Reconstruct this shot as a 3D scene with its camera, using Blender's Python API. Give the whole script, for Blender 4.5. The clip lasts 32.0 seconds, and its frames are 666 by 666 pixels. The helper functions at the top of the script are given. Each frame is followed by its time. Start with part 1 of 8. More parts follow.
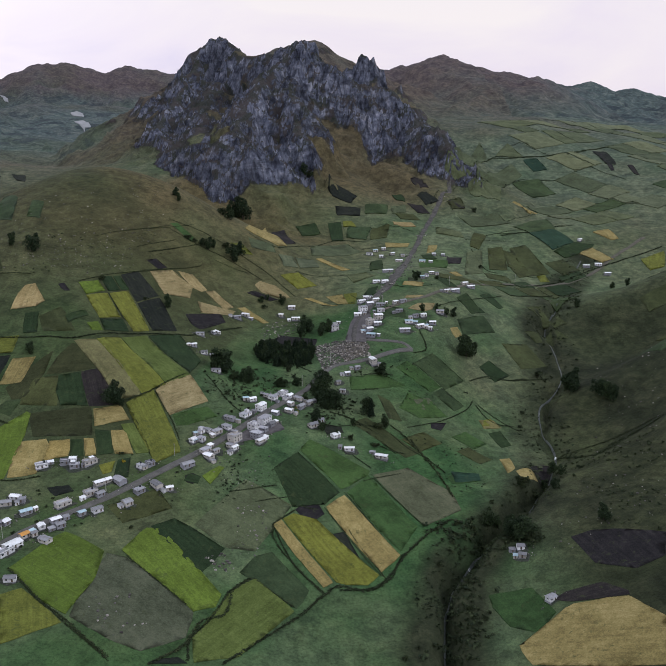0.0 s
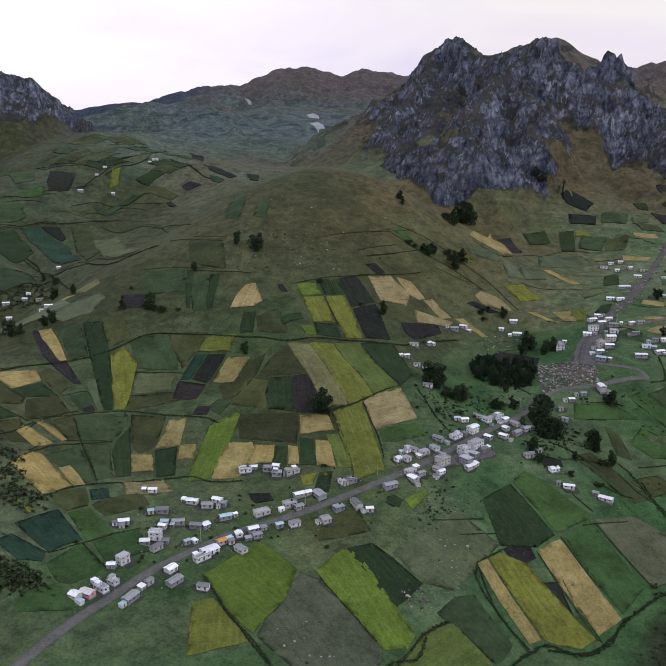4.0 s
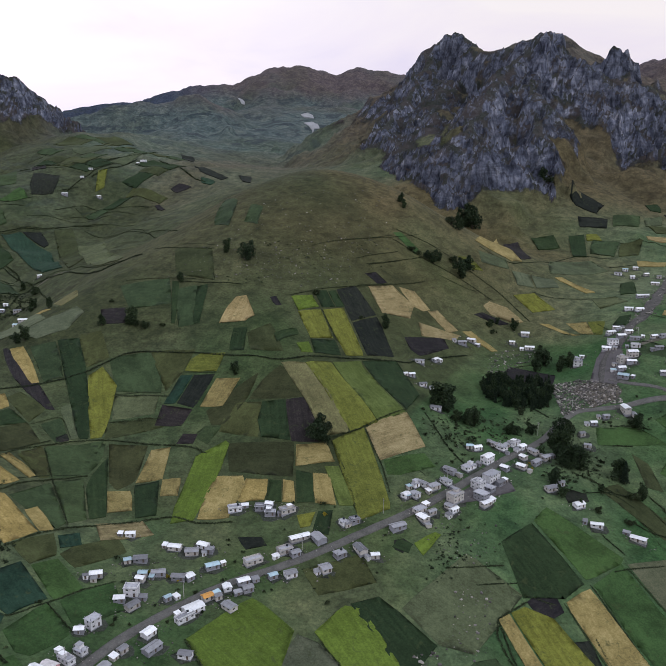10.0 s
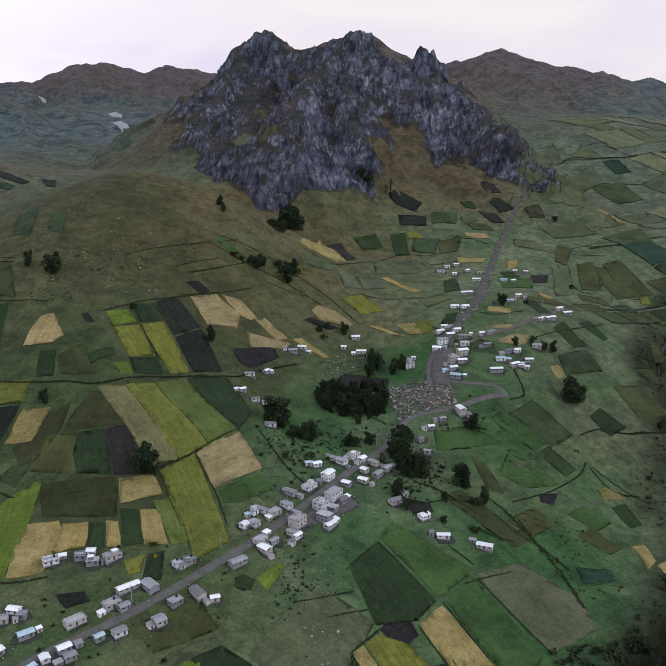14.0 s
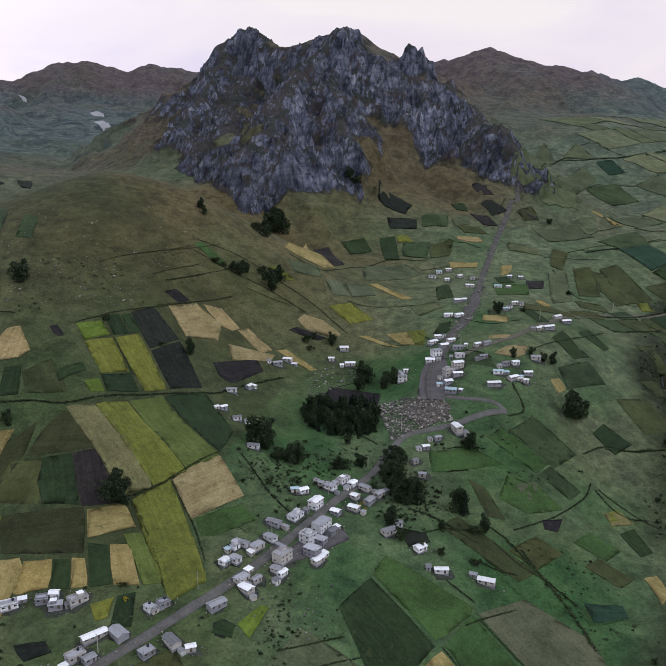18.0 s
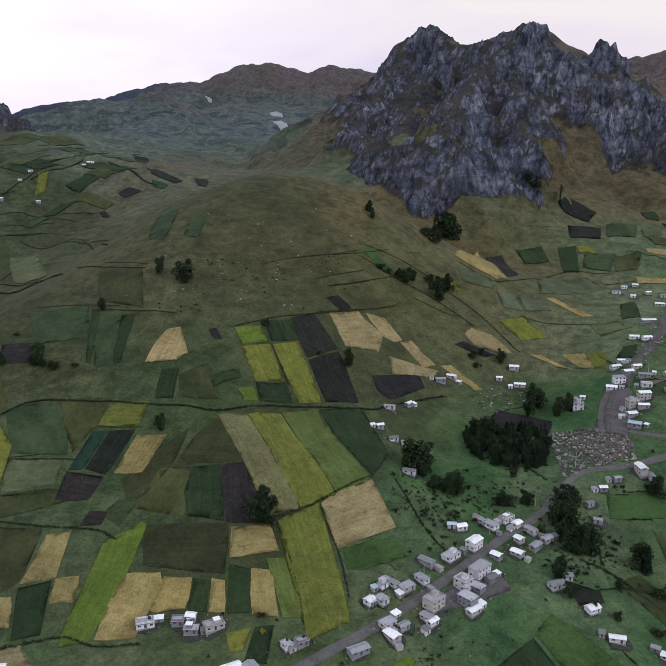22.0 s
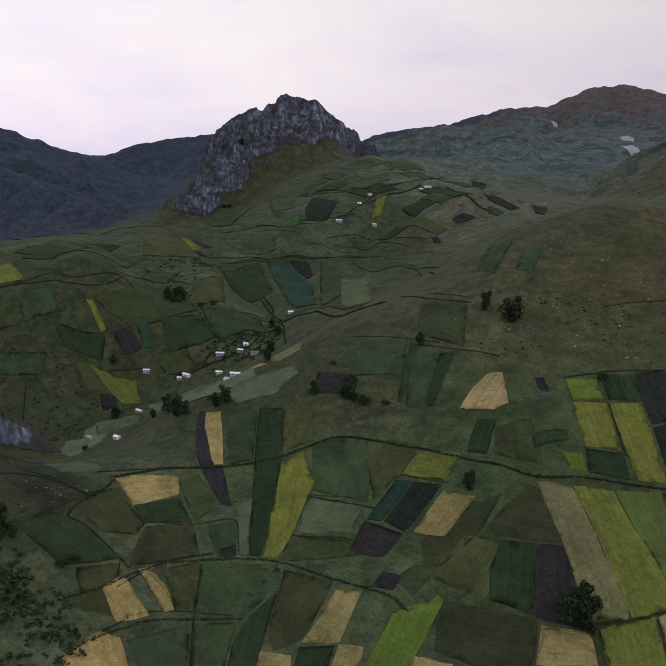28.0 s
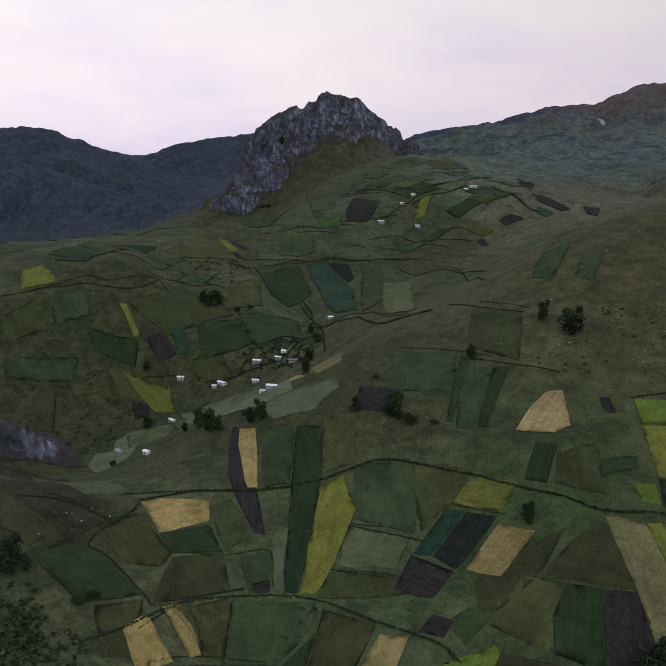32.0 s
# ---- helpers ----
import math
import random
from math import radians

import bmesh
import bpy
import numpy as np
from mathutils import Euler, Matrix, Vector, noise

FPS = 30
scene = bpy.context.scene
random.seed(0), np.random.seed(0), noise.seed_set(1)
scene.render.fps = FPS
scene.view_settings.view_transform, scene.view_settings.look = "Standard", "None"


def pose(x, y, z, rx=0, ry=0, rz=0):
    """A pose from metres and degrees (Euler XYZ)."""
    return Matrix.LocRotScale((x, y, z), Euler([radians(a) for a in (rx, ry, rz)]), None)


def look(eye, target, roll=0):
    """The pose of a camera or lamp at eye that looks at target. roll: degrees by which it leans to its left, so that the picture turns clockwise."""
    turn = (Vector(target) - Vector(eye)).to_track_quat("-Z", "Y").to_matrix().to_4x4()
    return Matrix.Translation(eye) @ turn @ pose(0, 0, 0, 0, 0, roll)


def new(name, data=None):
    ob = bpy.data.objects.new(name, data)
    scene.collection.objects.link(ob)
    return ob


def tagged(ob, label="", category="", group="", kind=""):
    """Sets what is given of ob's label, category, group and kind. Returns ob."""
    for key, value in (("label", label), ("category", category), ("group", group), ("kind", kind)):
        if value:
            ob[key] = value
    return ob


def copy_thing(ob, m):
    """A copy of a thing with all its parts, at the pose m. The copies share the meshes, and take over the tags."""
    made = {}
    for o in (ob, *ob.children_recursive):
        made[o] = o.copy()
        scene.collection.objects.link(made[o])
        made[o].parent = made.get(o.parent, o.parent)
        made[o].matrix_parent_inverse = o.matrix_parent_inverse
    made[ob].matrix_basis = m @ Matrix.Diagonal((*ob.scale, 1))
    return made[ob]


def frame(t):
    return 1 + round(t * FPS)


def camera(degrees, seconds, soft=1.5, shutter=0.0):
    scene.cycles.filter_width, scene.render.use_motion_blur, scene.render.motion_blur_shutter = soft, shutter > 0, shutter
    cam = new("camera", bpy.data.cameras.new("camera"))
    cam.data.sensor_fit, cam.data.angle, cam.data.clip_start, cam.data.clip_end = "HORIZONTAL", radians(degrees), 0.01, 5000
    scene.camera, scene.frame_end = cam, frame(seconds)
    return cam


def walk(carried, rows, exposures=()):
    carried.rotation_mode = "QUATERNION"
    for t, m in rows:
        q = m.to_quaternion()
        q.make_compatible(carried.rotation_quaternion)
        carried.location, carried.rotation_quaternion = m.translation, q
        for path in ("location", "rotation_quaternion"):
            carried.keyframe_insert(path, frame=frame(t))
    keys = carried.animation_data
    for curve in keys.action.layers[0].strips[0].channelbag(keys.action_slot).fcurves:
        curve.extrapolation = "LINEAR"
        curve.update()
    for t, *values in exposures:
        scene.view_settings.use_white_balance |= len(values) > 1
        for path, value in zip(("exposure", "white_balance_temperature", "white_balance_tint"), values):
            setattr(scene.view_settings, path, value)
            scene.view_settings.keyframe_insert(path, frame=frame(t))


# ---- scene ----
cam = camera(43.99, 32.0, soft=1.0)
# seconds, eye x, y, z, heading to the left, pitch, lean
PATH = [
    (0, -0.00, 0.00, 260.00, -0.000, -14.228, 0.138),
    (0.5, -0.26, 4.79, 259.86, -0.053, -14.233, 0.177),
    (1, -0.56, 9.68, 259.67, 0.018, -14.217, 0.153),
    (1.5, -0.97, 14.54, 259.50, 0.839, -14.208, 0.146),
    (2, -1.56, 19.27, 259.39, 2.939, -14.199, 0.167),
    (2.5, -2.04, 23.79, 259.27, 5.995, -14.177, 0.181),
    (3, -2.52, 28.41, 259.21, 9.606, -14.148, 0.187),
    (3.5, -2.98, 33.18, 259.15, 13.074, -14.136, 0.213),
    (4, -3.49, 37.80, 259.05, 15.497, -14.128, 0.191),
    (4.5, -4.35, 42.39, 258.99, 16.811, -14.119, 0.191),
    (6.5, -10.05, 60.09, 258.67, 18.296, -14.126, 0.110),
    (7, -11.64, 64.53, 258.54, 18.436, -14.119, 0.104),
    (7.5, -13.29, 68.98, 258.36, 18.533, -14.120, 0.078),
    (8, -14.94, 73.43, 258.19, 18.623, -14.108, 0.071),
    (8.5, -16.54, 77.83, 258.08, 18.758, -14.101, 0.048),
    (9, -17.96, 82.32, 257.94, 18.619, -14.105, 0.024),
    (9.5, -19.37, 86.81, 257.83, 17.369, -14.109, -0.009),
    (10, -20.71, 91.29, 257.73, 15.153, -14.126, -0.022),
    (10.5, -22.17, 95.65, 257.55, 12.008, -14.148, -0.057),
    (11, -23.73, 100.00, 257.37, 9.086, -14.163, -0.102),
    (11.5, -25.12, 104.58, 257.26, 6.999, -14.179, -0.130),
    (12, -26.27, 109.22, 257.15, 5.287, -14.186, -0.177),
    (12.5, -27.09, 113.85, 257.04, 4.156, -14.174, -0.173),
    (13, -27.71, 118.46, 256.96, 3.477, -14.174, -0.196),
    (13.5, -28.23, 123.08, 256.91, 3.014, -14.161, -0.172),
    (14, -28.72, 127.71, 256.83, 2.668, -14.170, -0.192),
    (14.5, -29.16, 132.44, 256.76, 2.443, -14.151, -0.196),
    (16.5, -30.03, 151.41, 256.25, 1.937, -14.166, -0.183),
    (17, -30.24, 156.18, 256.14, 1.829, -14.164, -0.145),
    (17.5, -30.55, 160.91, 256.03, 1.781, -14.167, -0.154),
    (18, -30.94, 165.55, 255.96, 1.708, -14.170, -0.126),
    (18.5, -31.29, 170.26, 255.93, 1.669, -14.179, -0.073),
    (19, -31.70, 175.00, 255.85, 1.705, -14.184, -0.079),
    (19.5, -32.18, 179.85, 255.74, 2.005, -14.179, -0.056),
    (20, -32.74, 184.63, 255.58, 3.396, -14.167, -0.055),
    (20.5, -33.27, 189.31, 255.38, 5.601, -14.140, -0.022),
    (21, -33.73, 193.94, 255.33, 8.303, -14.134, 0.042),
    (21.5, -34.26, 198.63, 255.35, 11.020, -14.127, 0.105),
    (22, -34.94, 203.24, 255.24, 13.461, -14.115, 0.111),
    (22.5, -35.97, 207.96, 255.06, 15.548, -14.108, 0.127),
    (23, -37.34, 212.70, 254.84, 17.665, -14.105, 0.118),
    (23.5, -38.80, 217.40, 254.67, 20.032, -14.101, 0.118),
    (24, -40.36, 222.04, 254.48, 21.914, -14.102, 0.094),
    (24.5, -42.11, 226.50, 254.25, 23.304, -14.098, 0.028),
    (26.5, -50.97, 243.67, 253.46, 28.155, -12.461, -0.021),
    (27, -53.37, 247.70, 253.38, 30.446, -12.452, -0.066),
    (27.5, -55.76, 251.57, 253.31, 33.823, -12.429, -0.003),
    (28, -58.33, 255.54, 253.20, 36.289, -12.424, 0.003),
    (28.5, -61.16, 259.45, 253.06, 37.427, -12.429, -0.007),
    (29, -64.23, 263.08, 252.93, 37.995, -12.437, -0.021),
    (29.5, -67.29, 266.53, 252.82, 38.314, -12.443, -0.060),
    (30, -70.29, 269.99, 252.71, 38.526, -12.449, -0.071),
    (30.5, -73.42, 273.41, 252.58, 38.696, -12.454, -0.101),
    (31, -76.53, 276.85, 252.45, 38.822, -12.447, -0.100),
    (31.5, -79.62, 280.22, 252.29, 38.917, -12.451, -0.102),
    (32, -82.58, 283.55, 252.09, 39.034, -12.455, -0.129),
]
walk(cam, [(t, pose(x, y, z, 0, 0, h) @ pose(0, 0, 0, 90 + p) @ pose(0, 0, 0, 0, 0, r)) for t, x, y, z, h, p, r in PATH],
     [(0.0, 0.09, 5680, 10), (24.0, 0.05, 5680, 10), (27.0, -0.32, 5790, 11), (32.0, -0.39, 5790, 11)])

# ---- sky and light: a bright overcast evening ----
world = bpy.data.worlds.new("overcast_sky")
scene.world = world
world.use_nodes = True
wt = world.node_tree
wt.nodes.clear()


def sky_node(kind, **values):
    n = wt.nodes.new(kind)
    for k, v in values.items():
        n.inputs[k.replace("_", " ")].default_value = v
    return n


sky = wt.nodes.new("ShaderNodeTexSky")
sky.sky_type, sky.sun_disc = "NISHITA", False
sky.sun_elevation, sky.sun_rotation = radians(38), radians(113)
where = wt.nodes.new("ShaderNodeTexCoord")
flat = sky_node("ShaderNodeMapping")
flat.inputs["Scale"].default_value = (1.0, 1.0, 3.2)
wt.links.new(where.outputs["Generated"], flat.inputs["Vector"])
clouds = sky_node("ShaderNodeTexNoise", Scale=2.2, Detail=6.0, Roughness=0.52, Distortion=0.5)
wt.links.new(flat.outputs["Vector"], clouds.inputs["Vector"])
shade = wt.nodes.new("ShaderNodeValToRGB")
stops = shade.color_ramp.elements
stops[0].position, stops[0].color = 0.40, (0.77, 0.745, 0.80, 1)
stops[1].position, stops[1].color = 0.58, (0.99, 0.96, 0.935, 1)
wt.links.new(clouds.outputs["Fac"], shade.inputs["Fac"])
rise = wt.nodes.new("ShaderNodeSeparateXYZ")
wt.links.new(where.outputs["Generated"], rise.inputs["Vector"])
level = sky_node("ShaderNodeMapRange")
for k, v in (("From Min", 0.12), ("From Max", 0.5), ("To Min", 0.0), ("To Max", 1.0)):
    level.inputs[k].default_value = v
wt.links.new(rise.outputs["Z"], level.inputs["Value"])
low = wt.nodes.new("ShaderNodeMix")
low.data_type = "RGBA"
wt.links.new(level.outputs["Result"], low.inputs["Factor"])
# low down the cloud is creamy pink, lavender above the ridges
wisps = sky_node("ShaderNodeTexNoise", Scale=3.4, Detail=5.0, Roughness=0.55, Distortion=0.6)
wt.links.new(flat.outputs["Vector"], wisps.inputs["Vector"])
drift = wt.nodes.new("ShaderNodeMath")
drift.operation = "MULTIPLY_ADD"
wt.links.new(wisps.outputs["Fac"], drift.inputs[0])
drift.inputs[1].default_value = 0.34
wt.links.new(rise.outputs["Z"], drift.inputs[2])
pale = wt.nodes.new("ShaderNodeValToRGB")
tints = pale.color_ramp.elements
tints.new(0.5)
for stop, (p, c) in zip(tints, ((0.15, (0.79, 0.665, 0.755)), (0.23, (0.95, 0.79, 0.775)), (0.32, (1.05, 0.89, 0.78)))):
    stop.position, stop.color = p, (*c, 1)
wt.links.new(drift.outputs[0], pale.inputs["Fac"])
wt.links.new(pale.outputs["Color"], low.inputs["A"])
wt.links.new(shade.outputs["Color"], low.inputs["B"])
veil = wt.nodes.new("ShaderNodeMix")
veil.data_type = "RGBA"
veil.inputs["Factor"].default_value = 0.99
wt.links.new(sky.outputs["Color"], veil.inputs["A"])
wt.links.new(low.outputs["Result"], veil.inputs["B"])
# the cloud is thinner and brighter towards the west
glow = sky_node("ShaderNodeMapRange")
glow.interpolation_type = "SMOOTHSTEP"
for k, v in (("From Min", 0.0), ("From Max", -1.0), ("To Min", 0.88), ("To Max", 1.30)):
    glow.inputs[k].default_value = v
wt.links.new(rise.outputs["X"], glow.inputs["Value"])
back = sky_node("ShaderNodeBackground", Strength=1.0)
wt.links.new(glow.outputs["Result"], back.inputs["Strength"])
wt.links.new(veil.outputs["Result"], back.inputs["Color"])
out = wt.nodes.new("ShaderNodeOutputWorld")
wt.links.new(back.outputs["Background"], out.inputs["Surface"])

sun_data = bpy.data.lights.new("sun", "SUN")
sun_data.energy, sun_data.angle, sun_data.color = 1.1, radians(25), (1.0, 0.95, 0.9)
sun = new("sun", sun_data)
sun.matrix_world = look((0, 0, 0), (-0.72, 0.30, -0.62))

# ---- materials ----
class Paint:
    """A small builder for one node material."""

    def __init__(self, name):
        self.m = bpy.data.materials.new(name)
        self.m.use_nodes = True
        self.t = self.m.node_tree
        self.t.nodes.clear()
        self.place = self.add("ShaderNodeNewGeometry")

    def add(self, kind, **values):
        n = self.t.nodes.new(kind)
        for k, v in values.items():
            self.set(n.inputs[k.replace("_", " ")], v)
        return n

    def set(self, socket, v):
        if isinstance(v, bpy.types.NodeSocket):
            self.t.links.new(v, socket)
        elif isinstance(v, tuple) and len(v) == 3 and socket.type == "RGBA":
            socket.default_value = (*v, 1)
        else:
            socket.default_value = v

    def stretched(self, sx, sy, sz, turn=0.0):
        n = self.add("ShaderNodeMapping", Vector=self.place.outputs["Position"])
        n.inputs["Scale"].default_value, n.inputs["Rotation"].default_value = (sx, sy, sz), (0, 0, radians(turn))
        return n.outputs["Vector"]

    def noise(self, metres, detail=4.0, rough=0.55, vector=None, warp=0.0):
        n = self.add("ShaderNodeTexNoise", Scale=1.0 / metres, Detail=detail, Roughness=rough, Distortion=warp)
        self.set(n.inputs["Vector"], vector or self.place.outputs["Position"])
        return n.outputs["Fac"]

    def cells(self, metres, out="Distance", feature="F1", vector=None):
        n = self.add("ShaderNodeTexVoronoi", Scale=1.0 / metres)
        n.feature = feature
        self.set(n.inputs["Vector"], vector or self.place.outputs["Position"])
        return n.outputs[out]

    def ramp(self, fac, *stops):
        n = self.add("ShaderNodeValToRGB", Fac=fac)
        e = n.color_ramp.elements
        while len(e) < len(stops):
            e.new(0.5)
        for s, (p, c) in zip(e, stops):
            s.position, s.color = p, (*c, 1) if isinstance(c, tuple) else (c, c, c, 1)
        return n.outputs["Color"]

    def mix(self, fac, a, b, blend="MIX"):
        n = self.t.nodes.new("ShaderNodeMix")
        n.data_type, n.blend_type = "RGBA", blend
        self.set(n.inputs["Factor"], fac)
        self.set(n.inputs["A"], a)
        self.set(n.inputs["B"], b)
        return n.outputs["Result"]

    def math(self, op, a, b=0.0, clamp=False):
        n = self.t.nodes.new("ShaderNodeMath")
        n.operation, n.use_clamp = op, clamp
        self.set(n.inputs[0], a)
        self.set(n.inputs[1], b)
        return n.outputs[0]

    def attribute(self, name):
        n = self.t.nodes.new("ShaderNodeAttribute")
        n.attribute_name = name
        return n.outputs["Fac"]

    def chance(self):
        return self.add("ShaderNodeObjectInfo").outputs["Random"]

    def island(self):
        return self.place.outputs["Random Per Island"]

    def up(self):
        n = self.add("ShaderNodeSeparateXYZ", Vector=self.place.outputs["Normal"])
        return n.outputs["Z"]

    def bump(self, h, strength, metres):
        return self.add("ShaderNodeBump", Height=h, Strength=strength, Distance=metres).outputs["Normal"]

    def done(self, colour, rough=0.9, normal=None, metal=0.0, gloss=0.3):
        b = self.add("ShaderNodeBsdfPrincipled", Base_Color=colour, Roughness=rough, Metallic=metal)
        b.inputs["Specular IOR Level"].default_value = gloss
        if normal is not None:
            self.set(b.inputs["Normal"], normal)
        o = self.add("ShaderNodeOutputMaterial", Surface=b.outputs["BSDF"])
        return self.m


def make_ground():
    p = Paint("grassland")
    wide, mid, fine = p.noise(160, 5, 0.6), p.noise(22, 5, 0.62, warp=0.5), p.noise(2.2, 4, 0.65)
    grass = p.ramp(mid, (0.25, (0.060, 0.080, 0.048)), (0.5, (0.104, 0.132, 0.074)), (0.75, (0.150, 0.174, 0.100)))
    lush = p.ramp(mid, (0.25, (0.018, 0.048, 0.017)), (0.5, (0.040, 0.090, 0.031)), (0.75, (0.074, 0.130, 0.048)))
    brown = p.ramp(mid, (0.25, (0.050, 0.041, 0.020)), (0.5, (0.090, 0.074, 0.035)), (0.78, (0.130, 0.104, 0.053)))
    # distance haze is put into these two base colours, heath tops included
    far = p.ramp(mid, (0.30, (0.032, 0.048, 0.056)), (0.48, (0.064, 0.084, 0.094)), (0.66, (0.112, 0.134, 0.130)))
    hazy_ling = p.ramp(mid, (0.28, (0.048, 0.038, 0.050)), (0.5, (0.086, 0.068, 0.074)), (0.75, (0.128, 0.104, 0.096)))
    land = p.mix(p.attribute("lush"), grass, lush)
    land = p.mix(p.math("MULTIPLY", p.math("MULTIPLY", p.ramp(wide, (0.45, 0.0), (0.7, 1.0)), 0.4), p.math("SUBTRACT", 1.0, p.attribute("lush"))), land, brown)
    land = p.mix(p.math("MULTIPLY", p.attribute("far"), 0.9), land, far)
    land = p.mix(p.attribute("heath"), land, p.mix(p.attribute("far"), brown, hazy_ling))
    # dark olive moor, with cloud shade on the outer slopes painted in
    moor_shade = p.ramp(mid, (0.25, (0.021, 0.026, 0.011)), (0.5, (0.041, 0.048, 0.020)), (0.75, (0.064, 0.071, 0.031)))
    land = p.mix(p.math("MULTIPLY", p.attribute("moor_shade"), 0.92), land, moor_shade)
    # dark scrub, with the shade of the dim slopes painted into its colour
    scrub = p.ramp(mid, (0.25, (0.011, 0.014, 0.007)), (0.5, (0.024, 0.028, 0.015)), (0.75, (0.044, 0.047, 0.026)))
    # far west: valley shade and blue haze put into the colour
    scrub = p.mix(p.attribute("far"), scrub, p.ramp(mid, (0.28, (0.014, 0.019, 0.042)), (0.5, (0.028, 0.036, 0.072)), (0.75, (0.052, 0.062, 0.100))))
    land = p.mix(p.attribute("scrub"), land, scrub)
    # dark copses and banks far off, with gully shadows painted in
    copse_shade = p.ramp(p.noise(75, 5, 0.62, p.stretched(1, 1, 2.5), 0.8), (0.54, 0.0), (0.60, 1.0))
    low = p.math("MULTIPLY", p.attribute("far"), p.math("SUBTRACT", 1.0, p.attribute("heath")), True)
    land = p.mix(p.math("MULTIPLY", p.math("MULTIPLY", copse_shade, low), 0.85), land, (0.030, 0.040, 0.050))
    tufts = p.ramp(p.noise(7, 4, 0.65), (0.38, (0.55, 0.56, 0.54)), (0.60, (1.28, 1.26, 1.2)))
    land = p.mix(p.math("SUBTRACT", 0.7, p.math("MULTIPLY", p.attribute("lush"), 0.35)), land, tufts, "MULTIPLY")
    # creases along the contours, worn by grazing
    paths = p.ramp(p.noise(5, 4, 0.6, p.stretched(0.35, 0.35, 2.2), 0.8), (0.34, (0.6, 0.6, 0.56)), (0.46, (1.0, 1.0, 1.0)))
    land = p.mix(p.math("MULTIPLY", p.math("SUBTRACT", 1.0, p.attribute("far")), 0.6), land, paths, "MULTIPLY")
    speck = p.ramp(p.noise(1.5, 4, 0.7), (0.36, (0.52, 0.54, 0.5)), (0.5, (1.0, 1.0, 1.0)), (0.64, (1.36, 1.34, 1.26)))
    land = p.mix(p.math("SUBTRACT", 0.62, p.math("MULTIPLY", p.attribute("far"), 0.42)), land, speck, "MULTIPLY")
    land = p.mix(p.math("MULTIPLY", fine, 0.25), land, (0.018, 0.024, 0.012))
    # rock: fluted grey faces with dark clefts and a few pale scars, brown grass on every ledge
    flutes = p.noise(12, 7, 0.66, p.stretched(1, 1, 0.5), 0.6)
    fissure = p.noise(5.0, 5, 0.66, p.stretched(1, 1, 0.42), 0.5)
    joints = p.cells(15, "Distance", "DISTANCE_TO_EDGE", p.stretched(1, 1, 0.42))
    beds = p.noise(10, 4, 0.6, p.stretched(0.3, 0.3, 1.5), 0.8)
    # dark joints and clefts of the stone, with crevice shade painted in
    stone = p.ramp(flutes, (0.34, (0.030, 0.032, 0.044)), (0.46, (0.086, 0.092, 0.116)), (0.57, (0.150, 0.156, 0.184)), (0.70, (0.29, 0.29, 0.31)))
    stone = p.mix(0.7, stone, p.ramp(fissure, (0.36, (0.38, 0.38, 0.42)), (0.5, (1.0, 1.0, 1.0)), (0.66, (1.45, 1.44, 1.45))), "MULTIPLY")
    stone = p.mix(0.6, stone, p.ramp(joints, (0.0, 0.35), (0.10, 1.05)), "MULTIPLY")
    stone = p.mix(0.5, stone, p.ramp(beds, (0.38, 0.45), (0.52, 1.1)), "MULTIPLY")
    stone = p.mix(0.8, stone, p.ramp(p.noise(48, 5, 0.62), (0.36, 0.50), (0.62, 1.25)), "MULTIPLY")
    scar = p.math("MULTIPLY", p.ramp(p.noise(36, 5, 0.68, p.stretched(1, 1, 0.6), 0.5), (0.62, 0.0), (0.68, 1.0)), p.ramp(fissure, (0.44, 0.0), (0.52, 1.0)))
    stone = p.mix(p.math("MULTIPLY", scar, 0.75), stone, (0.36, 0.345, 0.35))
    mossy = p.mix(p.ramp(p.noise(30, 4, 0.6), (0.42, 0.0), (0.58, 1.0)), (0.054, 0.044, 0.036), (0.032, 0.034, 0.022))
    gentle = p.ramp(p.math("ADD", p.up(), p.math("MULTIPLY", p.math("SUBTRACT", p.noise(26, 5, 0.66), 0.5), 1.0)), (0.42, 0.0), (0.56, 1.0))
    stone = p.mix(p.math("MULTIPLY", gentle, 0.88), stone, mossy)
    steep = p.ramp(p.math("ADD", p.up(), p.math("MULTIPLY", p.noise(12, 4), 0.25)), (0.80, 1.0), (0.93, 0.0))
    rocky = p.math("MAXIMUM", p.attribute("rock"), p.math("MULTIPLY", steep, p.attribute("bare")))
    rocky = p.ramp(p.math("ADD", rocky, p.math("MULTIPLY", p.math("SUBTRACT", p.noise(22, 6, 0.68), 0.5), 1.1)), (0.40, 0.0), (0.54, 1.0))
    stone = p.mix(1.0, stone, (0.96, 0.98, 1.06), "MULTIPLY")
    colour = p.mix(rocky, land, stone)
    relief = p.math("ADD", p.math("MULTIPLY", p.math("ADD", fine, p.noise(7, 4, 0.65)), 0.8), p.math("MULTIPLY", p.math("MULTIPLY", p.math("ADD", flutes, p.math("MULTIPLY", fissure, 0.5)), rocky), 9.0))
    return p.done(colour, 0.95, p.bump(relief, 0.8, 1.0), gloss=0.12)


GROUND = make_ground()


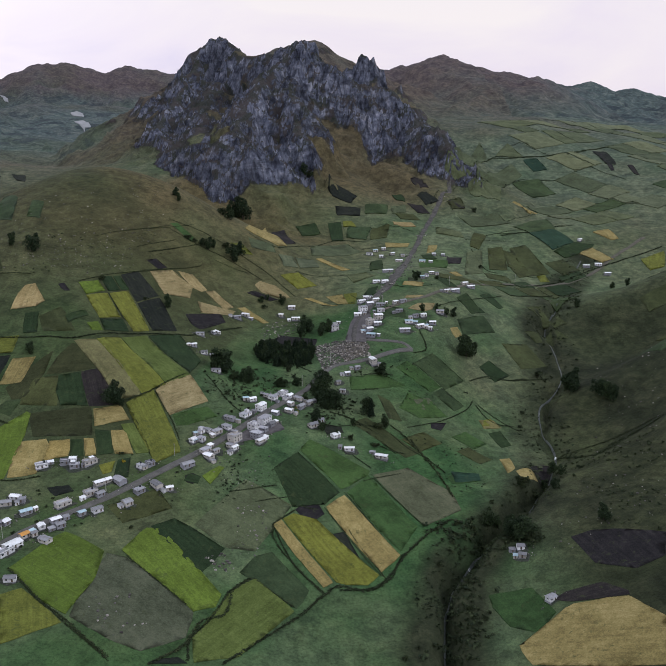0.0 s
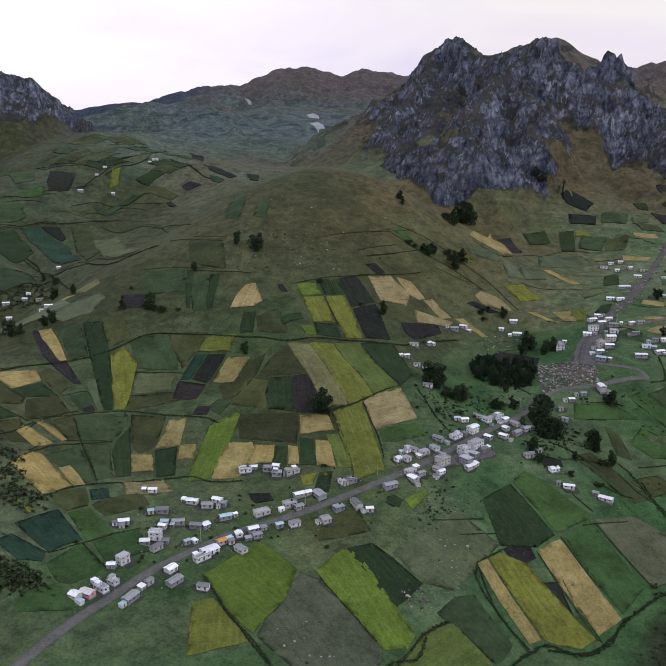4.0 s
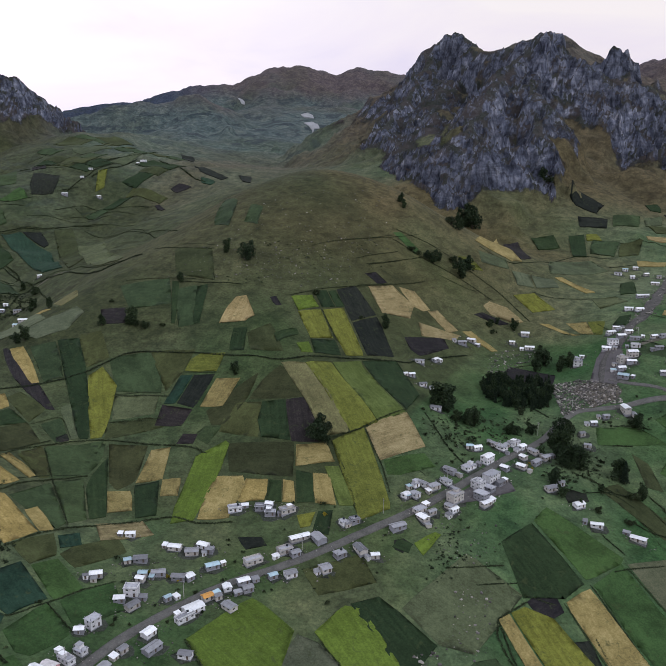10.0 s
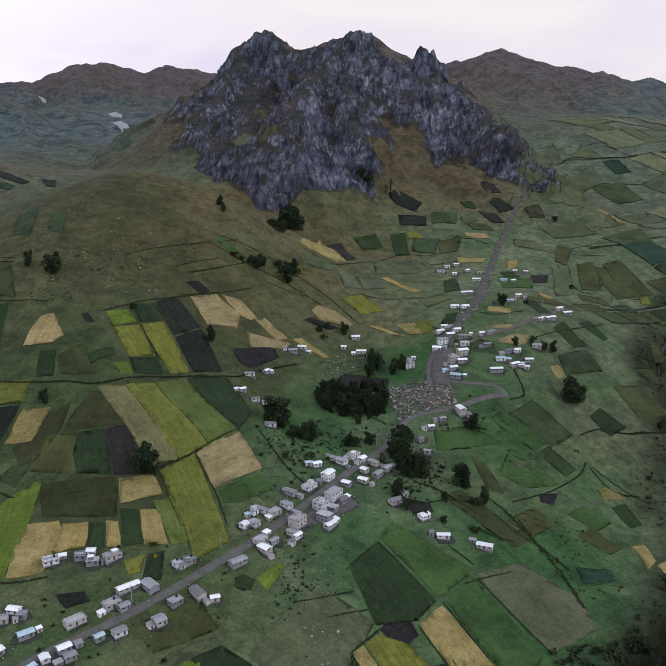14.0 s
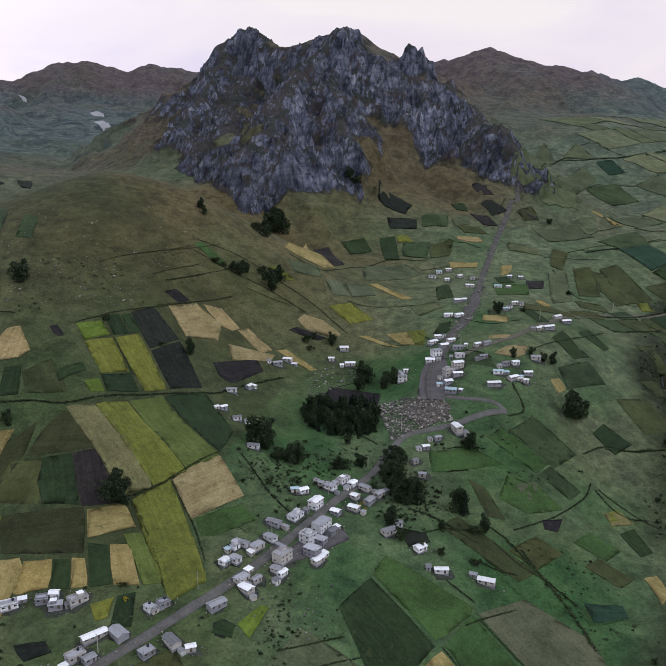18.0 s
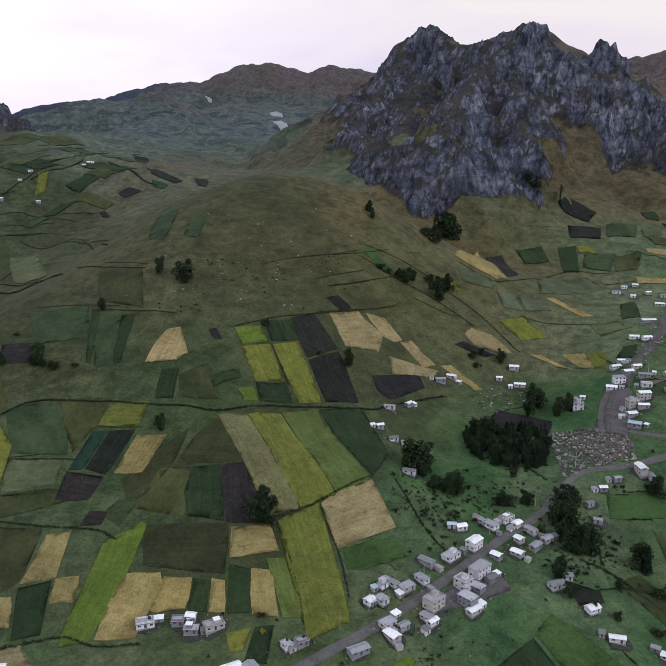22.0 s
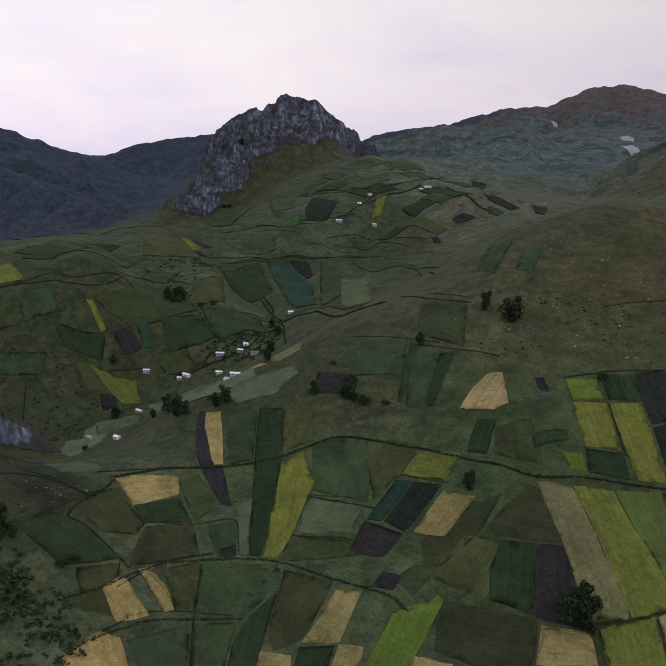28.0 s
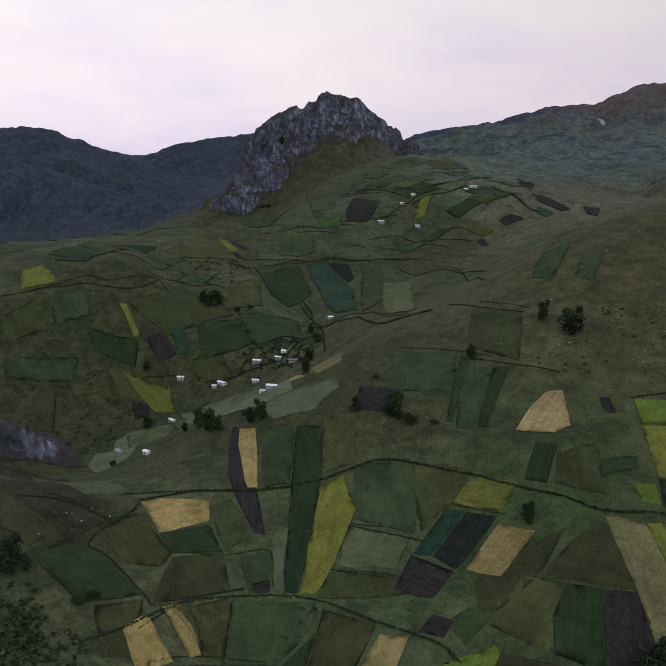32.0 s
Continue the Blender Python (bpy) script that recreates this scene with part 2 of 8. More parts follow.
def field_paint(name, dark, mid, light, streak=0.5, blotch=0.5, relief=0.15):
    """Crop or soil: streaks along the rows, blotches, and a tone of its own for each field."""
    p = Paint(name)
    rows = p.t.nodes.new("ShaderNodeAttribute")
    rows.attribute_name = "rows"
    r = p.noise(1.0, 4, 0.6, rows.outputs["Vector"])
    b = p.noise(19, 4, 0.55, warp=0.6)
    fine = p.noise(0.9, 3, 0.6)
    v = p.math("ADD", p.math("MULTIPLY", r, streak), p.math("MULTIPLY", b, blotch))
    v = p.math("ADD", v, p.math("MULTIPLY", p.math("SUBTRACT", p.math("ADD", fine, p.math("MULTIPLY", p.noise(3.2, 4, 0.65), 0.8)), 0.9), 0.55))
    c = p.ramp(v, (0.30, dark), (0.5, mid), (0.70, light))
    tone = p.ramp(p.chance(), (0.0, (0.80, 0.82, 0.85)), (0.5, (1.0, 1.0, 1.0)), (1.0, (1.16, 1.1, 1.0)))
    c = p.mix(1.0, c, tone, "MULTIPLY")
    weeds = p.ramp(p.noise(4.5, 4, 0.65, warp=1.0), (0.58, 0.0), (0.70, 1.0))
    c = p.mix(p.math("MULTIPLY", weeds, 0.6), c, (0.045, 0.055, 0.022))
    return p.done(c, 0.95, p.bump(p.math("ADD", r, fine), 0.7, relief), gloss=0.1)


FIELD = {
    "straw": (field_paint("ripe_straw", (0.130, 0.104, 0.038), (0.215, 0.172, 0.064), (0.31, 0.25, 0.105), 0.34, 0.66), "golden straw-coloured field of ripe grain"),
    "stubble": (field_paint("stubble", (0.125, 0.102, 0.048), (0.205, 0.166, 0.080), (0.29, 0.24, 0.125)), "tan stubble field after harvest"),
    "fallow": (field_paint("fallow", (0.026, 0.031, 0.012), (0.042, 0.050, 0.020), (0.061, 0.072, 0.029), 0.2, 0.8), "drab olive-brown fallow field"),
    "sward": (field_paint("rough_sward", (0.020, 0.031, 0.014), (0.033, 0.050, 0.022), (0.048, 0.072, 0.032), 0.2, 0.8), "dull green rough meadow"),
    "pasture": (field_paint("pasture", (0.022, 0.041, 0.013), (0.035, 0.066, 0.021), (0.051, 0.096, 0.030), 0.25, 0.75), "green meadow pasture"),
    "beans": (field_paint("beans", (0.011, 0.024, 0.015), (0.019, 0.040, 0.025), (0.028, 0.058, 0.036), 0.5, 0.5), "blue-green bean field"),
    "potato": (field_paint("potato", (0.012, 0.021, 0.009), (0.020, 0.034, 0.014), (0.029, 0.049, 0.020), 0.5, 0.5), "dark green potato field"),
    "tilled": (field_paint("tilled_soil", (0.008, 0.010, 0.008), (0.015, 0.018, 0.014), (0.026, 0.028, 0.022), 0.6, 0.4), "nearly black freshly tilled field"),
    "ploughed": (field_paint("ploughed_soil", (0.012, 0.011, 0.012), (0.020, 0.018, 0.019), (0.036, 0.032, 0.031), 0.6, 0.4), "dark purplish-brown ploughed field"),
    "barley": (field_paint("young_barley", (0.052, 0.075, 0.012), (0.080, 0.116, 0.018), (0.114, 0.165, 0.026), 0.45, 0.55), "bright lime-green barley field"),
    "wheat": (field_paint("yellowing_wheat", (0.064, 0.070, 0.014), (0.104, 0.113, 0.022), (0.151, 0.164, 0.032), 0.5, 0.5), "yellow-green ripening wheat field"),
    "umber": (field_paint("umber_fallow", (0.021, 0.024, 0.010), (0.034, 0.038, 0.016), (0.049, 0.055, 0.023), 0.3, 0.7), "dark umber-brown fallow field"),
    "tan": (field_paint("dry_tan_grass", (0.077, 0.073, 0.032), (0.124, 0.117, 0.052), (0.180, 0.170, 0.075), 0.4, 0.6), "pale tan strip of dry grass"),
    "lea": (field_paint("pale_lea", (0.060, 0.070, 0.040), (0.092, 0.106, 0.060), (0.128, 0.142, 0.084), 0.3, 0.7), "pale green grass lea"),
    "oats": (field_paint("green_oats", (0.052, 0.068, 0.016), (0.082, 0.106, 0.026), (0.116, 0.146, 0.040), 0.5, 0.5), "green-gold oat field"),
    "stony": (field_paint("stony_fallow", (0.040, 0.046, 0.027), (0.066, 0.075, 0.045), (0.098, 0.104, 0.066), 0.25, 0.75), "grey-brown stony fallow field"),
    "grazed": (field_paint("grazed_grass", (0.040, 0.048, 0.025), (0.066, 0.080, 0.042), (0.096, 0.116, 0.061), 0.3, 0.7), "pale closely grazed pasture"),
}


def plain_paint(name, colour, rough=0.85, spread=0.25, stain=(0.1, 0.09, 0.08), metal=0.0, size=1.5):
    """Paint, plaster or sheet with dirt and a tone of its own for each piece."""
    p = Paint(name)
    dirt = p.ramp(p.noise(size, 5, 0.65), (0.42, 0.0), (0.75, 1.0))
    c = p.mix(p.math("MULTIPLY", dirt, 0.45), colour, stain)
    lo, hi = 1 - spread, 1 + spread * 0.4
    c = p.mix(1.0, c, p.ramp(p.chance(), (0.0, (lo, lo, lo)), (1.0, (hi, hi, hi))), "MULTIPLY")
    return p.done(c, rough, p.bump(p.noise(0.25, 3), 0.3, 0.02), metal, 0.3)


WALL_WHITE = plain_paint("white_plaster", (0.70, 0.69, 0.71))
WALL_GREY = plain_paint("bare_block", (0.25, 0.25, 0.28))
WALL_CREAM = plain_paint("cream_plaster", (0.46, 0.43, 0.40))
WALL_PINK = plain_paint("pink_plaster", (0.62, 0.32, 0.34))
ROOF = {
    "t": plain_paint("white_tin", (0.80, 0.80, 0.82), 0.5, 0.15, (0.40, 0.38, 0.36)),
    "g": plain_paint("grey_sheet", (0.25, 0.25, 0.27), 0.75, 0.45, (0.10, 0.09, 0.08)),
    "f": plain_paint("concrete_slab", (0.36, 0.36, 0.39), 0.9, 0.35, (0.13, 0.12, 0.11)),
    "b": plain_paint("bluish_tin", (0.38, 0.50, 0.56), 0.55, 0.2, (0.22, 0.24, 0.25)),
    "o": plain_paint("orange_sheet", (0.55, 0.27, 0.06), 0.7, 0.1),
    "p": plain_paint("faded_tin", (0.62, 0.58, 0.58), 0.6, 0.2),
}
DARK_PANE = plain_paint("dark_pane", (0.02, 0.024, 0.03), 0.15, 0.3, (0.03, 0.03, 0.03))
DOOR_PAINT = plain_paint("door_paint", (0.10, 0.075, 0.06), 0.6)
FRAME_PAINT = plain_paint("frame_paint", (0.42, 0.41, 0.40), 0.6)
POLE_PAINT = plain_paint("pole_concrete", (0.40, 0.39, 0.37), 0.9)


def road_paint(name, dark, light, rut):
    p = Paint(name)
    c = p.ramp(p.noise(6, 6, 0.65, warp=0.4), (0.3, dark), (0.7, light))
    c = p.mix(p.math("MULTIPLY", p.ramp(p.noise(0.8, 3), (0.45, 0.0), (0.7, 1.0)), 0.5), c, rut)
    return p.done(c, 0.95, p.bump(p.noise(0.7, 4), 0.6, 0.1), gloss=0.15)


ROAD = road_paint("gravel_road", (0.062, 0.060, 0.056), (0.115, 0.110, 0.102), (0.16, 0.152, 0.14))
WASH = road_paint("stony_wash", (0.034, 0.032, 0.030), (0.088, 0.083, 0.077), (0.17, 0.16, 0.15))
PACKED = road_paint("packed_earth", (0.070, 0.064, 0.066), (0.105, 0.097, 0.098), (0.13, 0.12, 0.12))
YARD = road_paint("trodden_yard", (0.022, 0.030, 0.020), (0.050, 0.054, 0.042), (0.10, 0.10, 0.09))
RUBBLE_EARTH = road_paint("rubble_earth", (0.040, 0.038, 0.028), (0.092, 0.078, 0.062), (0.20, 0.18, 0.16))
TRACK = road_paint("dirt_track", (0.055, 0.052, 0.040), (0.110, 0.102, 0.080), (0.15, 0.14, 0.11))


def leaf_paint(name, dark, mid, light):
    p = Paint(name)
    c = p.ramp(p.island(), (0.0, dark), (0.55, mid), (1.0, light))
    c = p.mix(1.0, c, p.ramp(p.chance(), (0.0, (0.75, 0.78, 0.8)), (1.0, (1.2, 1.15, 1.05))), "MULTIPLY")
    return p.done(c, 0.8, gloss=0.15)


LEAF_BROAD = leaf_paint("broad_leaves", (0.011, 0.019, 0.009), (0.023, 0.038, 0.017), (0.044, 0.066, 0.027))
LEAF_PINE = leaf_paint("pine_needles", (0.008, 0.015, 0.009), (0.016, 0.028, 0.016), (0.028, 0.046, 0.022))
LEAF_HEDGE = leaf_paint("hedge_leaves", (0.013, 0.021, 0.010), (0.026, 0.037, 0.016), (0.048, 0.060, 0.026))
LEAF_GOLD = leaf_paint("yellow_broom", (0.10, 0.085, 0.010), (0.24, 0.20, 0.015), (0.40, 0.33, 0.03))
BARK = plain_paint("bark", (0.055, 0.042, 0.032), 0.95)


def stone_paint():
    p = Paint("field_stone")
    c = p.ramp(p.island(), (0.0, (0.05, 0.046, 0.042)), (0.6, (0.12, 0.112, 0.105)), (1.0, (0.36, 0.33, 0.30)))
    c = p.mix(0.5, c, p.ramp(p.noise(0.6, 4), (0.3, 0.5), (0.7, 1.2)), "MULTIPLY")
    return p.done(c, 0.95, p.bump(p.noise(0.4, 4), 0.5, 0.1), gloss=0.15)


STONE = stone_paint()


def water_paint():
    p = Paint("white_water")
    foam = p.ramp(p.noise(7.5, 5, 0.7, warp=1.0), (0.63, 0.0), (0.69, 1.0))
    c = p.mix(foam, (0.03, 0.036, 0.032), (0.72, 0.72, 0.74))
    return p.done(c, p.math("ADD", p.math("MULTIPLY", foam, 0.3), 0.5), p.bump(p.noise(0.6, 3), 0.6, 0.1), gloss=0.5)


WATER = water_paint()
SNOWY = plain_paint("pale_tailings", (0.27, 0.27, 0.28), 0.9, 0.1, (0.10, 0.11, 0.10), size=14)


# ---- landforms ----
def lattice(ix, iy, seed):
    """Random values in 0..1 on a whole-number lattice."""
    h = (ix.astype(np.int64) * 374761393 + iy.astype(np.int64) * 668265263 + seed * 974711) & 0xFFFFFFFF
    h = ((h ^ (h >> 13)) * 1274126177) & 0xFFFFFFFF
    return ((h ^ (h >> 16)) & 0xFFFF) / 65535.0


def soft_noise(x, y, size, seed):
    """Smooth noise in -1..1 with cells of that size in metres."""
    u, v = x / size, y / size
    iu, iv = np.floor(u), np.floor(v)
    fu, fv = u - iu, v - iv
    fu, fv = fu * fu * fu * (fu * (fu * 6 - 15) + 10), fv * fv * fv * (fv * (fv * 6 - 15) + 10)
    a, b = lattice(iu, iv, seed), lattice(iu + 1, iv, seed)
    c, d = lattice(iu, iv + 1, seed), lattice(iu + 1, iv + 1, seed)
    return 2 * ((a + (b - a) * fu) * (1 - fv) + (c + (d - c) * fu) * fv) - 1


def layered(x, y, size, octaves, seed, gain=0.5):
    total, amount = 0, 1.0
    for k in range(octaves):
        a = 0.6 * k
        total = total + amount * soft_noise(x * math.cos(a) + y * math.sin(a), y * math.cos(a) - x * math.sin(a), size / 2 ** k, seed + k)
        amount *= gain
    return total


def sharp(x, y, size, octaves, seed, gain=0.55):
    """Ridged noise, 0..1 and a little more, with crisp crests."""
    total, amount = 0, 0.5
    for k in range(octaves):
        a = 0.7 * k
        n = soft_noise(x * math.cos(a) + y * math.sin(a), y * math.cos(a) - x * math.sin(a), size / 2 ** k, seed + k)
        total = total + amount * (1 - np.abs(n)) ** 2
        amount *= gain
    return total


def top_of(a, b, soft):
    """The higher of two heights, blended over that many metres."""
    h = np.clip(0.5 + 0.5 * (a - b) / soft, 0, 1)
    return b + (a - b) * h + soft * h * (1 - h)


def along(points, x, y):
    """Distance to a line of points (x, y, value), and the value there."""
    best, value = np.full(np.shape(x), 1e9), np.zeros(np.shape(x))
    for (ax, ay, av), (bx, by, bv) in zip(points, points[1:]):
        dx, dy = bx - ax, by - ay
        t = np.clip(((x - ax) * dx + (y - ay) * dy) / (dx * dx + dy * dy), 0, 1)
        d = np.hypot(x - ax - t * dx, y - ay - t * dy)
        near = d < best
        best, value = np.where(near, d, best), np.where(near, av + t * (bv - av), value)
    return best, value


def swell(x, y, row):
    """A rounded rise or hollow: centre, height, half-widths, turn in degrees."""
    cx, cy, h, rx, ry, turn = row
    c, s = math.cos(math.radians(turn)), math.sin(math.radians(turn))
    u, v = ((x - cx) * c + (y - cy) * s) / rx, ((y - cy) * c - (x - cx) * s) / ry
    return h * np.exp(-0.5 * (u * u + v * v))


BASE = (163.6, 0.0184, 0.0351)
# rises and hollows: centre x, y, height, half-widths, turn
SWELLS = [
    (70, 529, -180.3, 788, 340, 74),
    (-621, 653, -123.4, 102, 165, -18),
    (-251, 827, 87.4, 96, 162, 22),
    (463, 643, 59.6, 294, 116, 52),
    (-87, 903, 51.3, 71, 147, 67),
    (61, 721, 51.4, 230, 73, 62),
    (-479, 226, -26.8, 268, 74, -31),
    (-260, 491, -2.2, 100, 98, 4),
    (-380, 369, 3.5, 102, 99, 4),
    (-317, 522, -2.3, 102, 99, 4),
    (-300, 690, 1.7, 102, 99, 4),
    (-419, 370, 2.3, 102, 99, 4),
    (-339, 530, -1.7, 102, 99, 4),
    (700, 549, 21.1, 102, 99, 5),
    (379, 890, -3.1, 103, 99, 4),
]
SWELLS += [
    (-1085, 1250, -48, 110, 120, 40),
    (-480, 545, -30, 42, 50, 0),
    (-1160, 1365, -25, 85, 110, 30),
    (-3330, -209, 177.2, 1205, 1400, 14),
    (-1857, 1556, -161.8, 299, 950, 34),
    (2201, 4313, -80.2, 1400, 704, -4),
    (320, 1682, 94.2, 275, 372, -4),
    (-671, 1029, -81.3, 132, 129, 26),
    (-60, 1204, 60.7, 129, 229, 55),
    (-883, 2820, 76.2, 299, 299, 81),
    (-946, 1530, 39.3, 223, 336, 82),
    (430, -1113, -130.3, 1086, 488, -13),
    (-508, 1689, -44.8, 363, 175, 89),
    (-934, 1341, -4.7, 917, 1080, 43),
    (-3637, -1253, 71.8, 777, 828, 10),
    (2971, 360, 43.7, 837, 810, 2),
    (-3617, 933, 42.3, 800, 807, 5),
    (1800, 1199, 56.8, 411, 400, 5),
    (299, 1549, 11.5, 103, 100, 4),
    (200, 1250, -3.1, 103, 100, 5),
    (380, 1090, 2.9, 103, 100, 4),
    (0, 1550, 16.3, 103, 100, 5),
]
# gentle undulations on a wide lattice: x, y of the first, spacing, heights row by row
NEAR_ROLL = (-480, 290, 112, [
    (-5.8, -14.1, 1, 4.9, 3.5, -8.1, 0.8, -5.9, 5.4),
    (-2.7, 30.9, 0.8, -6.6, 4.6, -16.9, 20.2, -4.7, 5.5),
    (9.3, -22.9, -15.4, 13.6, -12.2, 27.7, -18.7, 3.6, -11.1),
    (-5.9, 13.5, 0.9, 13.7, -11.1, -6.8, -15.3, 32.6, -18.6),
    (-4.2, 9.6, -12.4, -1.3, -3.7, 20.6, 0.7, -6, 0.7),
    (0.3, 0.4, -4.4, 9.3, -16.3, 0.3, -4.1, -1.6, 16.6),
    (4.5, -8.1, 7.5, 4.6, 3.2, 10.3, -7.5, 0.5, -13.7),
    (0, -7, 12.6, -21.5, -4.9, 2.8, -7.8, 16.2, -0.6),
    (0.7, 4.3, 5.3, -0.3, 14.4, -3.9, -3.1, -2, -1.9),
    (-4.3, -1.7, -0.6, -6.9, -7.7, -4.6, -2.5, -3.4, -1.8),
])
WIDE_ROLL = (-1150, 850, 250, [
    (3.2, -0.9, -0.9, 3.7, -0.3, -0.2, -0.3, -1.6),
    (-6.1, 2.8, 1.5, -5.6, -0.2, -0.3, -0.4, -3.1),
    (-2.5, -6.1, 12.6, -3.4, 5.1, 6, 3.8, -2.2),
    (5.5, 0.5, -2.3, -3.5, 1.1, -1.2, 1.3, -1.5),
    (-1.9, 0.3, 3.6, 5.6, -4.2, -5.6, -3.7, -3.4),
    (-2.1, -1.5, -3.3, 0.8, -3, 0.8, 1.5, 1.9),
    (1.2, 5.7, -5.1, -0.7, 1.9, 2.8, 2.2, 2.7),
])


# crest lines of the mountains: (x, y, z), then the fall per metre, and how craggy they are
MAIN_TOWER = [(-325, 1626, 262), (-309, 1669, 304), (-287, 1704, 350), (-272, 1727, 395), (-257, 1734, 405), (-237, 1742, 427), (-214, 1734, 417), (-197, 1716, 401), (-173, 1668, 387), (-139, 1601, 381), (-116, 1562, 380), (-99, 1503, 378), (-81, 1444, 382), (-61, 1410, 388), (-40, 1420, 382)]
MAIN_WALL = [(-40, 1420, 382), (-16, 1410, 357), (8, 1399, 334), (38, 1398, 323), (69, 1401, 316), (100, 1408, 305), (128, 1410, 284), (157, 1411, 252), (179, 1402, 215), (186, 1396, 190)]
BUTTRESS = [(-75, 1425, 372), (-110, 1340, 325), (-135, 1240, 278), (-135, 1150, 246)]
BUTTRESS_EAST = [(-70, 1330, 310), (-45, 1250, 272), (-42, 1190, 245)]
WEST_SHOULDER = [(-272, 1727, 392), (-280, 1600, 330), (-285, 1480, 290), (-275, 1340, 250)]
FRONT_WALL = [(-275, 1345, 246), (-269, 1300, 236), (-231, 1231, 229), (-183, 1168, 229), (-138, 1124, 232), (-105, 1127, 230), (-73, 1159, 231), (-52, 1200, 227)]
CRAG_FOOT = [(-1195, 1377, 187), (-1167, 1405, 203), (-1149, 1443, 222), (-1123, 1486, 241), (-1111, 1535, 272), (-1110, 1613, 297)]
WEST_SPUR = [(-2600, 1000, 320), (-2131, 1330, 270), (-2042, 1390, 244), (-1939, 1463, 208), (-1677, 1491, 142), (-1523, 1522, 85)]
SPIRE_WEST = [(28, 1586, 366), (38, 1588, 381), (52, 1588, 376)]
SPIRE_EAST = [(63, 1587, 366), (76, 1586, 374), (90, 1585, 358)]
KNOLL = [(-640, 490, 92), (-600, 505, 95), (-560, 522, 92), (-537, 537, 84), (-518, 552, 76), (-503, 556, 66)]
NOSE = [(-570, 482, 94), (-525, 503, 86), (-500, 517, 78), (-480, 530, 70)]
EAST_WALL = [(128, 1372, 266), (150, 1321, 256), (166, 1285, 236), (172, 1266, 222)]
SHELF = [(-235, 1640, 335), (-228, 1560, 312), (-222, 1480, 292), (-215, 1400, 268), (-205, 1320, 254), (-195, 1250, 244)]
# the foot of the front cliffs, from west to east
FOOT = [(-700, 1700, 215), (-420, 1480, 230), (-285, 1330, 228), (-245, 1185, 194), (-188, 1120, 182), (-163, 1080, 162), (-143, 1073, 160), (-121, 1086, 158), (-99, 1108, 182), (-71, 1118, 182), (-42, 1130, 190), (30, 1090, 180), (140, 1000, 160), (1500, 700, 160)]
# smooth grassy hollows in the rock: x, y, radius
GRASSY = [(-8, 1210, 34), (27, 1281, 34), (66, 1252, 30), (28, 1314, 24), (-181, 1664, 30), (-159, 1594, 26), (-196, 1428, 20), (-190, 1228, 20), (-186, 1495, 18), (77, 1219, 30), (-164, 1618, 34), (-176, 1590, 30), (-158, 1192, 20), (-190, 1240, 26)]
BACK_HILL = [(-120, 1925, 425), (-69, 1925, 439), (-44, 1925, 439), (-27, 1925, 432), (8, 1925, 409), (42, 1923, 393), (102, 1920, 366), (200, 1940, 335)]
CRAG = [(-1204, 1368, 168), (-1208, 1407, 222), (-1214, 1443, 274), (-1212, 1472, 306), (-1205, 1507, 326), (-1190, 1547, 336), (-1171, 1589, 364)]
CRAG_EAST = [(-1171, 1589, 364), (-1140, 1653, 351), (-1129, 1711, 323), (-1124, 1813, 286)]
EAST_RANGE = [(60, 2330, 398), (152, 2367, 404), (230, 2359, 424), (290, 2310, 440), (375, 2337, 412), (486, 2313, 391), (600, 2450, 385), (760, 2500, 352), (1000, 2500, 330), (1500, 2300, 330), (2300, 1900, 330)]
EAST_FAR = [(800, 3650, 370), (929, 3640, 402), (1099, 3680, 442), (1190, 3620, 398), (1250, 3580, 410), (1400, 3560, 366), (2200, 3400, 380)]
NORTH_RANGE = [(-1900, 3100, 330), (-1678, 3164, 352), (-1471, 3267, 412), (-1305, 3337, 421), (-1159, 3391, 490), (-1110, 3405, 484), (-1061, 3423, 496), (-912, 3466, 462), (-838, 3485, 492), (-612, 3531, 452), (-300, 3560, 420), (200, 3600, 380)]
MID_HILL = [(-1367, 2191, 270), (-1253, 2264, 316), (-1185, 2302, 330), (-1146, 2323, 322), (-1100, 2350, 335), (-1050, 2370, 350)]
WEST_RANGE = [(-3300, 900, 360), (-2691, 1765, 333), (-2624, 1878, 333), (-2519, 2034, 262)]
WEST_FAR = [(-2904, 2519, 241), (-2791, 2655, 297), (-2596, 2861, 325), (-2300, 3000, 335)]
STREAM = [(54, 300, -16), (58, 370, -9), (68, 419, -3), (95, 460, 4), (130, 500, 10), (165, 567, 15), (169, 639, 23), (204, 703, 42), (210, 792, 57), (235, 850, 68), (262, 920, 84), (300, 990, 98)]


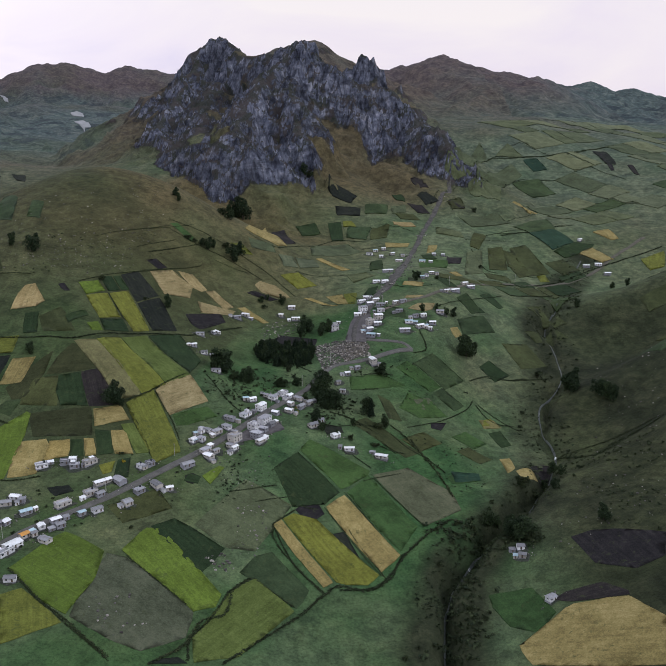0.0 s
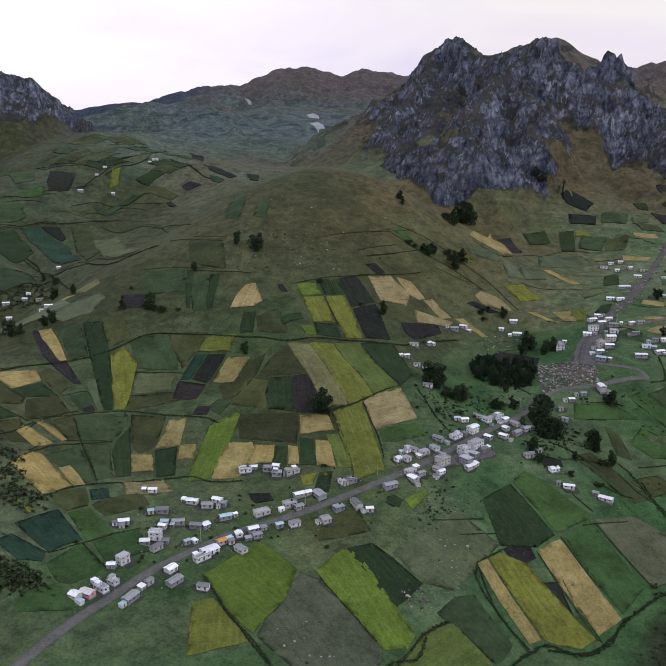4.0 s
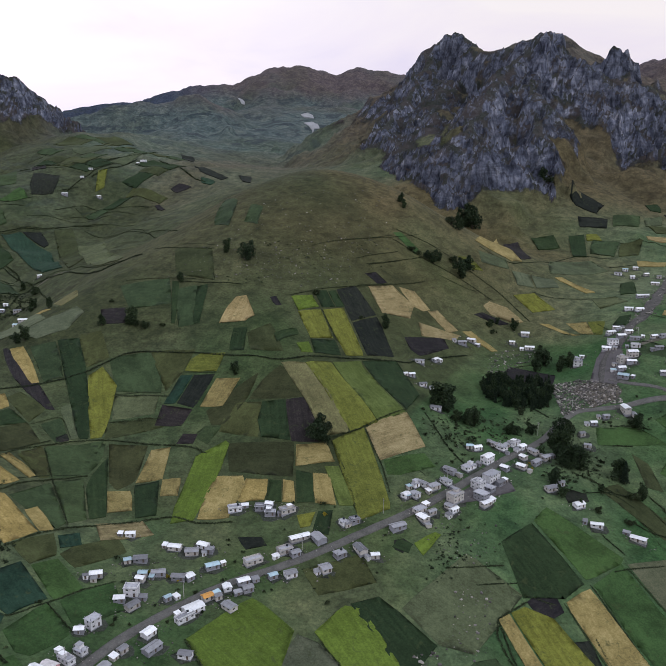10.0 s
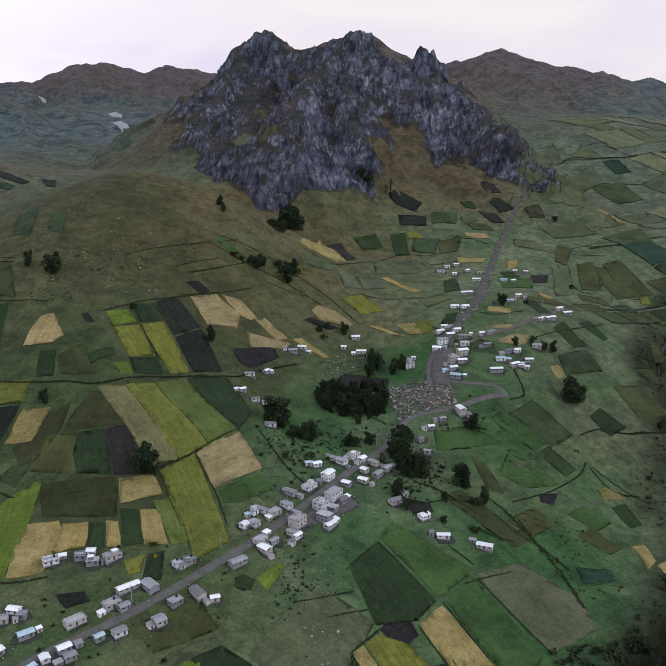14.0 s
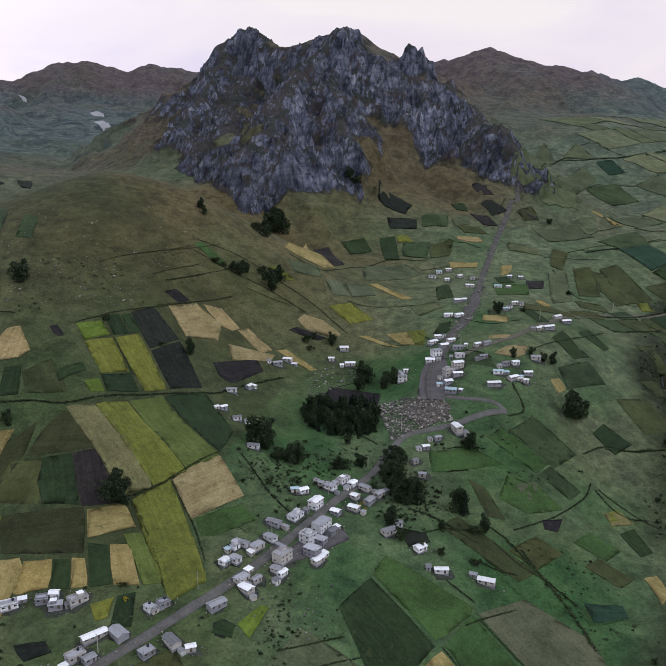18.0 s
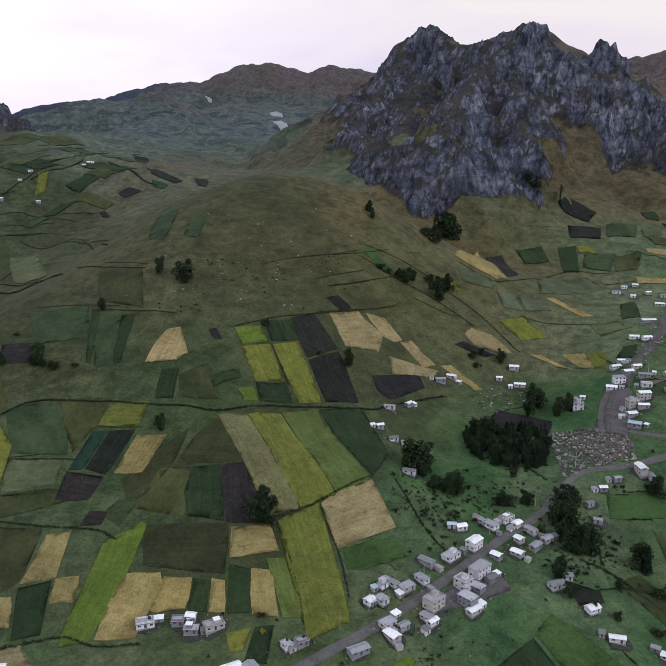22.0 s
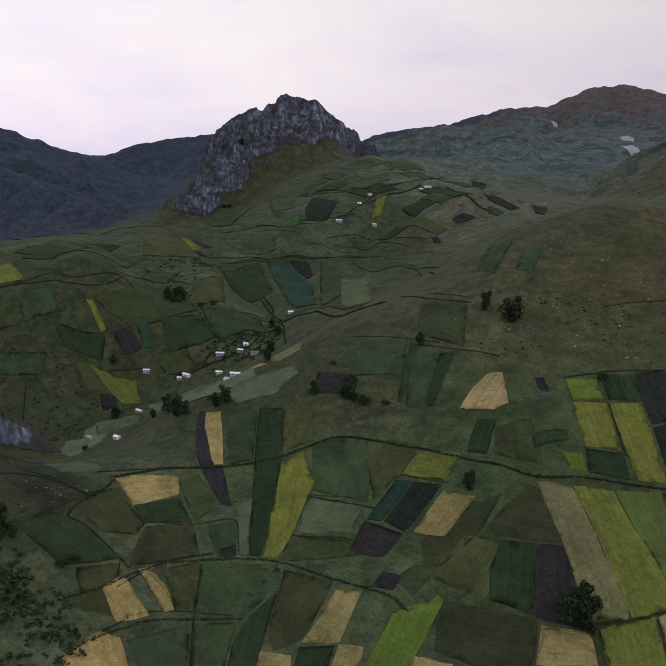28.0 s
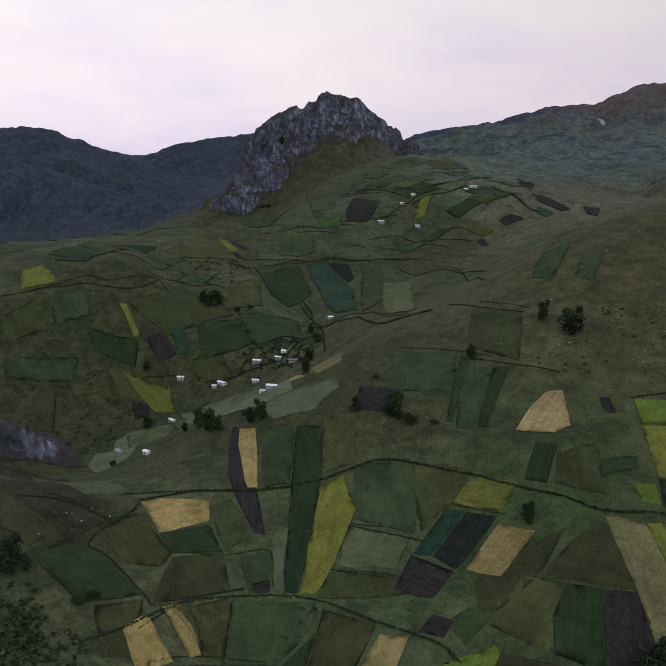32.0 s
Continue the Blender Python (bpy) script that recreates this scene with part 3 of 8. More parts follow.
# folds of the slope east of the stream: line (x, y, rise), half-width
FOLDS = [
    ([(236, 838, 12), (262, 834, 24), (290, 834, 29), (350, 850, 29), (430, 874, 26), (560, 900, 10)], 36),
    ([(186, 640, 3), (220, 655, 9), (262, 668, 11), (320, 700, 11), (420, 760, 8)], 20),
    ([(214, 700, -4), (262, 735, -9), (330, 775, -10), (430, 815, -8)], 22),
    ([(168, 566, -2), (195, 566, -5), (230, 578, -6), (290, 600, -6), (380, 640, -4)], 11),
    ([(158, 450, 3), (180, 500, 7), (230, 530, 8), (320, 560, 6)], 26),
    ([(-554, 843, -5.2), (-647, 928, -15.0), (-719, 975, -15.0), (-774, 995, -5.2)], 17),
    ([(-753, 992, 4.5), (-700, 889, 13.0), (-667, 830, 4.5)], 26),
    ([(-699, 858, -4.5), (-775, 870, -13.0), (-894, 910, -4.5)], 20),
    ([(-810, 897, 4.2), (-775, 801, 12.0), (-762, 735, 4.2)], 26),
    ([(-710, 1106, -4.9), (-682, 1158, -14.0), (-666, 1222, -14.0), (-671, 1322, -4.9)], 18),
    ([(-642, 747, -4.2), (-686, 740, -12.0), (-722, 739, -4.2)], 16),
    ([(-697, 759, 3.5), (-734, 739, 10.0), (-761, 711, 3.5)], 22),
    ([(-558, 1232, -4.9), (-593, 1194, -14.0), (-621, 1132, -4.9)], 26),
    ([(-212, 652, 3), (-184, 618, 6), (-165, 592, 8), (-140, 590, 7), (-108, 596, 6)], 19),
]


# each crag: crest, height of its face, fall of the face and of the skirt, blend with the land
CRAGS = [(MAIN_TOWER, 105, 1.7, 1.0, 14, 60), (MAIN_WALL, 128, 1.3, 0.36, 12, 60), (EAST_WALL, 42, 1.2, 0.36, 8, 26), (BUTTRESS, 30, 1.0, 0.85, 14, 130), (BUTTRESS_EAST, 40, 1.3, 1.3, 8, 40),
         (SHELF, 14, 0.5, 0.5, 14, 200), (FRONT_WALL, 90, 2.0, 1.3, 8, 40), (WEST_SHOULDER, 45, 1.3, 0.55, 12, 90), (SPIRE_WEST, 40, 2.6, 0.8, 4, 20), (SPIRE_EAST, 36, 2.6, 0.8, 4, 20), (CRAG, 125, 1.5, 0.85, 14, 40), (CRAG_EAST, 70, 1.2, 0.95, 12, 30), (CRAG_FOOT, 44, 1.3, 0.45, 10, 30), (KNOLL, 20, 1.5, 0.5, 5, 10), (NOSE, 12, 1.5, 0.5, 4, 8)]


def height(x, y):
    """The land's height, and how rocky it is there (0..1)."""
    x, y = np.asarray(x, float), np.asarray(y, float)
    land = 0 * x + BASE[0] + BASE[1] * x + BASE[2] * y
    for row in SWELLS:
        land = land + swell(x, y, row)
    for x0, y0, step, grid in (NEAR_ROLL, WIDE_ROLL):
        for j, line in enumerate(grid):
            for i, h in enumerate(line):
                land = land + h * np.exp(-((x - x0 - i * step) ** 2 + (y - y0 - j * step) ** 2) / (1.28 * step * step))
    away = np.hypot(x, y)
    rough = np.clip((away - 900) / 1500, 0, 1)
    land = land + rough * (15 * layered(x, y, 240, 4, 11) + 9 * (sharp(x, y, 110, 3, 15) - 0.45))
    land = land + 1.6 * layered(x, y, 90, 3, 17) * np.clip((away - 500) / 300, 0, 1)
    west = np.clip((-x - 420) / 160, 0, 1) * np.clip((2100 - y) / 400, 0, 1)
    land = land + west * (7 * layered(x, y, 120, 3, 13) + 9 * (0.45 - sharp(x, y, 150, 3, 19)))
    # distant ranges, furrowed by gullies
    for line, fall, seed in ((EAST_RANGE, 0.36, 3), (EAST_FAR, 0.4, 4), (NORTH_RANGE, 0.36, 5), (MID_HILL, 0.42, 6), (WEST_RANGE, 0.3, 7), (WEST_SPUR, 0.36, 2), (WEST_FAR, 0.4, 8), (BACK_HILL, 0.5, 9)):
        d, z = along(line, x, y)
        g = sharp(x, y, 260, 5, 20 + seed)
        spur = sharp(x, y, 420, 3, 40 + seed)
        land = top_of(z - fall * d * (1.28 - 0.5 * spur) + (46 * (spur - 0.5) - 26 * (g - 0.4)) * np.clip(d / 160, 0, 1) + 5 * layered(x, y, 36, 3, seed), land, 30)
    # crags: a steep face below the crest, then a skirt of grass and broken rock
    wx, wy = x + 11 * layered(x, y, 42, 3, 31), y + 11 * layered(x, y, 55, 3, 35)
    uneven = 1 + 0.3 * layered(x, y, 110, 3, 47)
    ribs, cracks, chips = sharp(x, y, 46, 4, 51) - 0.45, sharp(x, y, 17, 3, 61) - 0.41, sharp(x, y, 7, 2, 67) - 0.35
    rock, crest = np.zeros(np.shape(x)), np.full(np.shape(x), 999.0)
    reach, foot = along(FOOT, wx, wy)
    within = np.zeros(np.shape(x), bool)
    edges = [p[:2] for p in FOOT] + [(1500, 2900), (-700, 2900)]
    for (ax, ay), (bx, by) in zip(edges, edges[1:] + edges[:1]):
        if ay != by:
            within ^= ((ay > wy) != (by > wy)) & (wx < (bx - ax) * (wy - ay) / (by - ay) + ax)
    brow = foot + np.where(within, 2.1 * reach * (0.8 + 0.5 * ribs), -0.35 * reach)
    for line, face, steep, skirt, soft, spread in CRAGS:
        d, z = along(line, wx, wy)
        crest = np.minimum(crest, d)
        d = np.maximum(d - 4 - 22 * ribs * np.clip(d / 30, 0, 1), 0)
        edge = np.maximum(face * uneven, 8) / steep
        crag = z - steep * np.minimum(d, edge) - skirt * np.maximum(d - edge, 0)
        if line not in (CRAG, CRAG_EAST, CRAG_FOOT, KNOLL, NOSE):
            crag = -top_of(-crag, -brow, 6)
        bare = np.where(d < edge + 5, 1.0, np.clip(0.62 - 0.62 * (d - edge) / spread, 0, 1))
        rock = np.maximum(rock, bare * np.clip((crag - land + 4) / 12, 0, 1))
        land = top_of(crag, land, soft)
    front = within & (wx < -30) & (wy < 1330)
    rock = np.maximum(rock, np.where(front, np.clip(1.15 - np.maximum(reach - 45, 0) / 130, 0.5, 1), 0))
    rock = np.where(~within & (reach < 60) & (wx < -30), rock * np.clip(1 - reach / 14, 0, 1), rock)
    for gx, gy, gr in GRASSY:
        rock = rock * (1 - 0.9 * np.exp(-((x - gx) ** 2 + (y - gy) ** 2) / gr ** 2))
    # ledges: risers and treads on the rock
    wave = (land + 22 * layered(x, y, 85, 3, 57)) / 44
    tread = wave - np.floor(wave)
    calm = (0.5 + 0.5 * np.clip(crest / 30, 0, 1)) * np.clip((y - 250) / 800, 0.12, 1)
    land = land - rock * calm * 44 * 0.5 * (tread - tread * tread * (3 - 2 * tread)) + rock * calm * (20 * ribs + 16 * cracks + 6 * chips)
    for line, wide in FOLDS:
        d, z = along(line, x, y)
        land = land + z * np.exp(-0.5 * (d / wide) ** 2)
    # the ravine
    d, z = along(STREAM, x + 5 * layered(x, y, 40, 2, 41), y)
    bank = z + 1.5 * np.maximum(d - 1.0 - 3 * soft_noise(x, y, 18, 43), 0)
    land = -top_of(-land, -bank, 5)
    return land + (1 - rock) * (0.5 * layered(x, y, 30, 2, 71) + 0.12 * layered(x, y, 6, 2, 73)), rock

# ---- the ground: one sheet, finer where it is seen, out to the far ranges ----
def make_land():
    cx, cy = -30.0, 100.0
    seen = np.radians(np.arange(-64, 40.01, 0.1))
    unseen = np.radians(np.arange(42, 295, 2.0))
    turn = np.concatenate([seen, unseen])
    rows = [4.0, 12, 25, 40, 60, 85, 115]
    r = 150.0
    while r < 4850:
        rows.append(r)
        r *= 1.0052 if r < 900 else 1.0026 if r < 1950 else 1.006
    rings = np.array(rows)
    R, A = np.meshgrid(rings, turn, indexing="ij")
    x, y = cx + R * np.sin(A), cy + R * np.cos(A)
    z, rock = height(x, y)
    nr, na = R.shape
    verts = np.stack([x.ravel(), y.ravel(), z.ravel()], 1)
    verts = np.concatenate([verts, [[cx, cy, float(height(cx, cy)[0])]]])
    i = np.arange(nr - 1)[:, None] * na
    j = np.arange(na)[None, :]
    k = (j + 1) % na
    quads = np.stack([(i + j), (i + na + j), (i + na + k), (i + k)], -1).reshape(-1, 4)
    hub = np.stack([np.full(na, nr * na), np.arange(na), (np.arange(na) + 1) % na], 1)
    me = bpy.data.meshes.new("ground")
    me.vertices.add(len(verts))
    me.vertices.foreach_set("co", verts.ravel())
    loops = np.concatenate([quads.ravel(), hub.ravel()]).astype(np.int32)
    me.loops.add(len(loops))
    me.loops.foreach_set("vertex_index", loops)
    starts = np.concatenate([np.arange(len(quads)) * 4, len(quads) * 4 + np.arange(len(hub)) * 3]).astype(np.int32)
    me.polygons.add(len(starts))
    me.polygons.foreach_set("loop_start", starts)
    me.update(calc_edges=True)
    hard = np.append(rock.ravel(), 0) > 0.55
    facing = np.ones(len(starts), bool)
    facing[:len(quads)] = ~hard[quads[:, 0]]
    me.polygons.foreach_set("use_smooth", facing)
    away = np.hypot(x + 30, y - 100)
    hx, hy = (x + 250) / 230, (y - 905) / 260
    heath = np.exp(-(hx * hx + hy * hy) ** 2 * 0.8) + np.clip((z - 205 - np.where(x > 0, 0.105, 0.06) * np.maximum(away - 1300, 0)) / 75, 0, 1) + np.exp(-((x + 1150) / 230) ** 4 - ((y - 1440) / 220) ** 4) + 0.6 * np.exp(-((x + 470) / 190) ** 4 - ((y - 1400) / 290) ** 4) + 0.55 * np.exp(-((x + 110) / 130) ** 4 - ((y - 1055) / 85) ** 4) + 0.9 * np.exp(-((x - 45) / 120) ** 4 - ((y - 1225) / 115) ** 4)
    vx, vy = (x + 25) / np.where(x > -25, 160, 285), (y - 535) / 330
    lush = np.exp(-(vx * vx + vy * vy) ** 2)
    # first the outer slopes, where cloud shade goes into the ground colour
    moor_shade = np.clip((-x - 150) / 260, 0, 1) * np.clip((1500 - y) / 400, 0.25, 1) + np.clip((x - 105 - 0.16 * (y - 450)) / 50, 0, 1) * np.clip((950 - y) / 150, 0, 1)
    moor_shade = moor_shade * (1 - 0.6 * np.clip((-x - 420) / 120, 0, 1)) * (1 - 0.5 * np.exp(-(hx * hx + hy * hy) ** 2 * 0.8))
    edge = np.interp(x, [-420, -300, -260, -215, -150, -122, -104, -88, -60], [400, 415, 440, 472, 492, 520, 600, 700, 860])
    slope = np.clip((y - edge) / 30 + 0.5, 0, 1) * np.clip((800 + 0.9 * (-x - 100) - y) / 60, 0, 1) * np.clip((-55 - x) / 30, 0, 1)
    moor_shade = np.maximum(moor_shade, 0.85 * slope * (1 - 0.25 * np.exp(-(hx * hx + hy * hy) ** 2 * 0.8)))
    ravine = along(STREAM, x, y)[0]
    # bushy banks, and slopes darkened in colour to stand for shade
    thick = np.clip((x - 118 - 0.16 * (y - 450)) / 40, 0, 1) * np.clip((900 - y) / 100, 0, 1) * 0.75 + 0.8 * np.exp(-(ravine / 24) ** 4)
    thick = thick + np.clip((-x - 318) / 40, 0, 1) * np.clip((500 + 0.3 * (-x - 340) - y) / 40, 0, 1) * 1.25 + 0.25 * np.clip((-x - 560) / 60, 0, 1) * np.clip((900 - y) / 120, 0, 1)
    # the last term paints the shade of the far west valley
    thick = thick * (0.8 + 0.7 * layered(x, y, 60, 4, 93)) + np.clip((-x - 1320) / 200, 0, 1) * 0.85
    values = {"scrub": np.clip(thick, 0, 0.95), "moor_shade": np.clip(moor_shade + 0.3 * layered(x, y, 130, 3, 97) * (moor_shade > 0), 0, 1),
              "rock": rock, "lush": np.clip(lush + 0.55 * layered(x, y, 75, 4, 95), 0, 1), "heath": np.clip(heath + 0.25 * layered(x, y, 120, 3, 91), 0, 1),
              # far: how much of the painted distance haze is mixed in
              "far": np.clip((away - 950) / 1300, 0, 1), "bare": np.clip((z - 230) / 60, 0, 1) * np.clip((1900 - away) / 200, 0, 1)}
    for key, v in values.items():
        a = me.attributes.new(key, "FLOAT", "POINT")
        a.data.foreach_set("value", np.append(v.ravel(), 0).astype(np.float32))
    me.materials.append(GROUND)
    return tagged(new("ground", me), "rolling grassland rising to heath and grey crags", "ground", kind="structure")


ground = make_land()

# ---- helpers for things ----
dice = random.Random(7)


def level(x, y):
    return float(height(x, y)[0])


def mesh_from(name, verts, faces, material=None, smooth=False):
    me = bpy.data.meshes.new(name)
    me.from_pydata([tuple(v) for v in verts], [], [tuple(f) for f in faces])
    if material:
        me.materials.append(material)
    if smooth:
        me.polygons.foreach_set("use_smooth", np.ones(len(me.polygons), bool))
    me.update()
    return me


def part(name, verts, faces, material, parent, label="", smooth=False):
    """One mesh object under a thing or a part."""
    ob = new(name, mesh_from(name, verts, faces, material, smooth))
    ob.parent = parent
    if label:
        tagged(ob, label)
    return ob


def box(x0, x1, y0, y1, z0, z1):
    v = [(x, y, z) for z in (z0, z1) for x, y in ((x0, y0), (x1, y0), (x1, y1), (x0, y1))]
    return v, [(3, 2, 1, 0), (4, 5, 6, 7), (0, 1, 5, 4), (1, 2, 6, 5), (2, 3, 7, 6), (3, 0, 4, 7)]


def joined(*pieces):
    verts, faces = [], []
    for v, f in pieces:
        n = len(verts)
        verts += list(v)
        faces += [tuple(i + n for i in q) for q in f]
    return verts, faces


def inside(x, y, poly):
    hit = False
    for (ax, ay), (bx, by) in zip(poly, poly[1:] + poly[:1]):
        if (ay > y) != (by > y) and x < (bx - ax) * (y - ay) / (by - ay) + ax:
            hit = not hit
    return hit


def smooth_line(points, step):
    """Points every few metres along a smooth curve through the given ones."""
    pts = [Vector(p) for p in points]
    pts = [pts[0] * 2 - pts[1]] + pts + [pts[-1] * 2 - pts[-2]]
    line = []
    for a, b, c, d in zip(pts, pts[1:], pts[2:], pts[3:]):
        n = max(1, int((c - b).length / step))
        for k in range(n):
            t = k / n
            line.append(0.5 * ((2 * b) + (c - a) * t + (2 * a - 5 * b + 4 * c - d) * t * t + (3 * b - a - 3 * c + d) * t ** 3))
    line.append(pts[-2])
    return line


# ---- roads and water: strips laid on the land ----
def strip(name, points, width, material, label, lift=0.25, wander=0.0, category="road"):
    line = smooth_line(points, 3.0)
    n = len(line)
    xs, ys = [], []
    across = (-0.5, -0.47, -0.25, 0, 0.25, 0.47, 0.5)
    for i, p in enumerate(line):
        d = (line[min(i + 1, n - 1)] - line[max(i - 1, 0)]).normalized()
        w = width * (1 + wander * (noise.noise((i * 0.23, width, 3.1))))
        o = wander * width * 0.5 * noise.noise((i * 0.11, 7.7, width))
        for a in across:
            xs.append(p.x - d.y * (a * w + o))
            ys.append(p.y + d.x * (a * w + o))
    zs = height(np.array(xs), np.array(ys))[0].reshape(n, 7)
    mid = zs[:, 1:6].mean(1, keepdims=True)
    zs = np.maximum(zs, 0.4 * zs + 0.6 * mid) + lift
    zs[:, 0] -= lift + 0.5
    zs[:, 6] -= lift + 0.5
    verts = list(zip(xs, ys, zs.ravel()))
    faces = [(i * 7 + j, i * 7 + j + 1, (i + 1) * 7 + j + 1, (i + 1) * 7 + j) for i in range(n - 1) for j in range(6)]
    faces = [f[::-1] for f in faces]
    return tagged(new(name, mesh_from(name, verts, faces, material, True)), label, category, kind="structure")


MAIN_ROAD = [(-222, 262), (-213.9, 295.9), (-209.4, 317.3), (-202.7, 345.5), (-195.4, 373.8), (-184.5, 400.4), (-168.5, 426.6), (-143.7, 449.7), (-113, 480), (-87.1, 508.8), (-64.5, 542), (-40.3, 582.8), (-21.5, 611.5), (-8.1, 642.7), (1, 658.4), (16.9, 665.1), (33.5, 670.8), (45.1, 677.6), (58.3, 684.2), (68.5, 687.1)]
strip("road", MAIN_ROAD, 5.2, ROAD, "grey gravel village road between the houses", wander=0.06)
WASH_LINE = [(30.4, 755.5), (41.4, 787), (56, 815), (68, 855), (92, 970), (110.7, 1040), (127.7, 1097.5), (152, 1166), (166, 1198), (168, 1216)]
strip("road", [(21, 700), (24.5, 739.2), (30.4, 755.5), (41.4, 787), (56, 815), (68, 855), (80, 912)], 9.5, WASH, "wide stony grey wash above the village", wander=0.35)
strip("road", [(77, 900), (92, 970), (110.7, 1040), (127.7, 1097.5), (152, 1166), (166, 1198), (168, 1216)], 6.0, WASH, "stony grey wash running up the valley", wander=0.3)
strip("road", [(45, 752), (55.2, 757.8), (70.1, 765.6), (93.3, 781.8), (124.4, 820.8), (146.2, 853.4), (196.8, 902.3), (250.3, 923.9), (300, 955), (345, 1005), (400, 1060)], 4.5, TRACK, "dirt lane along the slope", wander=0.1)
strip("road", [(-640, 820), (-581.7, 869.3), (-560, 905), (-497.6, 915)], 4, TRACK, "dirt track across the side valley", wander=0.1)
strip("road", [(68.5, 687.1), (62, 694), (52, 696.5), (40, 698), (30, 702), (24, 706)], 3.6, ROAD, "gravel lane back to the square", wander=0.08)
strip("water", [(p[0], p[1]) for p in STREAM], 1.15, WATER, "narrow white-water stream in the ravine", 0.25, 0.5, "stream")


def packed_ground(label, *poly):
    """A bare trodden area laid on the ground."""
    drape("pavement", list(poly), PACKED, 4.0, 0.3, label, "packed earth", "structure", ragged=1.0)


# ---- fields ----
def drape(name, poly, material, step, lift, label, category, kind="", ragged=0.8, group=""):
    if sum(a[0] * b[1] - b[0] * a[1] for a, b in zip(poly, poly[1:] + poly[:1])) < 0:
        poly = poly[::-1]
    ring = []
    for a, b in zip(poly, poly[1:] + poly[:1]):
        a, b = Vector(a), Vector(b)
        n = max(1, int((b - a).length / step))
        for k in range(n):
            q = a.lerp(b, k / n)
            q += ragged * Vector((noise.noise((q.x * 0.19, q.y * 0.19, 1.3)), noise.noise((q.x * 0.19, q.y * 0.19, 8.9))))
            q += 1.6 * ragged * Vector((noise.noise((q.x * 0.05, q.y * 0.05, 4.3)), noise.noise((q.x * 0.05, q.y * 0.05, 6.9))))
            ring.append(q)
    bm = bmesh.new()
    bm.faces.new([bm.verts.new((q.x, q.y, 0)) for q in ring])
    lo_x, hi_x = min(q.x for q in ring), max(q.x for q in ring)
    lo_y, hi_y = min(q.y for q in ring), max(q.y for q in ring)
    bmesh.ops.triangulate(bm, faces=bm.faces[:], ngon_method="EAR_CLIP")
    for lo, hi, axis in ((lo_x, hi_x, (1, 0, 0)), (lo_y, hi_y, (0, 1, 0))):
        for k in range(1, int((hi - lo) / step) + 1):
            c = lo + k * step
            bmesh.ops.bisect_plane(bm, geom=bm.verts[:] + bm.edges[:] + bm.faces[:], plane_co=(c * axis[0], c * axis[1], 0), plane_no=axis)
    edge = [e for e in bm.edges if e.is_boundary]
    for e in edge:
        e.smooth = False
    made = bmesh.ops.extrude_edge_only(bm, edges=edge)["geom"]
    skirt = {v for v in made if isinstance(v, bmesh.types.BMVert)}
    xy = np.array([v.co[:2] for v in bm.verts])
    z = height(xy[:, 0], xy[:, 1])[0]
    for v, h in zip(bm.verts, z):
        v.co.z = h + (lift if v not in skirt else -0.8)
    bmesh.ops.recalc_face_normals(bm, faces=bm.faces[:])
    if sum(f.normal.z for f in bm.faces) < 0:
        bmesh.ops.reverse_faces(bm, faces=bm.faces[:])
    me = bpy.data.meshes.new(name)
    bm.to_mesh(me)
    bm.free()
    sides = sorted(((Vector(b) - Vector(a)) for a, b in zip(poly, poly[1:] + poly[:1])), key=lambda s: -s.length)
    u = sides[0].normalized()
    co = np.empty(len(me.vertices) * 3)
    me.vertices.foreach_get("co", co)
    co = co.reshape(-1, 3)
    along_row, over = co[:, 0] * u.x + co[:, 1] * u.y, co[:, 0] * -u.y + co[:, 1] * u.x
    rows = me.attributes.new("rows", "FLOAT_VECTOR", "POINT")
    rows.data.foreach_set("vector", np.stack([over / 1.8, along_row / 26, 0 * over], 1).astype(np.float32).ravel())
    me.polygons.foreach_set("use_smooth", np.ones(len(me.polygons), bool))
    me.materials.append(material)
    return tagged(new(name, me), label, category, group, kind)


FIELD_OUTLINES = []


def field(crop, *corners):
    material, label = FIELD[crop]
    cx, cy = sum(c[0] for c in corners) / len(corners), sum(c[1] for c in corners) / len(corners)
    away = math.hypot(cx + 30, cy - 100)
    tall = {"tilled": 0.18, "ploughed": 0.18, "fallow": 0.14, "umber": 0.14, "stony": 0.14, "grazed": 0.14, "sward": 0.14, "pasture": 0.16}.get(crop, 0.30)
    step, lift = (5.0, tall) if away < 750 else (7.0, tall + 0.3) if away < 930 else (6.0, tall + 0.75)
    FIELD_OUTLINES.append(list(corners))
    return drape("field", list(corners), material, step, lift, label, "field", ragged=0.8 if away < 800 else 1.2, group="fields on the slopes")


packed_ground("bare packed-earth square beside the upper houses", (11, 703), (17, 741), (21, 757), (33, 757), (36, 721), (28, 698))
drape("pavement", [(6, 703), (14, 704), (26, 698), (30, 684), (26, 675), (14, 669), (6, 666), (8, 680), (3, 690)], RUBBLE_EARTH, 2.5, 0.15, "reddish-brown rubble ground strewn with stones", "rubble", "structure", ragged=6.0)
packed_ground("bare packed-earth yard at the roadside", (-66, 522), (-50, 533), (-34, 548), (-40, 560), (-52, 552), (-64, 534))


# ---- fields: kind, then the corners x, y ----
field("straw", (-325.2, 453.5), (-327.9, 464.7), (-325.0, 466.4), (-304.3, 460.7), (-306.6, 446.3))
field("straw", (-327.9, 476.1), (-326.3, 483.6), (-309.6, 476.5), (-301.2, 471.6), (-302.6, 467.0), (-313.7, 473.6))
field("straw", (-303.3, 417.0), (-304.9, 437.7), (-299.7, 441.7), (-267.6, 423.9), (-273.7, 404.4))
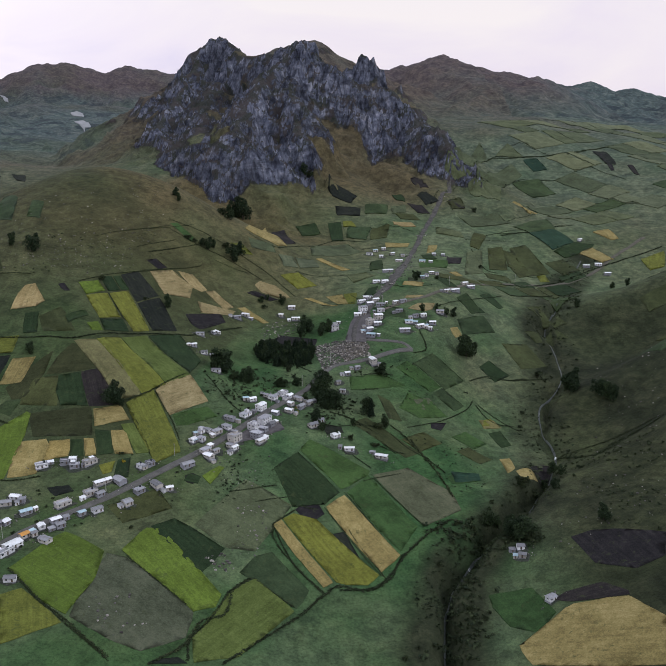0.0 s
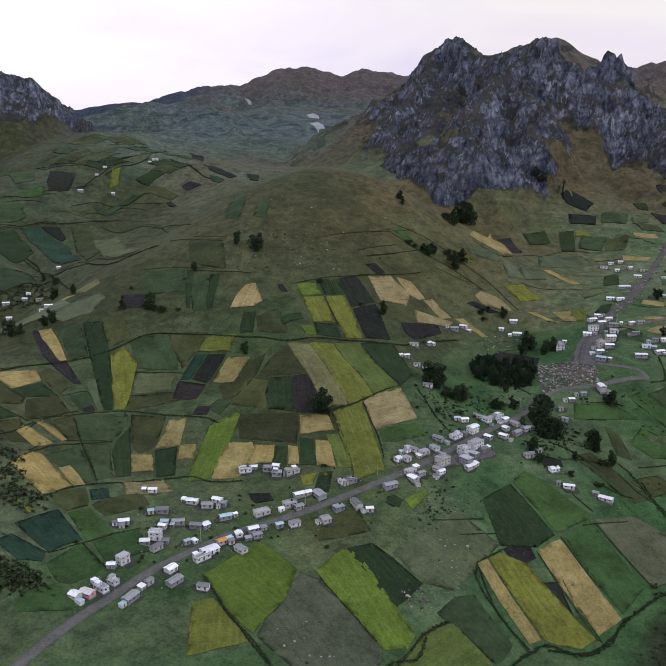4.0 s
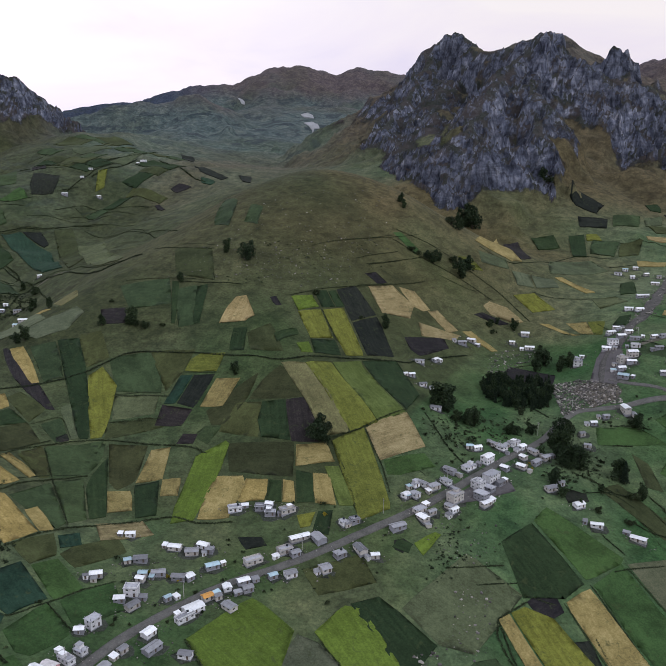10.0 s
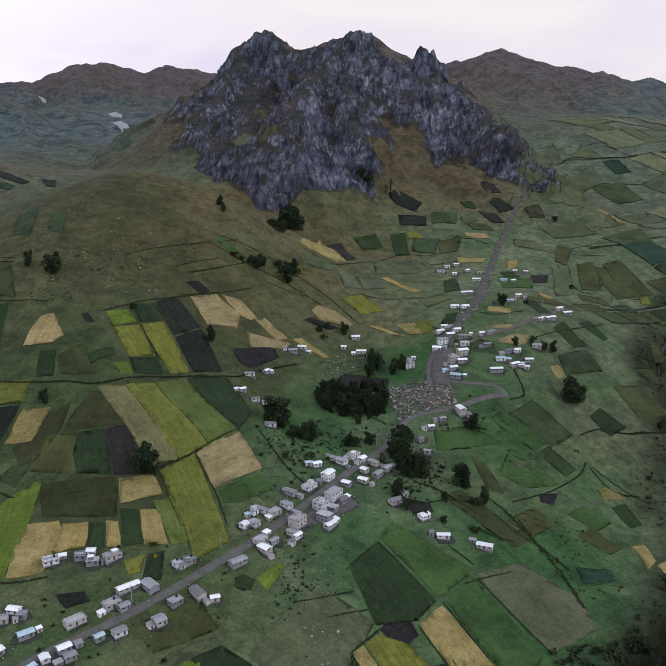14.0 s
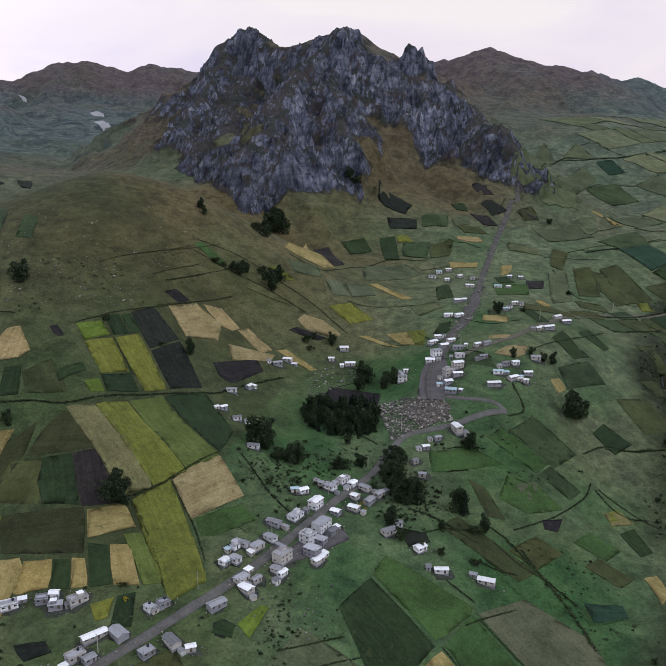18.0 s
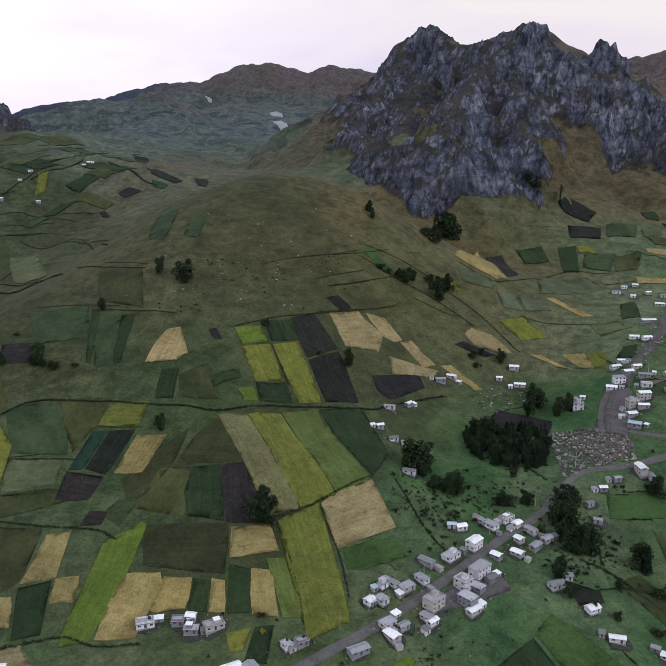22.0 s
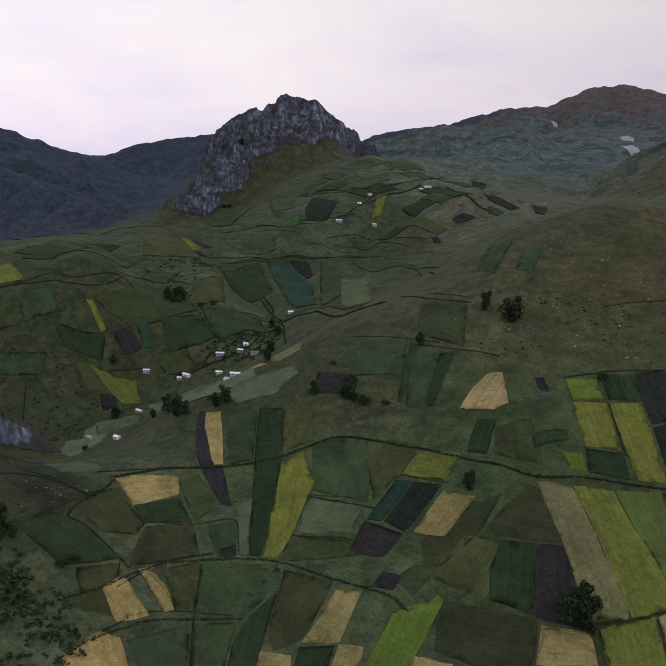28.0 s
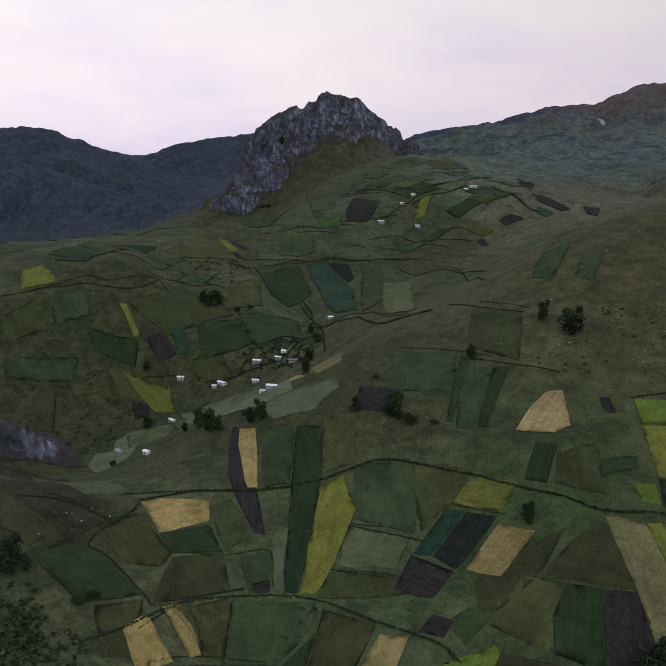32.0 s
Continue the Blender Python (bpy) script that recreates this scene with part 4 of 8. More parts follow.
field("straw", (-284.4, 436.2), (-281.2, 444.0), (-263.3, 431.5), (-267.3, 425.0))
field("fallow", (-271.5, 406.6), (-261.9, 429.4), (-250.6, 413.4), (-255.3, 399.3))
field("stubble", (-250.2, 448.6), (-230.1, 463.8), (-219.3, 454.5), (-240.2, 437.0))
field("straw", (-261.4, 481.9), (-250.6, 489.3), (-240.4, 471.4), (-250.4, 463.8))
field("straw", (-257.4, 529.6), (-247.4, 535.2), (-239.0, 505.9), (-252.2, 497.7))
field("straw", (-238.4, 504.7), (-228.9, 508.9), (-222.9, 493.1), (-232.4, 489.7))
field("sward", (-316.2, 502.2), (-288.5, 526.5), (-281.4, 506.5), (-280.4, 489.8), (-294.0, 475.3))
field("sward", (-291.0, 472.5), (-279.6, 487.5), (-271.0, 469.5), (-256.0, 450.2), (-262.0, 441.3))
field("potato", (-271.7, 475.3), (-278.1, 494.3), (-280.3, 514.3), (-270.5, 494.9), (-248.8, 459.1), (-254.8, 451.3))
field("umber", (-286.1, 526.6), (-261.9, 532.5), (-253.6, 499.2), (-257.6, 486.5), (-266.1, 491.4))
field("potato", (-251.1, 495.7), (-239.8, 503.3), (-225.5, 472.0), (-234.8, 465.0))
field("sward", (-298.0, 442.8), (-291.6, 470.6), (-262.6, 440.6), (-263.2, 432.9), (-282.2, 445.6), (-285.7, 438.1))
field("beans", (-268.9, 373.8), (-259.3, 397.9), (-236.2, 384.0), (-244.8, 365.4))
field("pasture", (-254.5, 398.7), (-248.8, 411.7), (-227.3, 398.7), (-233.5, 384.6))
field("pasture", (-241.3, 356.4), (-235.0, 380.5), (-215.6, 370.9), (-216.2, 366.0), (-223.1, 350.1), (-229.6, 349.2))
field("beans", (-269.1, 356.0), (-265.7, 365.9), (-246.0, 364.9), (-243.3, 357.0), (-253.0, 352.1))
field("fallow", (-250.1, 414.9), (-248.4, 425.0), (-234.0, 444.1), (-223.9, 435.1), (-239.2, 410.1))
field("beans", (-259.4, 428.6), (-253.5, 437.5), (-245.9, 428.4), (-252.8, 419.5))
field("barley", (-290.8, 380.4), (-283.9, 379.6), (-279.0, 375.0), (-282.1, 369.5))
field("wheat", (-281.9, 391.0), (-271.9, 390.1), (-266.8, 389.1), (-268.9, 385.3))
field("pasture", (-231.3, 385.5), (-226.2, 396.9), (-217.7, 409.9), (-202.4, 393.8), (-215.4, 372.7))
field("pasture", (-237.4, 329.3), (-229.4, 347.7), (-207.7, 336.0), (-233.7, 321.9))
field("barley", (-214.0, 545.5), (-210.6, 543.7), (-208.6, 531.5), (-208.0, 516.4), (-208.3, 494.4), (-204.0, 472.9), (-214.5, 467.2), (-219.6, 483.2), (-224.8, 512.2), (-226.7, 529.5), (-221.7, 531.5))
field("straw", (-208.2, 514.7), (-192.0, 516.9), (-187.6, 509.3), (-187.9, 493.1), (-185.6, 480.1), (-202.7, 474.7), (-206.5, 494.8))
field("straw", (-189.3, 515.0), (-175.2, 515.6), (-172.1, 499.4), (-183.5, 494.7), (-187.0, 495.3))
field("potato", (-174.2, 515.7), (-166.9, 515.6), (-162.3, 498.5), (-170.4, 498.5))
field("straw", (-166.1, 516.6), (-159.7, 516.6), (-154.0, 499.4), (-161.3, 498.8))
field("potato", (-161.5, 527.1), (-151.5, 525.2), (-142.6, 501.2), (-152.3, 499.0))
field("straw", (-150.7, 525.4), (-141.6, 526.1), (-130.1, 500.8), (-141.4, 500.7))
field("oats", (-145.7, 532.7), (-137.9, 534.8), (-120.5, 502.5), (-128.4, 501.1), (-139.7, 525.8))
field("wheat", (-147.2, 555.1), (-130.2, 570.2), (-110.6, 533.6), (-99.4, 505.7), (-114.1, 491.6), (-124.2, 516.5), (-138.2, 539.8))
field("straw", (-168.6, 547.1), (-149.7, 552.2), (-141.1, 538.6), (-162.6, 530.4))
field("stubble", (-128.9, 570.4), (-108.1, 595.3), (-90.0, 569.3), (-114.6, 547.0))
field("umber", (-211.6, 543.9), (-171.0, 548.5), (-161.2, 520.4), (-201.7, 519.7))
field("barley", (-160.4, 406.7), (-150.6, 423.8), (-125.1, 408.1), (-125.0, 382.7), (-131.0, 355.7), (-146.5, 365.4), (-157.9, 377.0), (-168.8, 386.0))
field("barley", (-115.7, 410.5), (-106.8, 431.4), (-98.5, 432.1), (-58.9, 387.8), (-60.9, 378.2), (-70.9, 372.4))
field("potato", (-104.2, 432.8), (-93.0, 442.5), (-61.1, 424.2), (-70.9, 401.5))
field("wheat", (-164.9, 365.3), (-156.1, 371.9), (-131.3, 350.4), (-151.8, 331.1))
field("stony", (-123.1, 406.9), (-111.7, 405.2), (-70.8, 371.6), (-71.1, 354.0), (-90.2, 338.5), (-107.5, 344.4), (-128.7, 355.0))
field("oats", (-68.1, 354.8), (-57.8, 371.3), (-54.7, 390.4), (-42.5, 405.2), (-19.6, 386.0), (-45.6, 347.5), (-65.4, 337.8))
field("straw", (-35.9, 450.6), (-31.1, 456.5), (0.3, 411.6), (-5.3, 406.8))
field("wheat", (-29.9, 457.2), (-23.7, 463.3), (-10.4, 462.0), (-2.5, 451.5), (-4.5, 449.4), (1.8, 436.7), (9.1, 426.0), (16.6, 430.2), (27.3, 422.7), (20.4, 414.9), (2.2, 412.0))
field("tilled", (-4.0, 450.2), (7.0, 455.6), (16.2, 435.2), (9.1, 427.4), (2.6, 437.6))
field("straw", (-4.8, 473.9), (7.6, 487.7), (39.8, 440.6), (28.6, 424.8))
field("ploughed", (-22.6, 466.8), (-13.0, 481.6), (-5.3, 467.5), (-11.2, 461.5), (-17.4, 460.5))
field("potato", (-38.8, 502.0), (-24.1, 523.3), (5.2, 489.6), (-5.6, 475.7), (-12.4, 482.4), (-24.0, 468.7))
field("pasture", (-22.7, 525.6), (-15.6, 540.3), (25.4, 515.4), (24.1, 510.5), (6.3, 493.0))
field("pasture", (9.6, 490.6), (24.7, 511.1), (51.9, 465.9), (40.7, 443.2))
field("stony", (27.5, 511.4), (51.6, 526.8), (79.6, 505.0), (82.2, 484.0), (57.3, 467.1))
field("straw", (92.6, 358.0), (105.7, 354.1), (119.5, 376.0), (124.1, 377.1), (139.8, 373.2), (148.9, 369.3), (156.2, 350.8), (158.2, 346.9), (147.6, 318.1), (96.0, 343.1))
field("ploughed", (137.5, 433.2), (149.1, 433.6), (164.9, 423.9), (181.1, 408.3), (174.5, 390.5), (159.5, 388.2), (143.0, 403.6))
field("ploughed", (115.8, 385.1), (122.8, 388.5), (141.9, 386.7), (149.8, 373.1), (149.7, 370.3), (140.2, 374.6), (124.1, 378.8))
field("pasture", (85.8, 401.6), (107.7, 399.8), (114.7, 375.6), (104.0, 364.5), (91.6, 373.3), (86.2, 391.1))
field("straw", (122.3, 563.3), (130.3, 567.0), (130.6, 547.9), (123.6, 538.8))
field("straw", (130.0, 543.4), (140.6, 550.0), (144.0, 535.0), (132.6, 525.3))
field("ploughed", (143.0, 552.3), (159.8, 559.3), (155.7, 543.6), (145.1, 537.2))
field("pasture", (78.4, 524.8), (99.7, 536.3), (99.0, 523.0), (80.3, 516.5))
field("wheat", (117.9, 621.1), (127.1, 628.3), (127.0, 618.1), (118.3, 613.1))
field("potato", (121.8, 604.0), (132.5, 611.4), (136.3, 590.1), (128.4, 586.1))
field("ploughed", (-413.5, 599.1), (-410.1, 598.9), (-382.5, 573.8), (-363.1, 557.7), (-356.0, 559.3), (-334.5, 542.3), (-338.9, 540.5), (-358.9, 549.9), (-383.1, 565.0))
field("straw", (-406.1, 597.0), (-395.7, 600.5), (-358.5, 562.8), (-362.2, 559.2), (-378.4, 571.9))
field("potato", (-374.2, 609.3), (-358.0, 615.3), (-335.3, 584.4), (-317.3, 558.1), (-300.1, 527.4), (-304.3, 523.8), (-334.3, 561.7))
field("wheat", (-331.9, 581.7), (-325.6, 591.9), (-316.1, 581.9), (-308.4, 577.7), (-305.6, 565.3), (-298.3, 550.5), (-293.7, 531.6), (-299.0, 527.7), (-313.5, 551.7), (-324.3, 568.3))
field("straw", (-388.3, 513.2), (-385.5, 523.3), (-369.9, 541.7), (-359.0, 528.9), (-366.2, 505.1))
field("potato", (-364.9, 504.5), (-357.5, 527.5), (-339.7, 520.8), (-352.0, 500.5))
field("ploughed", (-318.0, 516.7), (-315.9, 518.0), (-316.8, 520.8), (-314.5, 524.1), (-309.1, 518.8), (-313.1, 514.3))
field("ploughed", (-359.5, 650.0), (-339.0, 652.6), (-331.1, 635.4), (-349.5, 632.1))
field("beans", (-267.2, 594.8), (-259.0, 597.3), (-260.5, 571.7), (-268.1, 569.9))
field("tilled", (-257.8, 597.6), (-243.1, 600.1), (-247.0, 570.1), (-259.3, 571.9))
field("ploughed", (-269.0, 568.5), (-246.8, 569.0), (-249.3, 554.3), (-267.0, 550.6))
field("straw", (-240.8, 596.1), (-224.4, 598.0), (-228.1, 573.9), (-243.1, 572.1))
field("wheat", (-266.1, 599.0), (-266.5, 608.9), (-261.3, 615.4), (-243.4, 618.6), (-243.4, 603.1))
field("barley", (-215.3, 688.9), (-202.7, 699.5), (-193.3, 688.1), (-205.2, 675.0))
field("wheat", (-204.7, 673.5), (-191.4, 685.2), (-174.3, 658.7), (-188.9, 646.6))
field("wheat", (-190.0, 686.3), (-177.8, 700.8), (-149.9, 655.3), (-160.7, 644.5))
field("potato", (-188.1, 645.1), (-172.5, 657.0), (-163.9, 642.1), (-180.1, 630.6))
field("barley", (-195.3, 635.7), (-188.1, 640.8), (-181.2, 630.1), (-188.5, 626.7))
field("potato", (-201.6, 705.1), (-194.2, 712.7), (-183.2, 697.7), (-191.0, 689.5))
field("potato", (-193.2, 713.0), (-188.4, 718.7), (-177.9, 703.9), (-182.5, 698.9))
field("tilled", (-188.0, 721.2), (-176.0, 738.9), (-154.9, 717.3), (-168.0, 690.0))
field("tilled", (-166.9, 688.4), (-154.1, 715.3), (-130.7, 673.6), (-147.6, 657.7))
field("stubble", (-168.3, 747.7), (-151.7, 771.1), (-131.4, 763.2), (-131.8, 742.6), (-151.8, 725.2), (-158.1, 738.8))
field("ploughed", (-175.2, 762.4), (-167.2, 773.1), (-156.2, 769.6), (-163.2, 759.2))
field("stubble", (-258.8, 645.4), (-259.3, 664.8), (-256.4, 675.5), (-249.3, 678.5), (-242.1, 664.3), (-234.5, 657.1), (-240.9, 649.3), (-251.3, 649.2))
field("potato", (-291.5, 683.1), (-284.7, 687.4), (-273.6, 642.9), (-277.5, 642.2))
field("potato", (-315.5, 686.7), (-309.8, 686.8), (-291.6, 640.3), (-294.6, 639.7))
field("potato", (-245.8, 641.6), (-236.1, 643.9), (-231.3, 622.4), (-241.3, 621.5))
field("ploughed", (-230.6, 681.1), (-226.3, 684.0), (-219.0, 674.0), (-222.9, 672.1))
field("tan", (-199.3, 612.2), (-183.3, 615.3), (-170.6, 604.5), (-154.9, 584.4), (-140.2, 567.9), (-138.6, 563.4), (-151.9, 557.9), (-161.0, 567.5), (-170.8, 584.6), (-182.1, 599.2))
field("wheat", (-182.4, 615.4), (-167.3, 627.8), (-149.4, 607.4), (-122.5, 576.7), (-138.1, 565.3), (-154.0, 585.2), (-169.4, 604.9))
field("oats", (-166.6, 628.8), (-150.2, 645.9), (-127.8, 618.4), (-108.1, 594.6), (-121.6, 577.5), (-148.8, 608.5))
field("potato", (-149.2, 647.2), (-127.6, 668.1), (-105.1, 632.2), (-108.7, 598.1), (-127.6, 621.2))
field("ploughed", (-186.0, 581.1), (-171.9, 582.9), (-162.7, 567.3), (-152.9, 557.6), (-152.4, 553.4), (-172.5, 549.0))
field("potato", (-200.7, 580.0), (-186.7, 580.9), (-173.5, 549.5), (-192.9, 551.1), (-199.0, 564.4))
field("fallow", (-218.1, 577.9), (-201.3, 579.8), (-194.9, 551.2), (-221.3, 552.5), (-222.5, 564.8))
field("umber", (-199.1, 610.2), (-183.3, 599.3), (-172.2, 583.9), (-186.9, 582.2), (-210.8, 581.8), (-207.4, 598.8))
field("umber", (-220.2, 595.3), (-213.4, 604.4), (-212.2, 582.5), (-220.6, 558.7), (-228.8, 557.9), (-237.4, 569.2))
field("sward", (-232.5, 556.3), (-220.8, 557.6), (-224.5, 540.6), (-236.8, 546.7))
field("ploughed", (-49.5, 740.5), (-29.3, 733.9), (-14.0, 723.3), (-16.7, 702.8), (-36.4, 702.3), (-55.6, 721.4))
field("pasture", (-112.5, 548.0), (-105.0, 553.0), (-90.1, 562.9), (-81.8, 552.8), (-99.3, 537.5), (-107.2, 536.1))
field("potato", (-93.0, 477.8), (-90.5, 484.0), (-83.1, 482.6), (-83.9, 475.8))
field("lea", (-416.9, 622.4), (-400.1, 636.5), (-385.3, 657.2), (-372.4, 646.2), (-374.1, 622.6), (-391.1, 610.4))
field("tan", (-423.3, 680.4), (-414.5, 705.2), (-397.1, 679.1), (-403.8, 664.2))
field("tilled", (-602.9, 1368.1), (-558.2, 1333.1), (-518.5, 1304.5), (-525.2, 1289.9), (-572.8, 1323.1))
field("tilled", (-508.6, 1323.7), (-485.2, 1319.5), (-467.6, 1265.7), (-489.1, 1292.4))
field("tilled", (-719.2, 1554.5), (-653.0, 1481.4), (-613.8, 1386.8), (-668.4, 1461.1))
field("beans", (-560.6, 1298.6), (-529.0, 1279.9), (-528.7, 1266.5), (-549.1, 1275.6))
field("grazed", (-636.3, 1059.2), (-596.0, 1057.2), (-428.4, 811.4), (-499.3, 872.3))
field("grazed", (-848.2, 1397.7), (-797.0, 1402.2), (-766.8, 1392.8), (-793.1, 1365.4), (-826.1, 1368.2))
field("grazed", (-716.2, 1306.3), (-712.6, 1373.9), (-699.9, 1371.3), (-698.1, 1312.8))
field("sward", (-928.6, 1275.1), (-857.3, 1251.5), (-815.3, 1189.1), (-829.9, 1159.0))
field("lea", (-506.0, 561.8), (-612.0, 660.1), (-614.0, 692.8), (-602.1, 696.9), (-496.0, 588.3), (-489.3, 559.4))
field("tilled", (-93.2, 482.6), (-87.9, 485.3), (-82.5, 482.3), (-86.5, 475.5), (-91.5, 476.7))
field("barley", (-82.3, 483.3), (-72.8, 496.7), (-69.7, 495.6), (-76.9, 476.6))
field("tilled", (-174.5, 464.7), (-162.2, 468.1), (-157.8, 462.2), (-167.9, 455.9))
field("potato", (-138.5, 494.2), (-131.0, 496.2), (-128.8, 477.8), (-137.1, 476.1))
field("wheat", (-149.1, 489.8), (-139.9, 493.7), (-139.9, 482.2), (-144.2, 479.8))
field("tilled", (-86.0, 332.3), (-82.8, 335.7), (-72.6, 339.5), (-68.1, 336.6))
field("sward", (-42.5, 405.2), (-51.9, 406.4), (-44.1, 422.4), (-34.9, 428.4), (-13.4, 403.6), (-18.6, 387.9))
field("grazed", (-81.4, 439.4), (-68.3, 463.4), (-55.1, 486.7), (-24.6, 470.5), (-36.4, 450.8), (-44.4, 425.8), (-60.0, 425.2))
field("tilled", (445.2, 1450.2), (465.1, 1443.7), (460.2, 1369.6), (444.9, 1376.4))
field("umber", (158.8, 1150.7), (179.9, 1174.2), (179.8, 1131.6), (161.8, 1127.1))
field("potato", (128.6, 691.4), (138.0, 702.9), (155.0, 691.6), (139.5, 678.1))
field("tan", (115.8, 620.8), (128.8, 626.6), (134.0, 617.3), (119.0, 609.7))
field("beans", (81.7, 531.8), (101.5, 534.8), (101.4, 525.1), (82.9, 518.8))
field("fallow", (35.6, 617.9), (45.4, 612.7), (52.0, 589.5), (42.2, 588.1))
field("umber", (-365.3, 506.5), (-355.5, 527.9), (-337.2, 518.7), (-351.2, 503.9))
field("sward", (-316.4, 505.5), (-290.8, 528.4), (-285.2, 494.1), (-295.0, 481.7))
field("umber", (-322.6, 489.5), (-318.0, 503.2), (-295.5, 480.2), (-301.0, 472.1))
field("tilled", (-317.9, 516.8), (-315.8, 520.1), (-314.5, 525.0), (-309.2, 519.8), (-314.6, 513.9))
field("lea", (-611.1, 728.8), (-598.6, 743.0), (-583.5, 765.7), (-543.5, 774.0), (-403.3, 640.1), (-416.9, 622.4), (-446.9, 613.1))
# a dark yard by a house, added as a tilled field
field("tilled", (-7.9, 562.8), (7.0, 562.1), (8.5, 555.5), (-3.4, 549.2))
field("stony", (63.8, 623.0), (77.5, 630.5), (83.8, 619.9), (71.4, 611.6))
field("ploughed", (-244.8, 547.4), (-234.1, 548.2), (-233.4, 539.8), (-244.9, 538.3))
field("stubble", (-147.2, 775.1), (-135.1, 782.6), (-119.6, 773.8), (-124.4, 765.2), (-132.8, 762.7))
field("stubble", (-120.7, 769.7), (-114.4, 780.3), (-94.9, 768.8), (-102.2, 757.2))
field("stubble", (-124.9, 744.3), (-108.0, 754.7), (-92.4, 763.6), (-95.2, 753.3), (-119.3, 729.1))
field("straw", (-91.6, 770.8), (-84.5, 777.4), (-61.1, 762.7), (-66.0, 758.7))
field("ploughed", (-130.7, 711.7), (-103.6, 744.9), (-98.7, 733.4), (-115.2, 696.7), (-123.5, 697.9))
field("stubble", (-78.8, 815.9), (-73.4, 824.7), (-58.7, 824.8), (-44.0, 812.9), (-51.3, 808.7), (-71.1, 808.5))
field("ploughed", (-86.0, 800.1), (-78.8, 807.3), (-54.3, 806.2), (-62.8, 800.5))
field("wheat", (-55.3, 843.2), (-36.9, 855.6), (-16.6, 836.0), (-36.1, 826.9))
field("straw", (-29.0, 813.2), (-21.7, 814.2), (4.8, 793.3), (-0.2, 794.9))
field("straw", (-7.4, 816.2), (9.0, 815.2), (15.1, 789.1), (6.4, 794.2))
field("wheat", (10.3, 814.7), (23.5, 810.3), (21.4, 785.6), (15.1, 789.1))
field("straw", (-97, 906), (-86, 1029), (-68, 921), (-52, 913), (-61, 899), (-77, 903))
field("ploughed", (-76, 1019), (-60, 1025), (-44, 951), (-52, 925), (-68, 944))
field("wheat", (-106.8, 859.9), (-97.2, 869.2), (-85.0, 859.1), (-92.4, 854.6))
field("straw", (-20, 901), (-13, 908), (16.8, 875.7), (9.5, 871.5))
field("potato", (-6, 1060), (9, 1066), (13, 1012), (-1, 1008))
field("wheat", (11, 1067), (23, 1069), (29, 1058), (13, 1054))
field("tilled", (-12, 1137), (3, 1152), (31, 1133), (23, 1114), (0, 1122))
field("pasture", (-165.3, 837.3), (-159.5, 844.0), (-138.8, 835.7), (-143.7, 827.8))
field("potato", (-47, 1050), (-23, 1062), (-16, 1032), (-38, 1016))
field("straw", (251, 1209), (263, 1211), (285, 1160), (274, 1148))
field("straw", (338, 1071), (360, 1084), (367, 1055), (356, 1051))
field("straw", (302, 1005), (324, 1027), (342, 997), (326, 988))
field("wheat", (376, 996), (412, 1017), (393, 967), (374, 960))
field("beans", (253, 1061), (286, 1071), (304, 1036), (270, 1009))
field("potato", (270, 1006), (305, 1035), (328, 1035), (305, 1007), (282, 994))
field("ploughed", (449, 1431), (459, 1435), (452, 1349), (447, 1349))
field("ploughed", (475, 1360), (483, 1356), (482, 1317), (477, 1327))
field("beans", (314, 1393), (336, 1394), (345, 1357), (322, 1353))
field("grazed", (184, 1303), (252, 1461), (257, 1410), (218, 1310))
field("grazed", (272, 1412), (300, 1458), (316, 1406), (294, 1407))
field("ploughed", (160, 1152), (181, 1137), (176, 1131), (160, 1144))
field("straw", (64, 1010), (93, 1014), (91, 1003), (64, 997))
field("straw", (116, 1008), (128, 1012), (121, 986), (112, 981))
field("straw", (71.7, 821.9), (91.4, 817.4), (88.0, 804.2), (68.5, 808.9))
field("stubble", (70.7, 778.8), (87.5, 779.2), (81.7, 773.3), (68.3, 773.7))
field("straw", (127.0, 883.1), (136, 904), (141.0, 885.7), (132.5, 872.8))
field("stubble", (72.8, 754.8), (80.5, 760.6), (96.2, 764.5), (92.8, 752.4), (85.0, 745.7), (70.4, 749.9))
field("straw", (105.5, 728.1), (113.3, 734.1), (116.7, 723.6), (109.7, 717.8))
field("ploughed", (134, 970), (152, 973), (147, 947), (130, 940))
field("potato", (42, 923), (55, 940), (54.6, 882.1), (39.8, 871.1))
field("wheat", (-837, 724), (-833, 744), (-805, 735), (-785, 727), (-797, 695))
field("wheat", (-870, 1018), (-861, 1026), (-819, 1006), (-822, 993))
field("ploughed", (-860, 1032), (-848, 1037), (-819, 1024), (-821, 1017))
field("ploughed", (-816, 990), (-814, 999), (-798, 995), (-803, 989))
field("tilled", (-726, 1072), (-708, 1085), (-680, 1059), (-680, 1049))
field("beans", (-746, 1050), (-728, 1070), (-659, 1032), (-579, 932), (-604, 931), (-693, 1023))
field("pasture", (-811, 1128), (-798, 1172), (-771, 1156))
field("tilled", (-790, 1187), (-809, 1225), (-769, 1233), (-756, 1210), (-749, 1183), (-771, 1163))
field("wheat", (-692, 725), (-685, 727), (-662, 733), (-647, 746), (-618, 729), (-635, 718))
field("wheat", (-732, 759), (-729, 765), (-701, 757), (-703, 752))
field("ploughed", (-695, 760), (-688, 775), (-662, 769), (-672, 754))
field("tilled", (-656, 710), (-644, 719), (-634, 712), (-634, 698), (-649, 706))
field("beans", (-686, 782), (-681, 792), (-654, 778), (-661, 770))
field("straw", (-446.4, 681.1), (-422.9, 670.4), (-412.9, 662.8), (-422.9, 659.0))
